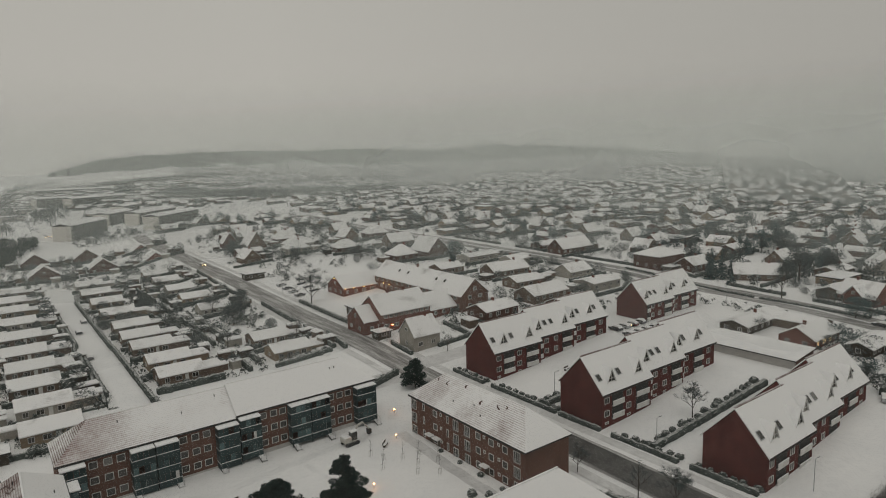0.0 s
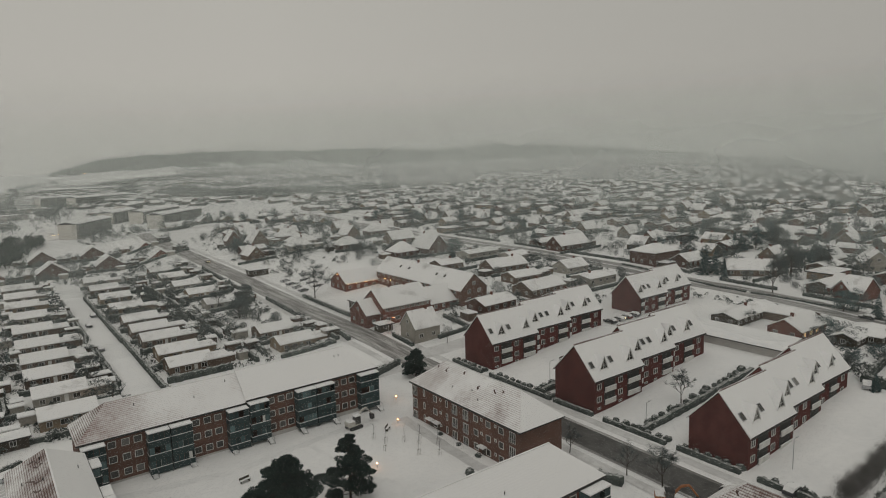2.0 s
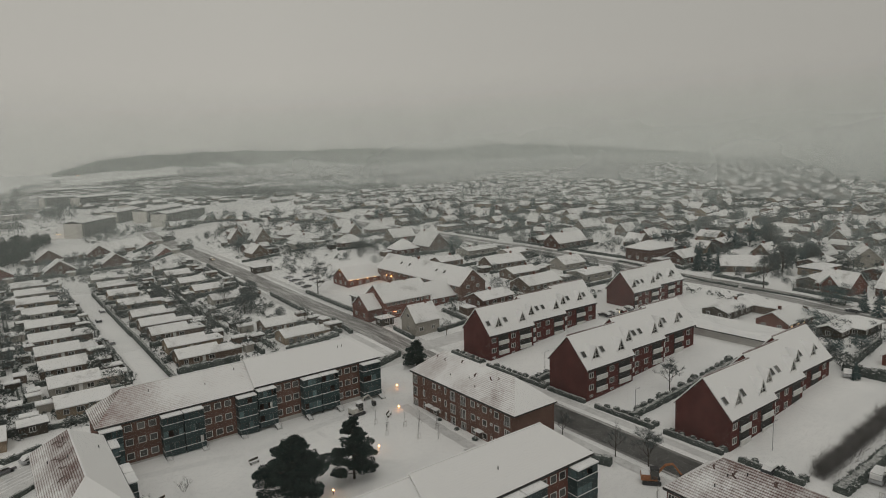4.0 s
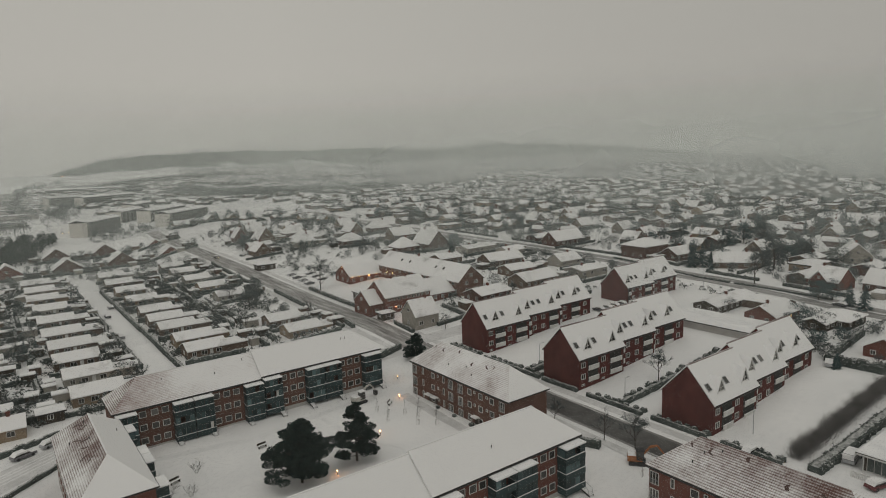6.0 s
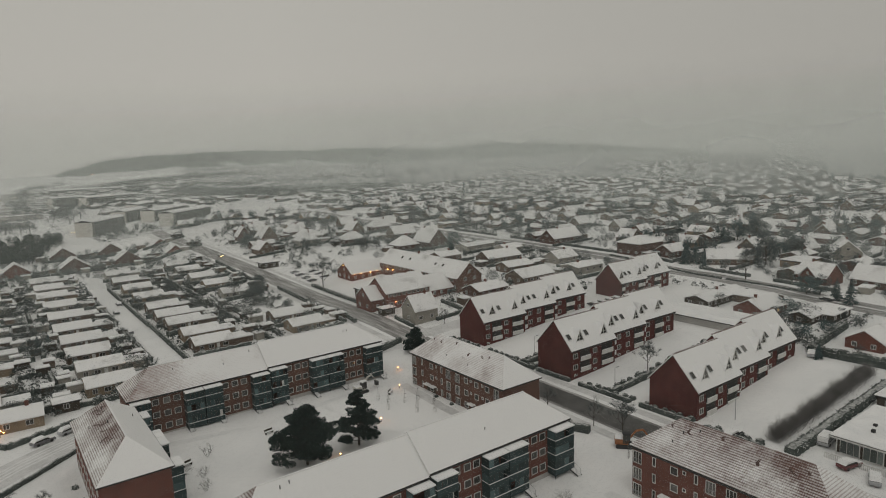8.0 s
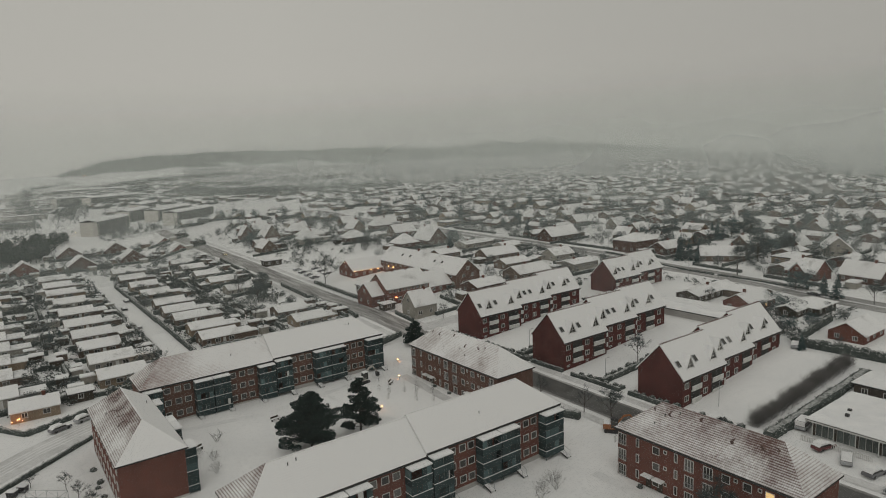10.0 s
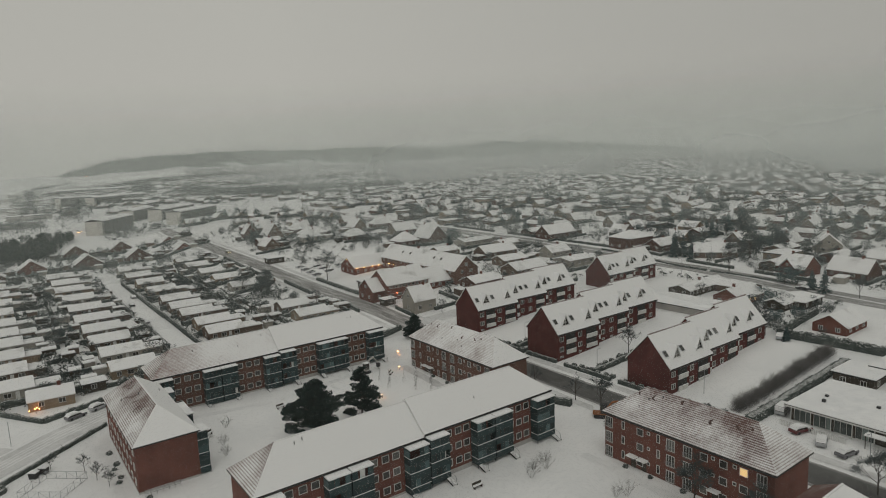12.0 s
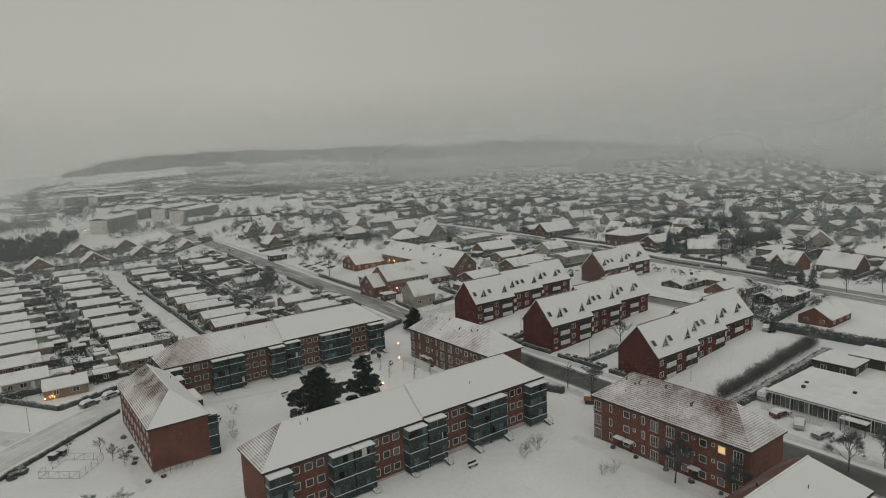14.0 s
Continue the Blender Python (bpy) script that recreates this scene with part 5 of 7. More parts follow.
# ---- the town beyond ----
def town_sites():
    rnd = random.Random(23)
    out = []
    for gi in range(-4, 118):
        for gj in range(-10, 110):
            x = 112 + gi * 19.5 + rnd.uniform(-7, 7) + (gj % 3) * 5
            y = -60 + gj * 23 + rnd.uniform(-8, 8) + (6 if gi % 4 < 2 else 0)
            if x > 420 or y > 560:
                x, y = x + 26 * math.sin(y * 0.011) + 14 * math.sin(x * 0.021), y + 30 * math.sin(x * 0.009 + 1) + 12 * math.sin(y * 0.017)
            if gi % 7 == 3 and rnd.random() < 0.7 and x < 420:
                continue
            if rnd.random() < 0.10 + 0.16 * math.sin(x * 0.013) * math.sin(y * 0.017):
                continue
            r, a = math.hypot(x, y), math.degrees(math.atan2(y, x))
            if a < 8 or a > 98 or r > 2500:
                continue
            if ridge(x, y) > 1.0 or (r > 2230 and a > 60) or (a > 76 and r > 1500):
                continue
            if level(x, y) < 1.2 and x > 240:
                continue
            if x < 236 + max(0, (y - 320) * 0.05) and y < 330:
                continue
            if x < 112 and y < 640:
                continue
            if x < 260 and 560 < y < 760:
                continue
            if x < 330 and y > 700 and rnd.random() < 0.3:
                continue
            if near_line(x, y, MAIN, 18) or near_line(x, y, UPPER, 17):
                continue
            if any(math.hypot(x - m[0], y - m[1]) < 16 for m in MID):
                continue
            out.append((r, x, y, rnd.random(), rnd.random(), rnd.random(), rnd.random()))
    out.sort()
    return out


def house_into(s, x, y, z, w, d, tall, rise, rz, wall):
    """A far house joined into a larger shape: walls, and a roof slab with eaves."""
    m = pose(x, y, z, 0, 0, rz)
    h = Shape()
    g = gable_walls(-w / 2, w / 2, -d / 2, d / 2, -2, tall, rise)
    g.m = [wall] * len(g.m)
    r = hip_roof(-w / 2, w / 2, -d / 2, d / 2, tall, rise, 0, 0, 0.5, 0.3, edge_mat=0)
    for wx in (-w * 0.28, w * 0.22):
        r.box(wx - 0.8, wx + 0.8, -d / 2 - 0.05, -d / 2, 0.8, 2.0, 3)
    s.hull(g, m).hull(r, m)


SITES = town_sites()
variants = []
for k, (w, d, tl, rs, wl, rf, lb) in enumerate((
        (13.5, 8, 2.7, 1.5, BRICK_DIM, "gable", "dull red brick bungalow with snowy roof among hedges"), (14.5, 8.5, 2.7, 1.4, BRICK_BROWN, "gable", "long brown brick bungalow under snow"),
        (11, 8, 2.8, 2.6, BRICK_YELLOW, "gable", "yellow brick house with a steep snowy roof"), (11.5, 9, 2.8, 1.8, RENDER_GREY, "hip", "grey rendered villa with hipped snowy roof"),
        (10, 8, 2.9, 3.8, BRICK_BROWN, "gable", "gabled brown brick house in the snow"), (15, 9, 2.7, 0, BRICK_YELLOW, "flat", "flat-roofed pale brick bungalow under snow"))):
    variants.append((w, d, tl, rs, wl, rf, lb))
first = {}
far = Shape()
for i, (r, x, y, a, b, c, e) in enumerate(SITES):
    v = int(a * 5.999)
    w, d, tl, rs, wl, rf, lb = variants[v]
    rz = (90 if b < 0.2 else 0) + (c - 0.5) * 9
    at = pose(x, y, level(x, y), 0, 0, rz)
    if i < 230:
        if v in first:
            copy_thing(first[v], at)
        else:
            first[v] = house(at, w, d, tl, rs, wl, lb, rf, "town houses", 0 if rf == "flat" else 1, False, 300 + v)
    else:
        house_into(far, x, y, level(x, y), w * (0.95 + 0.4 * c), d * 0.95, tl, max(rs * 0.65, 0.9), rz, 1 + v % 2)
    if r < 1500:
        for q in range(3 if r < 800 else 2):
            u = (e * 7.3 + q * 3.77 + c * 5.1) % 1.0
            t = (a * 9.1 + q * 2.31) % 1.0
            if q == 0:
                HEDGES.append((x - 9, y - 9 + 4 * u, x + 8, y - 9 + 4 * u, 1.2, 1.1 + 1.2 * t))
            elif q == 1:
                HEDGES.append((x + 9.5, y - 8, x + 9.5 + u, y + 9, 1.2, 1.2 + 1.3 * t))
        for q in range(2 if e < 0.5 else 4):
            u, t = (e * 13.7 + q * 0.37) % 1.0, (c * 11.3 + q * 0.61) % 1.0
            TREES.append((x + (u - 0.5) * 20, y + (t - 0.75) * 22, 3.5 + 5.5 * ((a + b + q * 0.4) % 1.0)))
        if r < 900 and e + b < 0.85:
            DENSE.append((x + 9 * (a - 0.5), y - 7 - 5 * e, 4.5 + 5 * c, 2.6 + 2.4 * b, int(e * 10) % 2))
        if c > 0.55:
            CONIFERS.append((x + 8 * (b - 0.2), y - 8, 6 + 7 * a))
    else:
        TREES.append((x + 6, y - 8, 6 + 5 * e))
        TREES.append((x - 8, y - 6, 5 + 4 * c))
for k in range(620):
    wy = rng.uniform(425, 530)
    WOOD.append((rng.uniform(-75, 8 + 0.28 * (wy - 425)), wy, rng.uniform(4, 7.5)))
for k in range(60):
    TREES.append((rng.uniform(55, 100), rng.uniform(497, 560), rng.uniform(2.5, 5.5)))
for line, n in ((((225, 960), (250, 850), (300, 760), (430, 690)), 560), (((200, 1330), (300, 1430), (460, 1390)), 330), (((175, 1010), (215, 1180)), 120), (((230, 990), (420, 1040), (700, 1000)), 130), (((30, 760), (30, 1100)), 50), (((60, 690), (60, 800), (95, 880)), 40), (((40, 1120), (70, 1600), (160, 1700)), 110), (((-20, 640), (30, 620)), 30)):
    for (x0, y0), (x1, y1) in zip(line, line[1:]):
        for k in range(n // (len(line) - 1)):
            t = rng.random()
            TREES.append((x0 + (x1 - x0) * t + rng.gauss(0, 7), y0 + (y1 - y0) * t + rng.gauss(0, 9), rng.uniform(7, 13)))
for k in range(2600):
    q = radians(rng.uniform(33, 86))
    qr = rng.uniform(2360, 2900)
    if ridge(qr * math.cos(q), qr * math.sin(q)) > 3:
        TREES.append((qr * math.cos(q), qr * math.sin(q), rng.uniform(10, 17)))
tagged(part("distant_houses", far, [ROOF_WORN, BRICK_BROWN, BRICK_DIM, FELT]), "countless distant snow-roofed houses fading into haze", "houses", kind="stuff")


# ---- planting ----
def twig_cloud(rnd, cx, cy, cz, rx, rz, count, size, mats=(0,)):
    s = Shape()
    for _ in range(count):
        while True:
            u = Vector((rnd.uniform(-1, 1), rnd.uniform(-1, 1), rnd.uniform(-1, 1)))
            if 0.15 < u.length < 1:
                break
        p = Vector((cx + u.x * rx, cy + u.y * rx, cz + u.z * rz))
        q = Vector((rnd.gauss(0, 1), rnd.gauss(0, 1), rnd.gauss(0.3, 0.8))).normalized() * size * rnd.uniform(0.6, 1.5)
        t = q.orthogonal().normalized() * size * 0.3
        s.face([p - t, p + t, p + q], rnd.choice(mats))
    return s


def far_tree(rnd, x, y, z, h, tris):
    s = twig_cloud(rnd, x, y, z + h * 0.6, h * 0.34, h * 0.42, tris, h * (0.1 if tris > 100 else 0.16))
    s.tube((x, y, z - 0.3), (x, y, z + h * 0.6), h * 0.03, h * 0.012, 4)
    return s


def joined(name, label, category, shapes, materials):
    s = Shape()
    for q in shapes:
        n = len(s.v)
        s.v += q.v
        s.f += [tuple(n + i for i in f) for f in q.f]
        s.m += q.m
    return tagged(part(name, s, materials), label, category, kind="stuff")


def far_conifer(rnd, x, y, z, h):
    s = Shape()
    for k in range(70):
        t = rnd.random() ** 0.8
        a = rnd.uniform(0, 6.283)
        rr = h * 0.24 * (1 - t) + 0.2
        p = Vector((x, y, z + h * (0.08 + 0.9 * t)))
        o = Vector((math.cos(a), math.sin(a), -0.35)) * rr * rnd.uniform(0.7, 1.2)
        w = Vector((-math.sin(a), math.cos(a), 0)) * rr * 0.35
        s.face([p + w * 0.3, p + o - w, p + o + w])
    s.tube((x, y, z - 0.3), (x, y, z + h * 0.5), 0.18, 0.1, 4)
    return s


def hedge_shape(rnd, x0, y0, x1, y1, w, h, leaf=0.35, density=9.0, cap=True, step=0.8):
    """A clipped but lumpy hedge: a ragged core, leaves standing off it and snow lying on top."""
    s = Shape()
    n = max(2, int(math.hypot(x1 - x0, y1 - y0) / step))
    d = Vector((x1 - x0, y1 - y0, 0)).normalized()
    side = Vector((d.y, -d.x, 0))
    ring = []
    for i in range(n + 1):
        t = i / n
        cx, cy = x0 + (x1 - x0) * t, y0 + (y1 - y0) * t
        z = level(cx, cy)
        hh, ww = h * rnd.uniform(0.82, 1.12), w / 2 * rnd.uniform(0.85, 1.2)
        c = Vector((cx, cy, z))
        ring.append([c - side * ww * 1.05 - Vector((0, 0, 0.3)), c - side * ww + Vector((0, 0, hh * 0.75)), c - side * ww * 0.55 + Vector((0, 0, hh)), c + side * ww * 0.55 + Vector((0, 0, hh)), c + side * ww + Vector((0, 0, hh * 0.75)), c + side * ww * 1.05 - Vector((0, 0, 0.3))])
    for a, b in zip(ring, ring[1:]):
        for k in range(5):
            s.face([a[k], b[k], b[k + 1], a[k + 1]], 1 if cap and k == 2 else 0)
    for r in (ring[0], ring[-1]):
        s.face(r)
    for _ in range(int(n * density)):
        i = rnd.randrange(n)
        a = ring[i][rnd.randrange(1, 5)] + (ring[i + 1][1] - ring[i][1]) * rnd.random()
        q = Vector((rnd.gauss(0, 1), rnd.gauss(0, 1), rnd.gauss(0.4, 0.7))).normalized() * leaf * rnd.uniform(0.6, 1.6)
        t = q.orthogonal().normalized() * leaf * (0.35 if cap else 0.07)
        s.face([a - t, a + t, a + q], 1 if rnd.random() < 0.45 else 0)
    return s


rnd_green = random.Random(77)
near_h = sorted(HEDGES, key=lambda h: math.hypot(h[0] - 40, h[1]))
for h in near_h[:90]:
    tagged(part("hedge", hedge_shape(rnd_green, *h, density=6), [HEDGE, HEDGE_SNOW]), "dark garden hedge dusted with snow", "hedge", "garden hedges")
joined("distant_hedges", "many dark garden hedges across the snowy town", "hedges", [hedge_shape(rnd_green, *h, leaf=0.6, density=0.7, step=1.6) for h in near_h[90:]], [HEDGE, HEDGE_SNOW])
near_t = sorted(TREES, key=lambda t: math.hypot(t[0] - 40, t[1]))
joined("distant_trees", "bare winter trees scattered through the town", "trees", [far_tree(rnd_green, x, y, level(x, y), h, 150 if math.hypot(x, y) < 600 else 40 if h > 9 and math.hypot(x, y) < 1600 else 26 if math.hypot(x, y) < 2000 else 9) for x, y, h in near_t[26:]], TWIG)
joined("dark_wood", "dense dark winter wood at the edge of town", "wood", [far_tree(rnd_green, x, y, level(x, y), h, 100) for x, y, h in WOOD], NEEDLE)


def undergrowth():
    """Countless low bushes in the gardens of the town."""
    rnd = random.Random(5)
    s = Shape()
    spots = []
    for r, x, y, *_ in SITES:
        for _ in range(9 if r < 600 else 7 if r < 1300 else 3):
            spots.append((x + rnd.uniform(-12, 12), y + rnd.uniform(-14, 6), rnd.uniform(0.8, 2.1) * (1 if r < 700 else 1.3), r))
    for x, y, *_ in MID:
        for _ in range(26):
            spots.append((x + rnd.uniform(-17, 17), y + rnd.uniform(-17, 12), rnd.uniform(0.5, 1.6), 250))
    for x0, x1, y0, y1, n in ((110, 160, 148, 172, 70), (150, 205, 140, 165, 60), (180, 230, 180, 300, 190), (105, 140, 262, 330, 60), (112, 225, 300, 420, 300), (150, 200, 52, 75, 50), (195, 206, 60, 130, 40), (-30, 95, 340, 400, 160), (-40, 120, 560, 700, 150), (0, 330, 700, 1000, 420), (0, 260, 1000, 1700, 520), (-26, 21, 145, 345, 820), (32, 84, 165, 345, 820), (55, 95, 495, 560, 110)):
        for _ in range(n):
            spots.append((rnd.uniform(x0, x1), rnd.uniform(y0, y1), rnd.uniform(0.5, 1.7), 250))
    for x, y, q, r in spots:
        if near_line(x, y, MAIN, 9) or near_line(x, y, UPPER, 9):
            continue
        z = level(x, y)
        for _ in range(34 if r < 450 else 12):
            a, b = rnd.uniform(0, 6.283), rnd.uniform(0, 1.45)
            p = Vector((x + q * 0.8 * math.cos(a) * math.cos(b), y + q * 0.8 * math.sin(a) * math.cos(b), z + q * 0.9 * math.sin(b)))
            d = Vector((rnd.gauss(0, 1), rnd.gauss(0, 1), rnd.gauss(0.5, 0.7))).normalized() * q * (rnd.uniform(0.3, 0.65) if r < 450 else rnd.uniform(0.4, 0.9))
            w = d.orthogonal().normalized() * q * (0.14 if r < 450 else 0.34)
            s.face([p - w, p + w, p + d], 1 if rnd.random() < 0.14 else 0)
    tagged(part("garden_undergrowth", s, [HEDGE, HEDGE_SNOW]), "countless dark low garden bushes flecked with snow", "bushes", kind="stuff")


undergrowth()


def thickets():
    """Bare bushes and small trees crowding the gardens, joined."""
    rnd = random.Random(29)
    twigs, greens = [], []
    for x0, x1, y0, y1, n in ((104, 236, 268, 430, 270), (142, 236, 142, 268, 120), (236, 340, 40, 330, 170), (-26, 20, 146, 345, 150), (32, 84, 168, 345, 190), (-40, 95, 345, 372, 60), (-30, 95, 398, 424, 60), (150, 206, 50, 68, 26), (226, 262, 60, 330, 190), (190, 214, 140, 300, 70)):
        for _ in range(n):
            x, y, h = rnd.uniform(x0, x1), rnd.uniform(y0, y1), rnd.uniform(1.4, 4.6)
            if near_line(x, y, MAIN, 9) or near_line(x, y, UPPER, 10) or near_line(x, y, LANE, 5):
                continue
            if any(math.hypot(x - m[0], y - m[1]) < 10.5 for m in MID) or any(math.hypot(x - q[1], y - q[2]) < 9.5 for q in SITES[:260]):
                continue
            if any(rx - 1.5 < x < rx + 13 and any(ry - 1.5 < y < ry + 9.5 for ry in ys) for rx, ys in rows):
                continue
            w = h * rnd.uniform(0.4, 0.75)
            q = twig_cloud(rnd, x, y, level(x, y) + h * 0.5, w, h * 0.5, int(130 + 60 * h), h * 0.1, (0, 0, 0, 0, 0, 0, 1))
            q.tube((x, y, level(x, y) - 0.3), (x, y, level(x, y) + h * 0.6), 0.06, 0.03, 4)
            (greens if rnd.random() < 0.35 else twigs).append(q)
    joined("garden_thickets", "bare grey garden bushes powdered with snow", "bushes", twigs, [TWIG, TWIG_SNOW])
    joined("evergreen_thickets", "dark evergreen garden bushes powdered with snow", "bushes", greens, [HEDGE, HEDGE_SNOW])


thickets()
near_c = sorted(CONIFERS, key=lambda t: math.hypot(t[0] - 40, t[1]))
for x, y, h in near_c[:20]:
    cz = level(x, y)
    c = thing("conifer", pose(x, y, cz), "dark garden conifer dusted with snow", "tree", "garden conifers")
    q = far_conifer(rnd_green, 0, 0, 0, h)
    part("crown", q, NEEDLE_SNOW, c)
joined("distant_conifers", "dark conifers among the distant houses", "trees", [far_conifer(rnd_green, x, y, level(x, y), h) for x, y, h in near_c[20:]], NEEDLE_SNOW)


def branching(rnd, s, p, d, length, r, depth, ends, spread=0.5, lift=0.1):
    bend = (d + Vector((rnd.gauss(0, 0.12), rnd.gauss(0, 0.12), 0.05))).normalized()
    mid = p + d * length * 0.5
    q = mid + bend * length * 0.5
    s.tube(p, mid, r, r * 0.82, 4 if depth > 1 else 3)
    s.tube(mid, q, r * 0.82, r * 0.6, 4 if depth > 1 else 3)
    if depth == 0:
        ends.append((mid, bend))
        ends.append((q, bend))
        return
    for k in range(rnd.choice((2, 3, 3))):
        nd = (bend + Vector((rnd.gauss(0, spread), rnd.gauss(0, spread), rnd.gauss(lift, spread * 0.5)))).normalized()
        branching(rnd, s, p.lerp(q, rnd.uniform(0.5, 1.0)), nd, length * rnd.uniform(0.6, 0.85), r * 0.55, depth - 1, ends, spread, lift)


def bare_tree(at, h, label, seed, depth=5, mat=None, group="bare trees", twigs=6, stout=1.0, bark=None):
    rnd = random.Random(seed)
    t = thing("bare_tree", at, label, "tree", group)
    s, ends = Shape(), []
    lean = Vector((rnd.uniform(-0.06, 0.06), rnd.uniform(-0.06, 0.06), 1))
    s.tube((0, 0, -0.3), tuple(lean * h * 0.5), h * 0.017, h * 0.008, 7)
    for k in range(6):
        a = k * 2.4 + rnd.uniform(-0.4, 0.4)
        d = Vector((math.cos(a) * 0.75, math.sin(a) * 0.75, rnd.uniform(0.6, 1.2))).normalized()
        branching(rnd, s, lean * h * (0.2 + 0.055 * k), d, h * (0.26 - 0.02 * k), h * 0.0075, depth - 2, ends)
    branching(rnd, s, lean * h * 0.5, lean.normalized(), h * 0.2, h * 0.008, depth - 2, ends)
    part("trunk", s, bark or BARK, t)
    s = Shape()
    for p, d in ends:
        for _ in range(twigs):
            q = (d + Vector((rnd.gauss(0, 0.6), rnd.gauss(0, 0.6), rnd.gauss(0.1, 0.5)))).normalized() * h * rnd.uniform(0.05, 0.12)
            w = q.orthogonal().normalized() * max(h * 0.0022, 0.012) * stout
            s.face([p - w, p + w, p + q])
            for _ in range(2):
                o = p + q * rnd.uniform(0.3, 0.8)
                q2 = (q.normalized() + Vector((rnd.gauss(0, 0.6), rnd.gauss(0, 0.6), rnd.gauss(0, 0.5)))) * h * 0.045
                s.face([o - w * 0.7, o + w * 0.7, o + q2])
    part("crown", s, mat or TWIG, t, "fine bare twigs")
    return t


def pine(at, h, seed, label, wide=0.3, low=0.1, limbs=30, flat=0.6):
    """A dark pine: crooked trunk, spreading limbs that fork, and flat ragged pads of needles with gaps between."""
    rnd = random.Random(seed)
    t = thing("pine_tree", at, label, "tree", "courtyard pines")
    s, crown = Shape(), Shape()
    pts = [Vector((0, 0, -0.3))]
    for k in range(6):
        pts.append(Vector((rnd.uniform(-0.2, 0.2) * k * 0.4, rnd.uniform(-0.2, 0.2) * k * 0.4, h * (k + 1) / 6.4)))
    for k in range(6):
        s.tube(pts[k], pts[k + 1], h * 0.021 * (1 - k / 7.0), h * 0.021 * (1 - (k + 1) / 7.0), 8)

    def pad(c, rad, count):
        lean = Vector((rnd.gauss(0, 0.2), rnd.gauss(0, 0.2), 0))
        for _ in range(int(count * max(0.6, (rad / 0.75) ** 1.7))):
            a, q, v = rnd.uniform(0, 6.283), math.sqrt(rnd.random()), rnd.uniform(-1, 1)
            u = Vector((math.cos(a) * q, math.sin(a) * q, 0))
            u.z = v * flat * math.sqrt(max(0.0, 1 - q * q)) + u.dot(lean)
            p = c + u * rad
            d = (u + Vector((rnd.gauss(0, 0.45), rnd.gauss(0, 0.45), 0.55))).normalized() * rnd.uniform(0.22, 0.42)
            w = d.orthogonal().normalized() * rnd.uniform(0.05, 0.09)
            crown.face([p - w, p + w, p + d], 1 if u.z > 0.15 and rnd.random() < 0.05 else 0)
    for k in range(limbs):
        f = low + (0.97 - low) * (k / (limbs - 1))
        base = pts[min(int(f * 6), 5)].lerp(pts[min(int(f * 6) + 1, 6)], (f * 6) % 1)
        a = k * 2.4 + rnd.uniform(-0.5, 0.5)
        prof = min(1.0, 0.8 + (f - low) * 1.2) * (1.0 - max(0.0, f - 0.25) / 0.75) ** 0.85
        reach = h * wide * prof * rnd.choice((0.45, 0.7, 0.9, 1.0, 1.15, 1.35)) + 0.25
        out = Vector((math.cos(a), math.sin(a), 0))
        bend = base + out * reach * 0.55 + Vector((0, 0, reach * rnd.uniform(0.0, 0.2)))
        tip = base + out * reach + Vector((0, 0, reach * rnd.uniform(0.1, 0.42)))
        s.tube(base, bend, h * 0.007, h * 0.004, 5)
        s.tube(bend, tip, h * 0.004, h * 0.0015, 4)
        rad = 0.42 + 0.18 * reach
        pad(tip, rad * rnd.uniform(0.8, 1.15), 260)
        side = Vector((-out.y, out.x, 0))
        for sgn in (-1, 1):
            if rnd.random() < 0.82:
                e = bend + out * reach * rnd.uniform(0.05, 0.3) + side * sgn * reach * rnd.uniform(0.22, 0.45) + Vector((0, 0, rnd.uniform(0.0, 0.4)))
                s.tube(bend, e, h * 0.003, h * 0.0012, 4)
                pad(e, rad * rnd.uniform(0.65, 1.0), 210)
        if rnd.random() < 0.65:
            pad(bend + Vector((rnd.gauss(0, 0.2), rnd.gauss(0, 0.2), 0.3)), rad * rnd.uniform(0.6, 0.95), 180)
    pad(pts[-1] + Vector((0, 0, 0.1)), 0.55, 150)
    part("trunk", s, BARK, t, "flaking reddish trunk with stub limbs")
    part("crown", crown, [NEEDLE, NEEDLE_SNOW], t, "ragged dark green needle pads")
    return t


pine(pose(30.4, 85.2, 0), 12.0, 1, "broad dark green pine in the snowy courtyard", 0.42, 0.1, 56, 0.42)
pine(pose(41.6, 86.0, 0), 11.8, 2, "slender dark pine with open crown in the courtyard", 0.28, 0.08, 40, 0.42)
pine(pose(82.6, 127.0, 0), 7.6, 5, "small dark pine at the street corner", 0.36, 0.05, 26, 0.7)
bare_tree(pose(114.4, 72.5, 1.5), 7.5, "round-crowned bare tree in the terrace garden", 3, 5)
bare_tree(pose(98.6, 219, level(98.6, 219)), 14, "tall bare tree beside the school car park", 4, 5)
bare_tree(pose(219, 104, 4.5), 14, "large bare tree by the through road", 6, 5)
for k, (x, y, h) in enumerate(((82, 62, 6.5), (83.5, 56, 7.5), (81, 74, 6), (104, 142, 6), (-14.5, 104.5, 3.4), (-9.5, 99.5, 3.6), (-8.2, 94, 4), (-6.8, 90, 3.2), (-19, 75, 5), (-14.5, 74, 5), (-10.5, 72.5, 5), (68.5, 240, 8), (80, 243, 7), (150, 40, 5), (147, 53, 7), (205, 52, 8), (212, 44, 8), (176, 90, 6))):
    bare_tree(pose(x, y, level(x, y)), h, "thin bare street tree with grey twigs", 20 + k, 4 if h < 7 else 5)
for k, (x, y, h) in enumerate(near_t[:26]):
    bare_tree(pose(x, y, level(x, y)), h, "bare garden tree with fine grey twigs", 60 + k, 4, twigs=7)


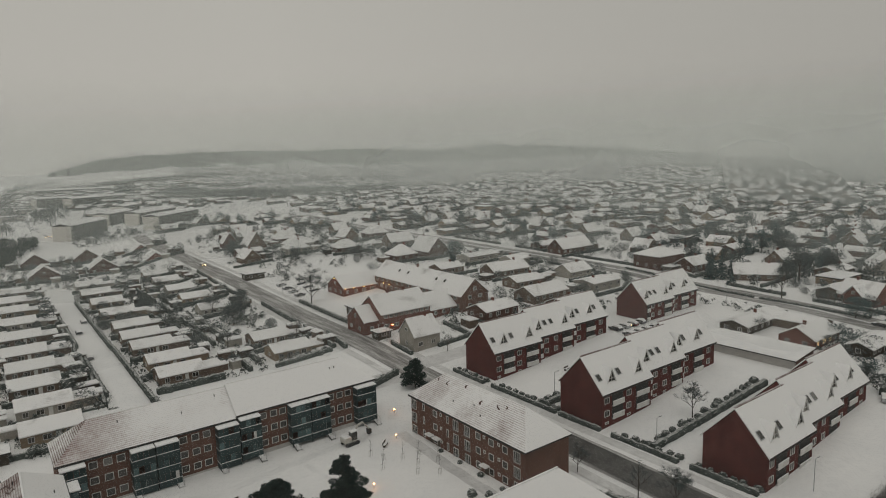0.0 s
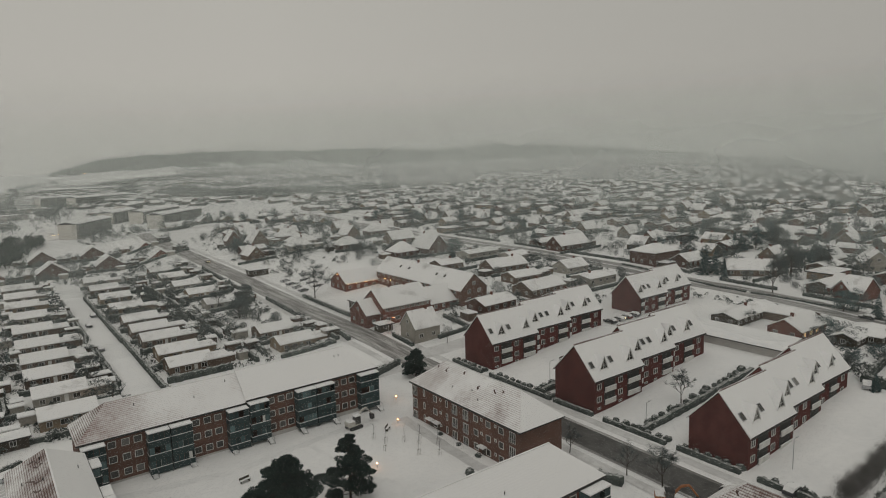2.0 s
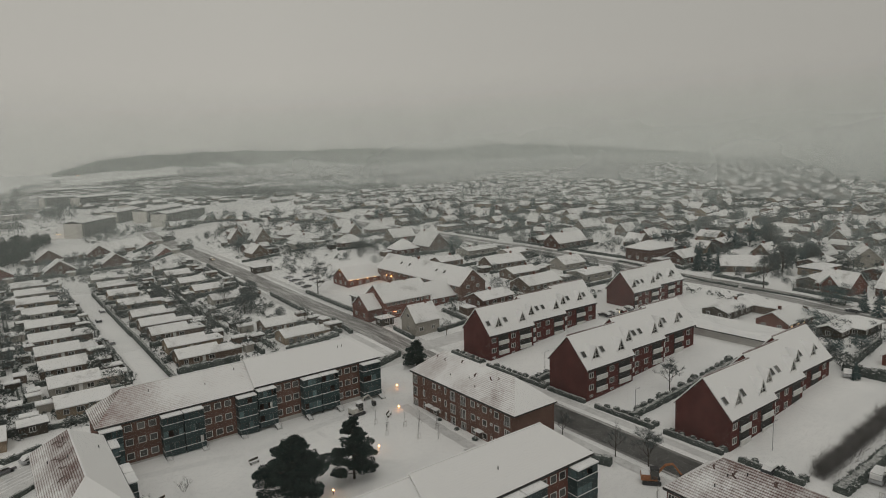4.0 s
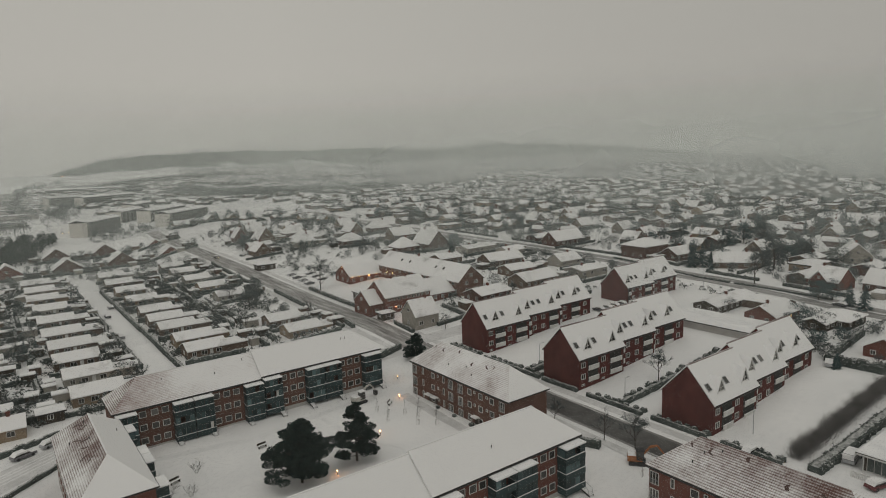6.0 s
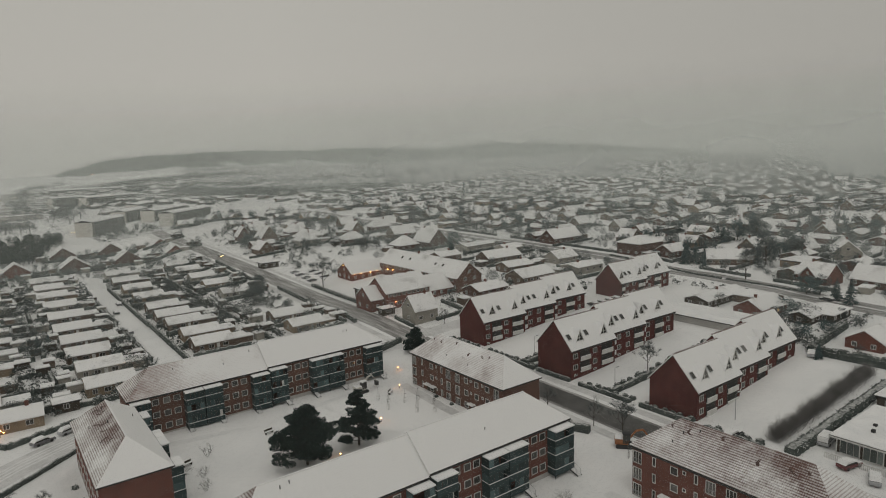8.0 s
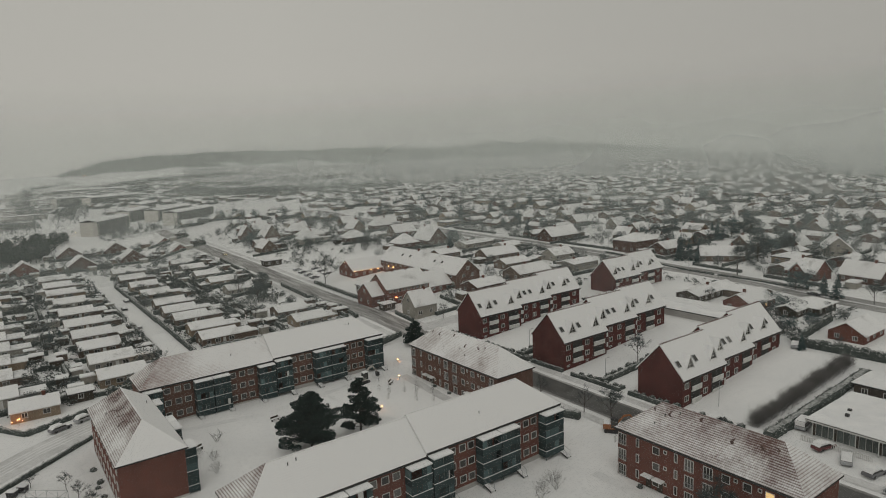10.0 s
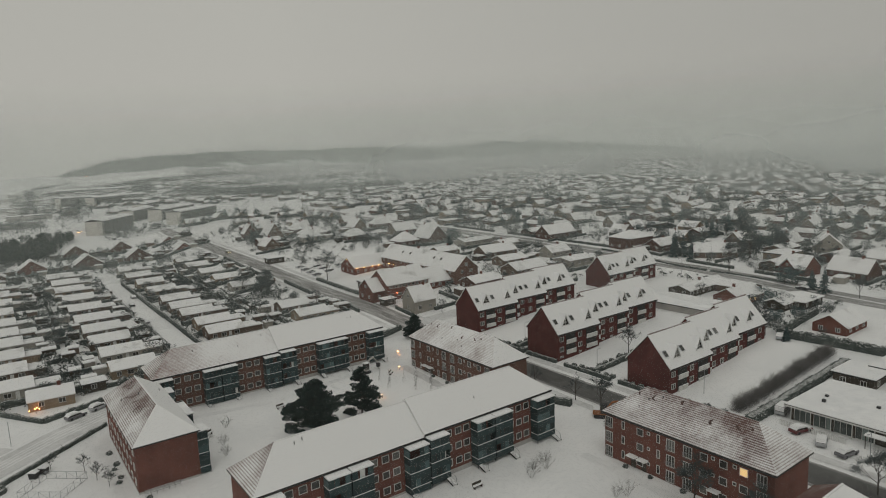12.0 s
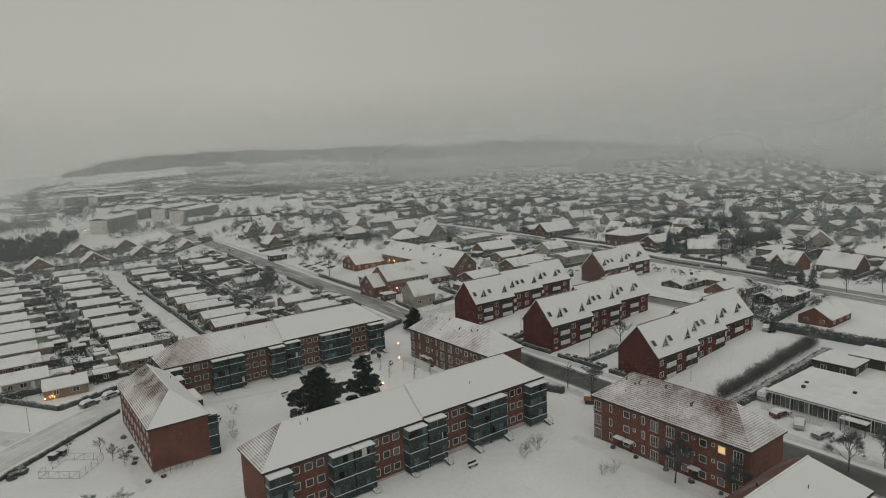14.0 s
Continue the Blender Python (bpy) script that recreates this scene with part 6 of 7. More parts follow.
def pale_shrub(x, y, h, seed):
    """Several thin stems fanning out of the snow, with fine frosted twigs."""
    rnd = random.Random(seed)
    t = thing("shrub", pose(x, y, 0), "pale leafless shrub standing in the snow", "shrub", "courtyard shrubs")
    s, ends = Shape(), []
    for k in range(9):
        a = k * 2.4 + rnd.uniform(-0.4, 0.4)
        d = Vector((math.cos(a) * 0.5, math.sin(a) * 0.5, rnd.uniform(0.7, 1.3))).normalized()
        branching(rnd, s, Vector((math.cos(a) * 0.15, math.sin(a) * 0.15, -0.1)), d, h * rnd.uniform(0.4, 0.55), 0.02, 2, ends)
    part("stems", s, TWIG_SNOW, t)
    s = Shape()
    for p, d in ends:
        for _ in range(5):
            q = (d + Vector((rnd.gauss(0, 0.5), rnd.gauss(0, 0.5), rnd.gauss(0.2, 0.4)))).normalized() * h * rnd.uniform(0.08, 0.16)
            w = q.orthogonal().normalized() * 0.011
            s.face([p - w, p + w, p + q])
    part("crown", s, TWIG_SNOW, t, "fine frosted twigs")


for k, (x, y) in enumerate(((51, 44), (53.5, 46), (55, 44.5), (56.5, 46.5), (57, 31), (58.5, 30), (11, 95), (14, 93), (13, 88), (10.5, 99), (17, 101))):
    pale_shrub(x, y, random.Random(k).uniform(1.8, 2.9), 90 + k)


for k, (x, y, h) in enumerate(((63.4, 21.5, 8.5), (64.6, 12, 7.5), (87.6, 5.3, 7.5), (93, 2.0, 7.0))):
    bare_tree(pose(x, y, level(x, y)), h, "dark bare tree with a dense fine crown", 140 + k, 5, group="bare trees", twigs=6, stout=1.25)


PALE_WOOD = grained("weathered_stake_wood", (0.16, 0.15, 0.13), (0.32, 0.30, 0.27), 2, 14)


def staked_sapling(x, y, seed):
    rnd = random.Random(seed)
    t = thing("sapling", pose(x, y, level(x, y)), "staked young tree in the snow", "sapling", "staked saplings")
    part("trunk", Shape().tube((0, 0, -0.2), (0, 0, 3.4), 0.035, 0.015, 5), BARK, t)
    for dx in (-0.35, 0.35):
        part("stake", Shape().tube((dx, 0, -0.2), (dx, 0, 1.3), 0.025, 0.025, 5), PALE_WOOD, t)
    part("tie", Shape().box(-0.35, 0.35, -0.02, 0.02, 1.15, 1.2), PALE_WOOD, t)
    s = Shape()
    for _ in range(26):
        p = Vector((0, 0, rnd.uniform(1.8, 3.3)))
        q = Vector((rnd.gauss(0, 0.5), rnd.gauss(0, 0.5), 0.7)) * 0.7
        w = q.orthogonal().normalized() * 0.012
        s.face([p - w, p + w, p + q])
    part("crown", s, TWIG, t)


for k, (x, y) in enumerate(((57, 100), (60, 98), (61, 94.5), (59, 91.5), (62, 89), (55, 97), (56, 103), (63, 97), (64.5, 93), (74, 46), (76, 49))):
    staked_sapling(x, y, k)


# hedges and shrubs along the terraces
def clipped_shrub(x, y, r, label="snow-dusted rounded garden shrub", group="terrace shrubs", mat=None):
    rnd = random.Random(int(x * 31 + y * 17))
    s = Shape()
    z = level(x, y)
    n, m = 9, 5
    for j in range(m + 1):
        for i in range(n):
            a, b = 2 * math.pi * i / n, math.pi / 2 * j / m
            q = r * rnd.uniform(0.85, 1.12)
            s.v.append((x + q * math.cos(a) * math.cos(b) ** 0.6, y + q * math.sin(a) * math.cos(b) ** 0.6, z - 0.2 + q * 1.25 * math.sin(b)))
    for j in range(m):
        for i in range(n):
            k = (i + 1) % n
            s.f.append((j * n + i, j * n + k, (j + 1) * n + k, (j + 1) * n + i))
            s.m.append(1 if j >= m - 1 or rnd.random() < 0.12 else 0)
    for _ in range(70):
        a, b = rnd.uniform(0, 6.28), rnd.uniform(0, 1.5)
        p = Vector((x + r * math.cos(a) * math.cos(b) ** 0.6, y + r * math.sin(a) * math.cos(b) ** 0.6, z - 0.2 + r * 1.25 * math.sin(b)))
        q = Vector((rnd.gauss(0, 1), rnd.gauss(0, 1), rnd.gauss(0.4, 0.7))).normalized() * 0.3
        w = q.orthogonal().normalized() * 0.1
        s.face([p - w, p + w, p + q], 1 if rnd.random() < 0.25 else 0)
    return tagged(part("shrub", s, [mat or HEDGE, HEDGE_SNOW]), label, "shrub", group)


for x, y, r in BUSHES[::2]:
    clipped_shrub(x, y, r, "dark garden bush under snow", "garden bushes")
for y0, y1 in ((64.5, 79), (94, 115), (36, 47), (50, 62), (82, 93), (118, 130)):
    tagged(part("hedge", hedge_shape(rnd_green, 97.0, y0, 97.0, y1, 0.9, 0.95, 0.25, 12), [HEDGE, HEDGE_SNOW]), "low clipped hedge along the pavement", "hedge", "terrace hedges")
    y = y0 + 0.8
    while y < y1:
        clipped_shrub(98.6 + rnd_green.uniform(-0.2, 0.4), y, rnd_green.uniform(0.6, 0.9))
        y += rnd_green.uniform(1.6, 2.6)
for x0, x1, y in ((98, 139, 70.5), (98, 120, 98.5)):
    tagged(part("hedge", hedge_shape(rnd_green, x0, y, x1, y - 0.6, 1.3, 1.2, 0.3, 12), [HEDGE, HEDGE_SNOW]), "long dark hedge between the terrace lawns", "hedge", "terrace hedges")
    x = x0 + 1
    while x < x1:
        clipped_shrub(x, y + 1.5 + rnd_green.uniform(-0.3, 0.3), rnd_green.uniform(0.7, 1.1))
        x += rnd_green.uniform(2.0, 3.4)
def dense_tree(x, y, h, wide, mat, label, seed):
    """A thick-twigged winter tree: limbs rising to uneven clumps of fine twigs."""
    rnd = random.Random(seed)
    t = thing("garden_tree", pose(x, y, level(x, y)), label, "tree", "dark garden trees")
    s, crown = Shape(), Shape()
    s.tube((0, 0, -0.4), (0, 0, h * 0.55), h * 0.03, h * 0.015, 6)
    for k in range(15):
        a = k * 2.4 + rnd.uniform(-0.5, 0.5)
        f = 0.22 + 0.72 * (k / 14)
        rr = wide * math.sin(math.pi * min(f * 0.92, 0.93)) ** 0.7 * rnd.uniform(0.35, 0.8)
        c = Vector((math.cos(a) * rr, math.sin(a) * rr, h * f))
        s.tube((0, 0, h * f * 0.55), c, h * 0.01, h * 0.004, 4)
        crown.hull(twig_cloud(rnd, c.x, c.y, c.z, wide * 0.36, h * 0.14, 110, h * 0.055), Matrix.Identity(4))
    part("trunk", s, BARK, t)
    part("crown", crown, mat, t)


for k, (x, y, h, wd, m) in enumerate(((190.7, 250, 8, 4.5, 1), (194, 254, 7, 4, 1), (268, 293, 9, 5, 1), (273, 290, 8, 4, 1), (252, 113, 14, 6, 0), (272, 110, 10, 6, 0), (266, 114, 8, 5, 1), (210, 78, 6.5, 4, 1), (213, 75, 5, 3.5, 1), (228, 80, 4, 3, 1), (225, 83, 3.5, 3, 1), (232, 95, 4, 3.5, 1), (78, 236, 7, 4, 0), (69, 219, 7.5, 5, 0), (72, 224, 6, 4, 0), (-4.5, 226, 5.5, 4.5, 0), (-4.8, 202, 5, 4, 0),
        (184, 73, 4.5, 4, 1), (179, 67.5, 4, 3.5, 1), (174, 70, 4, 3, 0), (181, 78, 4, 3, 1), (145, 301, 6, 4, 0), (153, 278, 7, 4, 0), (158, 276, 6, 4, 0), (170, 362, 8, 5, 0), (185, 345, 7, 5, 0), (245, 364, 9, 6, 1), (252, 360, 8, 5, 1), (242, 177, 7, 4, 0), (315, 184, 10, 6, 0), (322, 190, 9, 5, 1), (299, 151, 10, 6, 1), (299, 141, 12, 6, 0), (306, 146, 9, 5, 1), (50, 268, 6, 4, 0), (160, 57, 4, 3, 1), (168, 54, 4, 2.5, 1), (330, 230, 10, 6, 0), (345, 260, 9, 6, 1), (350, 170, 9, 5, 0), (128, 300, 7, 4, 0), (112, 345, 8, 4, 1), (300, 330, 10, 5, 0))):
    dense_tree(x, y, h, wd, (TWIG, NEEDLE_SNOW)[m], ("dark leafless garden tree with dense twigs", "dark blue-green garden evergreen dusted with snow")[m], 400 + k)


DENSE = [q for q in DENSE if not near_line(q[0], q[1], MAIN, 8) and not near_line(q[0], q[1], UPPER, 9)]
DENSE.sort(key=lambda q: math.hypot(q[0], q[1]))
for k, (x, y, h, wd, m) in enumerate(DENSE[:50]):
    dense_tree(x, y, h, wd, (TWIG, NEEDLE_SNOW)[m], ("dark leafless garden tree with dense twigs", "dark blue-green garden evergreen dusted with snow")[m], 700 + k)
joined("distant_evergreens", "dark round evergreens among the distant gardens", "trees", [twig_cloud(rnd_green, x, y, level(x, y) + h * 0.5, wd * 0.8, h * 0.5, 150, h * 0.13) for x, y, h, wd, m in DENSE[50:]], NEEDLE_SNOW)


def bare_hedge(x0, y0, x1, y1, w, h, count, label):
    """A tall leafless hedge: thousands of upright twigs fanning out from the ground."""
    rnd = random.Random(9)
    s = Shape()
    for k in range(count):
        t = rnd.random()
        swell = 0.62 + 0.42 * abs(math.sin(t * 37 + 0.6 * math.sin(t * 11))) + 0.1 * math.sin(t * 23)
        p = Vector((x0 + (x1 - x0) * t, y0 + (y1 - y0) * t + rnd.gauss(0, w * 0.2), 0))
        p.z = level(p.x, p.y) + rnd.uniform(0, h * 0.55) * swell
        d = Vector((rnd.gauss(0, 0.35), rnd.gauss(0, 0.45), 1)).normalized() * h * 0.45 * swell * rnd.uniform(0.5, 1.15)
        q = d.orthogonal().normalized() * rnd.uniform(0.015, 0.045)
        s.face([p - q, p + q, p + d], 1 if rnd.random() < 0.12 else 0)
    return tagged(part("hedge", s, [BEECH, TWIG_SNOW]), label, "hedge", "terrace hedges")


bare_hedge(100.5, 35.5, 143, 35.2, 3.8, 3.7, 20000, "tall bare brown beech hedge beside the lawn")
tagged(part("hedge", hedge_shape(rnd_green, 98.5, 31.3, 139, 30.0, 2.2, 1.3, 0.4, 14), [HEDGE, HEDGE_SNOW]), "low dark evergreen hedge with snow patches", "hedge", "terrace hedges")
tagged(part("hedge", hedge_shape(rnd_green, 149, 50, 150, 20, 1.6, 2.2, 0.5, 22), [HEDGE, HEDGE_SNOW]), "thick clipped hedge dusted with snow", "hedge", "terrace hedges")
tagged(part("hedge", hedge_shape(rnd_green, 149.5, 50.5, 178, 53.5, 1.2, 1.9, 0.4, 16), [HEDGE, HEDGE_SNOW]), "tall dark boundary hedge topped with snow", "hedge", "terrace hedges")
tagged(part("hedge", hedge_shape(rnd_green, 84, 137.5, 70, 132.5, 1.4, 1.6, 0.35, 14), [HEDGE, HEDGE_SNOW]), "dark hedge along the access street", "hedge", "terrace hedges")
tagged(part("hedge", hedge_shape(rnd_green, 95.8, 184, 97, 226, 1.2, 1.3, 0.35, 10), [HEDGE, HEDGE_SNOW]), "roadside hedge by the school", "hedge", "terrace hedges")
tagged(part("hedge", hedge_shape(rnd_green, -40, 87, -2.9, 120.1, 0.7, 0.8, 0.25, 9), [HEDGE, HEDGE_SNOW]), "dark hedge along the snowy street", "hedge", "terrace hedges")
tagged(part("hedge", hedge_shape(rnd_green, -24, 147.5, -13.6, 131.1, 0.9, 1.0, 0.3, 12), [HEDGE, HEDGE_SNOW]), "low garden hedge round the bungalow", "hedge", "terrace hedges")
tagged(part("hedge", hedge_shape(rnd_green, -13.6, 131.1, -0.8, 137.0, 0.9, 1.1, 0.3, 12), [HEDGE, HEDGE_SNOW]), "garden hedge along the snowy street corner", "hedge", "terrace hedges")
for y0, y1 in ((75, 110), (112, 140), (150, 170)):
    tagged(part("hedge", hedge_shape(rnd_green, 207 + y0 * 0.08, y0, 206 + y1 * 0.09, y1, 0.8, 0.8, 0.3, 10), [HEDGE, HEDGE_SNOW]), "dark hedge along the through road", "hedge", "terrace hedges")
for (hx0, hy0), (hx1, hy1) in (((226, 106), (228.5, 128)), ((229, 142), (229.5, 166)), ((229, 172), (231.5, 208)), ((233, 214), (232.5, 250)), ((232, 262), (230, 300)), ((208, 176), (210, 204)), ((211, 212), (212, 246)), ((220, 72), (224, 96)), ((104, 146.2), (120, 146.4)), ((94.6, 146), (94.9, 157)), ((116, 147), (116.5, 160))):
    tagged(part("hedge", hedge_shape(rnd_green, hx0, hy0, hx1, hy1, 1.0, 1.2, 0.3, 12), [HEDGE, HEDGE_SNOW]), "dark boundary hedge flecked with snow", "hedge", "terrace hedges")
for x, y, h in ((206, 63, 9), (236.5, 140, 12), (236, 135.5, 11), (241, 134, 10), (232, 138, 9), (244, 131, 8), (168, 222, 11), (230, 128, 7), (243, 246, 10), (150, 58, 6), (146, 47, 4), (272, 292, 10), (276, 288, 9), (318, 190, 10), (287, 152, 11), (292, 158, 9), (310, 156, 11), (345, 142, 9), (247, 148, 8), (228, 84, 6), (-3, 205, 6), (0, 208, 5), (208, 68, 8)):
    c = thing("conifer", pose(x, y, level(x, y)), "tall dark spruce dusted with snow", "tree", "garden conifers")
    s = Shape()
    for q in range(4):
        s.hull(far_conifer(rnd_green, 0, 0, 0, h), Matrix.Identity(4))
    part("crown", s, NEEDLE_SNOW, c)


# ---- sheds, vehicles and small things ----
def shed(x, y, w, d, h, seed):
    b = thing("shed", pose(x, y, level(x, y), 0, 0, (seed % 7 - 3) * 2), "small dark garden shed with a snow cap", "shed", "garden sheds")
    part("wall", Shape().box(-w / 2, w / 2, -d / 2, d / 2, -0.5, h), (TIMBER, BRICK_BROWN, RENDER_GREY)[seed % 3], b)
    part("roof", Shape().soft_box(-w / 2 - 0.25, w / 2 + 0.25, -d / 2 - 0.25, d / 2 + 0.25, h, h + 0.35, 0.14), SNOW_CAP, b)


for k, q in enumerate(SHEDS):
    shed(*q, k)

CAR_PAINTS = [grained(f"car_paint_{n}", c, tuple(v * 1.5 for v in c), 1, 10, 0.35, 0.5, 0.02) for n, c in (("grey", (0.12, 0.12, 0.13)), ("dark", (0.02, 0.022, 0.028)), ("red", (0.10, 0.02, 0.022)), ("silver", (0.3, 0.31, 0.32)))]


def car(at, paint, label, van=False, lights=False):
    c = thing("car", at, label, "car", "parked cars")
    L, W = (4.9, 1.9) if van else (4.3, 1.75)
    body = Shape().prism([(-L / 2, 0.28), (L / 2, 0.28), (L / 2, 0.62), (L / 2 - 0.15, 0.78), (-L / 2 + 0.1, 0.85), (-L / 2, 0.7)], -W / 2, W / 2)
    part("body", body, CAR_PAINTS[paint], c)
    top = [(-L / 2 + 0.15, 0.85), (L * 0.26, 0.8), (L * 0.1, 1.38), (-L * 0.36, 1.38)] if not van else [(-L / 2 + 0.05, 0.85), (L * 0.34, 0.8), (L * 0.22, 1.85), (-L / 2 + 0.08, 1.9)]
    part("cabin", Shape().prism(top, -W / 2 + 0.1, W / 2 - 0.1), GLASS, c, "dark car windows")
    z = top[2][1]
    part("snow_cap", Shape().prism([(top[0][0] - 0.06, 0.95), (top[3][0] - 0.1, z - 0.1), (top[3][0] + 0.1, z + 0.13), (top[2][0] - 0.1, z + 0.13), (top[2][0] + 0.28, z - 0.28), (top[2][0], z - 0.2), (top[3][0], z - 0.2)], -W / 2 + 0.07, W / 2 - 0.07).soft_box(L * 0.25, L / 2 - 0.08, -W / 2 + 0.06, W / 2 - 0.06, 0.76, 0.92, 0.07), SNOW_CAP, c, "snow lying on roof, windows and bonnet")
    wheel = Shape().tube((0, -0.1, 0), (0, 0.1, 0), 0.31, 0.31, 12)
    for x in (-L * 0.31, L * 0.31):
        for y in (-W / 2 + 0.08, W / 2 - 0.08):
            part("wheel", shared(("wheel",), lambda: wheel, DARK), None, c, at=pose(x, y, 0.31))
    if lights:
        for y in (-0.6, 0.6):
            part("headlight", Shape().tube((L / 2 - 0.02, y, 0.62), (L / 2 + 0.03, y, 0.62), 0.11, 0.11, 8), GLOW_WHITE, c, "shining headlight")
    return c


CARS = ((-7.6, 129.5, 25, 0), (-2.6, 132, 25, 3), (25, 246, 90, 1), (23.6, 211, 85, 0), (28.5, 262, 90, 0), (100.9, 22.8, -15, 2), (99, 18.3, 20, 3), (97.6, 13.6, -10, 0), (97.5, 41.5, 0, 1), (83.4, 184.7, 60, 0), (83.2, 193.2, 85, 3),
        (89.5, 47, -90, 1), (147, 49, 20, 3), (196, 100, 70, 0), (206, 70, 80, 1))
for x, y, rz, p in CARS:
    car(pose(x, y, level(x, y) + 0.09, 0, 0, rz), p, "parked car partly covered in snow")
for k in range(9):
    car(pose(148 + 3.0 * k * 0.62, 113 + (k % 2) * 6.5, level(150, 115) + 0.05, 0, 0, 84 + k * 1.7), (0, 1, 3, 3, 0, 2, 1, 0, 3)[k], "snow-topped car in the terrace car park")
for k in range(7):
    car(pose(101 + (k % 2) * 8 + k * 0.3, 235 + k * 3.8, level(103, 235 + k * 3.8) + 0.05, 0, 0, 10 + (k % 3) * 4), (0, 1, 3, 0)[k % 4], "snow-covered car in the school car park")
car(pose(157.2, 119.5, level(157, 119) + 0.05, 0, 0, 200), 1, "dark car with headlights on in the terrace car park", lights=True)
car(pose(91.2, 331, level(91.2, 331) + 0.1, 0, 0, -89), 1, "far car with bright headlights on the road", lights=True)
car(pose(107.0, 28.8, 0.6, 0, 0, 5), 3, "pale van parked beside the hedge", True)


def excavator(at, label, paint, snow):
    e = thing("excavator", at, label, "excavator")
    for y in (-0.9, 0.9):
        part("track", Shape().prism([(-1.5, 0.1), (-1.2, 0), (1.2, 0), (1.5, 0.1), (1.5, 0.55), (1.2, 0.7), (-1.2, 0.7), (-1.5, 0.55)], y - 0.25, y + 0.25), DARK, e)
    part("body", Shape().soft_box(-1.7, 0.9, -0.95, 0.95, 0.75, 1.75, 0.15), paint, e)
    cab = part("cab", Shape().soft_box(-0.2, 1.1, -0.95, 0.1, 1.0, 2.7, 0.12), GLASS, e, "glazed cab")
    part("cab_roof", Shape().soft_box(-0.3, 1.2, -1.05, 0.2, 2.7, 2.95, 0.12), SNOW_CAP if snow else DARK, cab)
    arm = Shape()
    for a, b, r in (((0.8, 0.4, 1.3), (2.2, 0.4, 3.1), 0.27), ((2.2, 0.4, 3.1), (3.4, 0.4, 3.4), 0.25), ((3.4, 0.4, 3.4), (4.8, 0.4, 1.6), 0.2)):
        arm.tube(a, b, r, r * 0.8, 4)
    part("boom", arm, paint, e)
    part("bucket", Shape().prism([(4.4, 1.7), (5.2, 1.5), (5.2, 0.6), (4.5, 0.5)], 0.0, 0.8), DARK, e)
    part("snow_layer", Shape().soft_box(-1.65, -0.25, -0.9, 0.9, 1.76, 1.95, 0.1), SNOW_CAP, e)


ORANGE = grained("orange_paint", (0.20, 0.07, 0.025), (0.36, 0.15, 0.06), 2, 10, 0.5, 0.4)
YELLOW_SNOWED = grained("snow_dusted_paint", (0.35, 0.33, 0.28), (0.6, 0.6, 0.58), 1.5, 6, 0.7)
excavator(pose(55.6, 110.3, 0, 0, 0, 5), "small snow-covered excavator standing in the courtyard", YELLOW_SNOWED, True)
excavator(pose(79.3, 52.5, 0, 0, 0, -50), "orange digger parked beside the brick block", ORANGE, False)


def street_lamp(x, y, h=5.5, glow=None, arm=0.9, rz=0):
    b = thing("street_lamp", pose(x, y, level(x, y), 0, 0, rz), "slim grey street lamp post" + (" glowing orange" if glow else ""), "street lamp", "street lamps")
    part("pole", Shape().tube((0, 0, -0.3), (0, 0, h), 0.07, 0.045, 7), STEEL, b)
    part("arm", Shape().tube((0, 0, h - 0.05), (arm, 0, h + 0.12), 0.035, 0.03, 6), STEEL, b)
    part("lamp_head", Shape().soft_box(arm - 0.1, arm + 0.5, -0.12, 0.12, h + 0.02, h + 0.16, 0.05), glow or STEEL, b)
    part("snow_cap", Shape().soft_box(arm - 0.1, arm + 0.5, -0.12, 0.12, h + 0.165, h + 0.22, 0.03), SNOW_CAP, b)


for x, y, rz in ((104.6, 44.9, 0), (100, 71, 0), (104, 101, 0), (83.2, 92, 0), (-20, 122, -90), (95, 160, 180), (98, 245, 180), (97.5, 10, 180), (228, 117, 180), (238, 182, 180), (226, 230, 0), (82, 14, 0)):
    street_lamp(x, y, 5.5 if x < 200 else 8, rz=rz)
street_lamp(95.2, 158.5, 5.0, GLOW_RED)
street_lamp(203.8, 115.3, 11.5, arm=1.4, rz=0)



def light_cluster(x, y, z, n, spread, label, mat, r=0.07, up=0.6):
    rnd = random.Random(int(x * 7 + y))
    b = thing("string_lights", pose(x, y, z), label, "lights", "outdoor lights")
    bush = Shape()
    bush.tube((0, 0, -0.3), (0, 0, up + 0.6), 0.03, 0.015, 5)
    for _ in range(10):
        bush.tube((0, 0, rnd.uniform(0.1, up)), (rnd.gauss(0, spread * 0.6), rnd.gauss(0, spread * 0.6), up + rnd.uniform(0.1, 0.7)), 0.015, 0.006, 4)
    part("branches", bush, BARK, b)
    for _ in range(n):
        p = (rnd.gauss(0, spread * 0.5), rnd.gauss(0, spread * 0.5), up + rnd.uniform(-0.2, 0.6))
        part("bulb", shared(("bulb", r, mat.name), lambda: bulb_shape(r), mat), None, b, at=pose(*p))


def bulb_shape(r):
    s = Shape()
    bm = bmesh.new()
    bmesh.ops.create_icosphere(bm, subdivisions=1, radius=r)
    s.v = [tuple(v.co) for v in bm.verts]
    s.f = [tuple(v.index for v in f.verts) for f in bm.faces]
    s.m = [0] * len(s.f)
    bm.free()
    return s


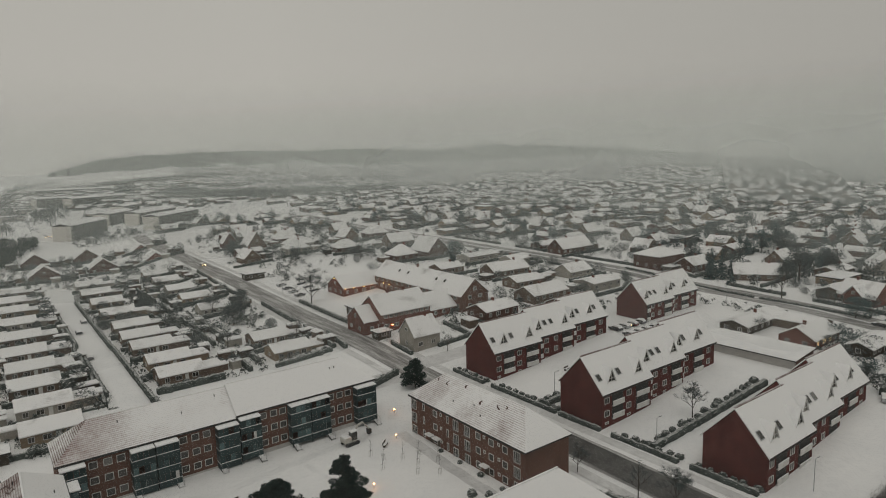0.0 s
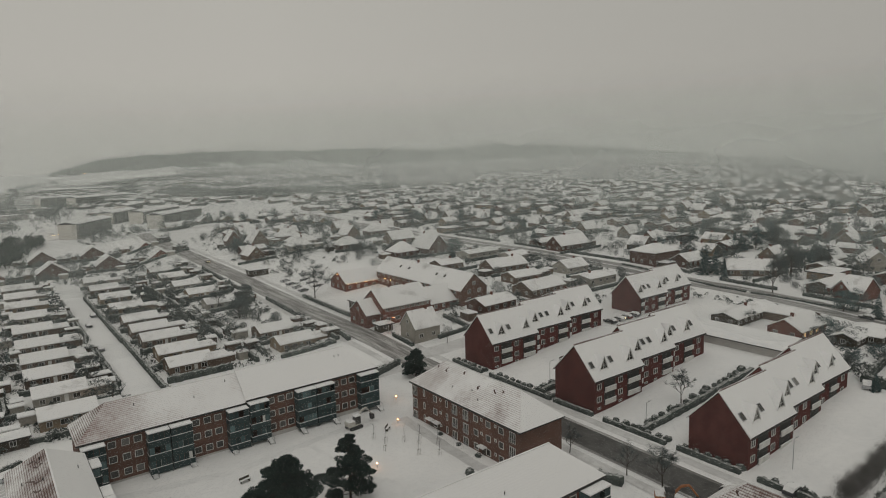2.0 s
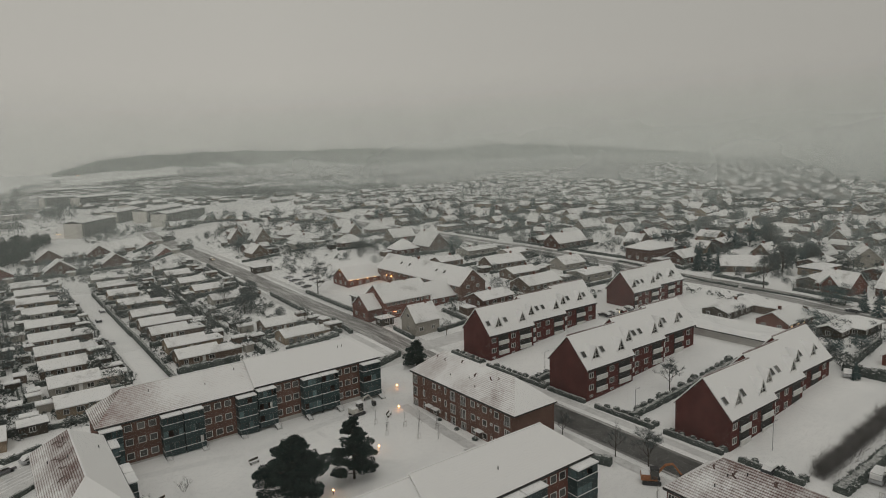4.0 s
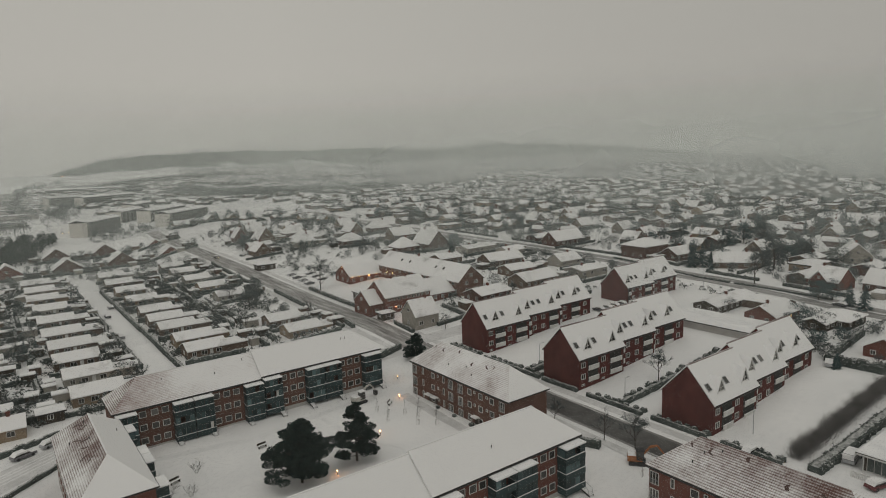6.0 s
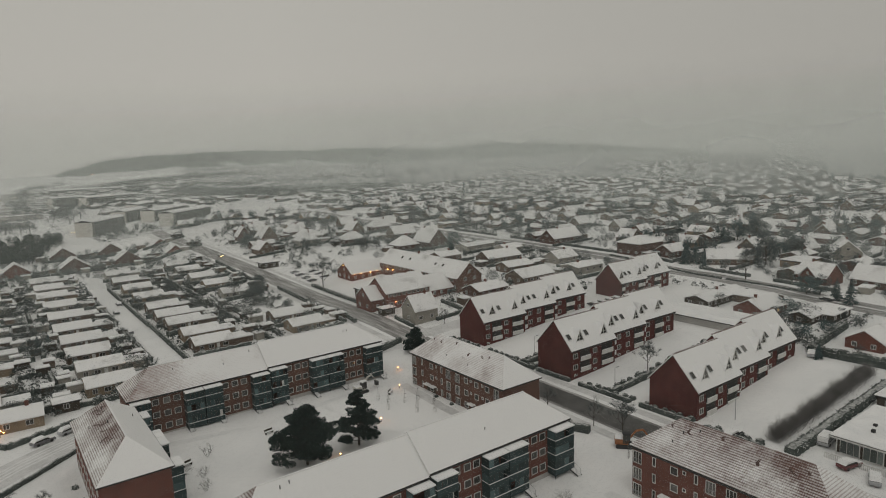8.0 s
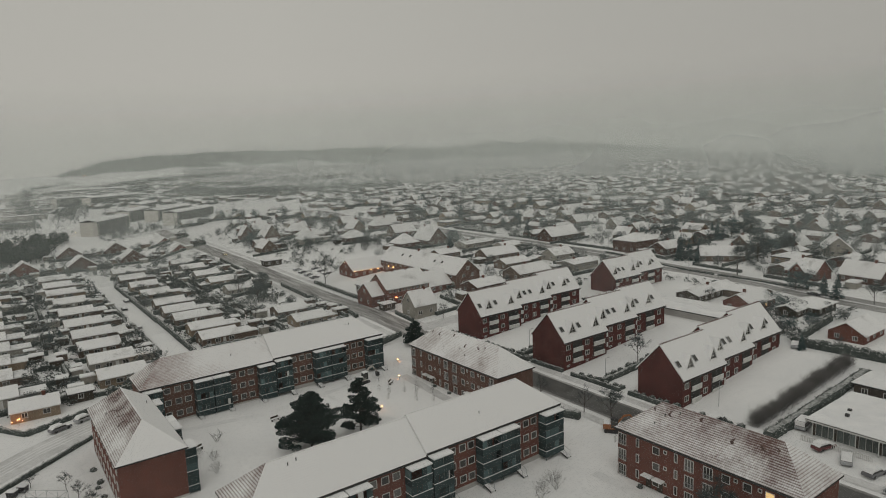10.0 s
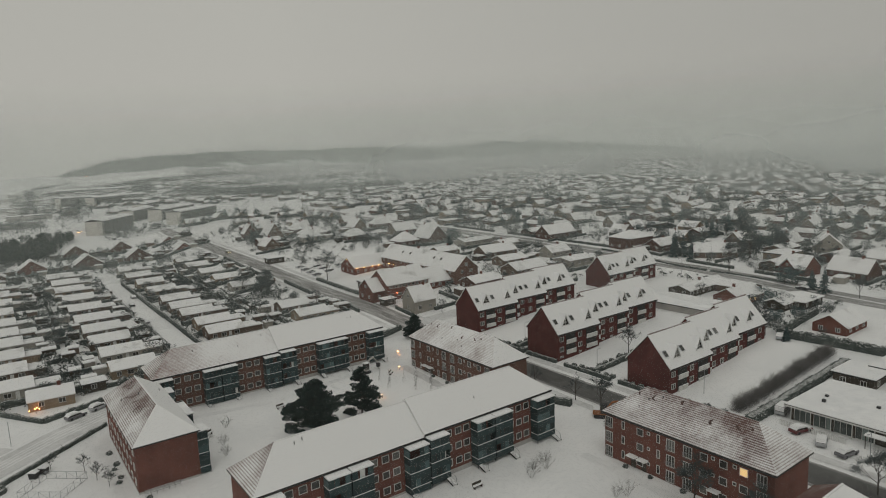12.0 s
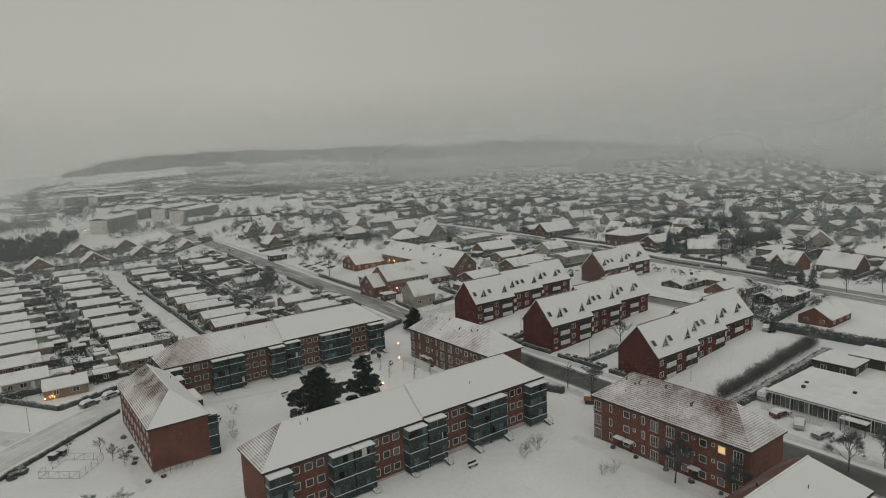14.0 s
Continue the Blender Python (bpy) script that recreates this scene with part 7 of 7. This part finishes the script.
def bollard_light(x, y):
    b = thing("bollard_light", pose(x, y, level(x, y)), "low garden bollard lamp glowing warm over the snow", "lamp", "courtyard bollards")
    part("post", Shape().tube((0, 0, -0.2), (0, 0, 0.75), 0.06, 0.06, 8), DARK, b)
    part("bulb", shared(("bollard_bulb",), lambda: bulb_shape(0.13), GLOW_WARM), None, b, at=pose(0, 0, 0.88))
    part("cap", Shape().tube((0, 0, 1.03), (0, 0, 1.1), 0.17, 0.14, 8), SNOW_CAP, b, "small cap of snow")


for x, y in ((70.6, 117.6), (63.9, 106.4), (50.5, 92.5), (36.3, 83.5)):
    bollard_light(x, y)
light_cluster(-14.5, 139.0, 0.2, 4, 1.2, "warm terrace lights in front of the bungalow", GLOW_WARM, 0.1)
light_cluster(44.5, 562, 4.5, 5, 3.0, "orange lights outside a far slab block", GLOW_WARM, 0.12)
light_cluster(14.5, 166, 0.3, 5, 0.8, "warm garden lights beside the lane", GLOW_WARM, 0.08)
light_cluster(17.6, 297.5, 0.5, 8, 1.6, "bright warm lights on a terrace", GLOW_WARM, 0.14)


def wall_lamp(x, y, z, mat=None, r=0.16):
    b = thing("wall_lamp", pose(x, y, z), "small warm lamp glowing on the brick wall", "lamp", "courtyard lamps")
    part("bulb", shared(("lamp_bulb", r, (mat or GLOW_WARM).name), lambda: bulb_shape(r), mat or GLOW_WARM), None, b)
    part("bracket", Shape().box(-0.04, 0.04, 0.05, 0.5, 0.1, 0.16), DARK, b)


for x in (113, 116.5, 121, 124.5):
    wall_lamp(x, 218.6, 6.4)
wall_lamp(111.6, 225.5, 9.8)
for y in (209, 213):
    wall_lamp(126.6, y, 7.6)


def bench(x, y, rz):
    b = thing("bench", pose(x, y, level(x, y), 0, 0, rz), "snow-covered wooden garden bench", "bench", "courtyard benches")
    for px in (-0.75, 0.75):
        part("leg", Shape().box(px - 0.05, px + 0.05, -0.25, 0.25, -0.1, 0.42), TIMBER, b)
    part("seat", Shape().box(-0.95, 0.95, -0.28, 0.28, 0.42, 0.48), TIMBER, b)
    part("backrest", Shape().box(-0.95, 0.95, 0.26, 0.32, 0.55, 0.95), TIMBER, b)
    part("snow_cap", Shape().soft_box(-0.95, 0.95, -0.27, 0.25, 0.484, 0.6, 0.06), SNOW_CAP, b)


for x, y, rz in ((13, 99.6, 20), (60.5, 105, 40), (30, 103, 10), (42, 47.5, 0), (113, 103, 0), (117, 109, 10)):
    bench(x, y, rz)


# street furniture and the ball court by the left-hand street
def ball_court():
    """A low fenced court: steel frames with crossed braces round a snowy square."""
    b = thing("ball_court", pose(-20, 95.6, 0, 0, 0, -41), "small ball court fenced with pale braced steel frames", "ball court")
    w, d = 7.8, 7.0
    corners = ((0, 0), (w, 0), (w, d), (0, d))
    for (ax, ay), (bx, by) in zip(corners, corners[1:] + corners[:1]):
        for k in range(4):
            p, q = (ax + (bx - ax) * k / 4, ay + (by - ay) * k / 4), (ax + (bx - ax) * (k + 1) / 4, ay + (by - ay) * (k + 1) / 4)
            part("post", shared(("court_post",), lambda: Shape().tube((0, 0, -0.2), (0, 0, 1.5), 0.035, 0.035, 6), STEEL), None, b, at=pose(*p, 0))
            part("brace", Shape().tube((*(p if k % 2 else q), 0.1), (*(q if k % 2 else p), 1.4), 0.025, 0.025, 5), STEEL, b)
        for z in (0.1, 1.45):
            part("rail", Shape().tube((ax, ay, z), (bx, by, z), 0.03, 0.03, 5), STEEL, b)


def handrail(x0, y0, x1, y1, label):
    b = thing("handrail", pose(0, 0, level(x0, y0)), label, "railing")
    n = 6
    for k in range(n + 1):
        x, y = x0 + (x1 - x0) * k / n, y0 + (y1 - y0) * k / n
        part("post", Shape().tube((x, y, -0.2), (x, y, 1.05), 0.03, 0.03, 6), DARK, b)
    for z in (0.5, 1.03):
        part("rail", Shape().tube((x0, y0, z), (x1, y1, z), 0.035, 0.035, 6), DARK, b)
    part("snow_cap", Shape().tube((x0, y0, 1.09), (x1, y1, 1.09), 0.03, 0.03, 6), SNOW_CAP, b)


def waste_container(x, y, rz):
    b = thing("waste_container", pose(x, y, level(x, y), 0, 0, rz), "dark waste container with a snowy lid", "container")
    part("bin", Shape().prism([(-0.6, 0.15), (0.6, 0.15), (0.75, 1.2), (-0.75, 1.2)], -0.55, 0.55), DARK, b)
    part("lid", Shape().soft_box(-0.8, 0.8, -0.6, 0.6, 1.2, 1.42, 0.1), SNOW_CAP, b, "lid under snow")
    for px in (-0.5, 0.5):
        part("wheel", Shape().tube((px, -0.5, 0.1), (px, 0.5, 0.1), 0.1, 0.1, 8), DARK, b)


handrail(-2.6, 81.8, 3.2, 81.8, "dark ramp railing at the foot of the brick gable")
waste_container(-17.2, 102.6, -40)
waste_container(-15.6, 103.6, -40)
for px, py, pr in ((-5.2, 90, 0.5), (-5.0, 96, 0.45), (-24, 99, 1.0), (-22.5, 100.4, 1.2), (-4.6, 80.9, 0.5)):
    clipped_shrub(px, py, pr, "straggling dark shrub in the snow", "block shrubs")
ball_court()
for line, wid, lab in ((((-6, 78), (-5.5, 95), (-6, 112), (2, 120)), 1.6, "narrow trodden path beside the brick block"), (((10, 112), (30, 108), (52, 111), (66, 112), (72, 120)), 2.0, "faint trodden path across the snowy courtyard"), (((66, 108), (65, 90), (64.5, 74)), 2.4, "trodden path along the block entrances"), (((64, 44), (63.5, 28), (63, 12)), 2.2, "trodden path along the lower block"), (((45, 108), (47, 92), (54, 78)), 1.0, "single line of footprints in the courtyard")):
    strip("footpath", line, wid, SNOW_WORN if "entrances" in lab else SNOW_PATH, 0.03, lab, category="path", step=1.5)
for x, y, r in ((65.8, 36, 0.5), (65.9, 31, 0.45), (66, 25, 0.5), (65.7, 20, 0.55), (65.9, 15, 0.4), (67.4, 96, 0.5), (67.3, 90, 0.5), (67.2, 84, 0.6), (67, 78, 0.5), (62, 80, 0.9), (64, 78, 0.7), (-4.6, 92, 0.5), (-4.4, 98, 0.6), (-4.7, 104, 0.6), (-2, 81, 0.45)):
    clipped_shrub(x, y, r, "small dark shrub at the foot of the block", "block shrubs")
tagged(part("hedge", hedge_shape(rnd_green, 76.5, 66.5, 79.0, 60.5, 1.5, 1.6, 0.3, 12), [HEDGE, HEDGE_SNOW]), "dark hedge beside the road and bin yard", "hedge", "terrace hedges")


FAR_LAMPS = ((206, 2186), (239, 2183), (251, 2181), (277, 2178), (283, 2177))


def road_lights(x, y, label):
    b = thing("far_street_lamp", pose(x, y, level(x, y)), label, "street lamp", "far street lamps")
    part("pole", shared(("far_pole",), lambda: Shape().tube((0, 0, -0.5), (0, 0, 9.0), 0.12, 0.08, 6), STEEL), None, b)
    part("lamp", shared(("far_lamp",), lambda: bulb_shape(0.34), GLOW_WARM), None, b, at=pose(0, 0, 9.2))


for x, y in FAR_LAMPS:
    road_lights(x, y, "tiny warm street lamp on the far road")
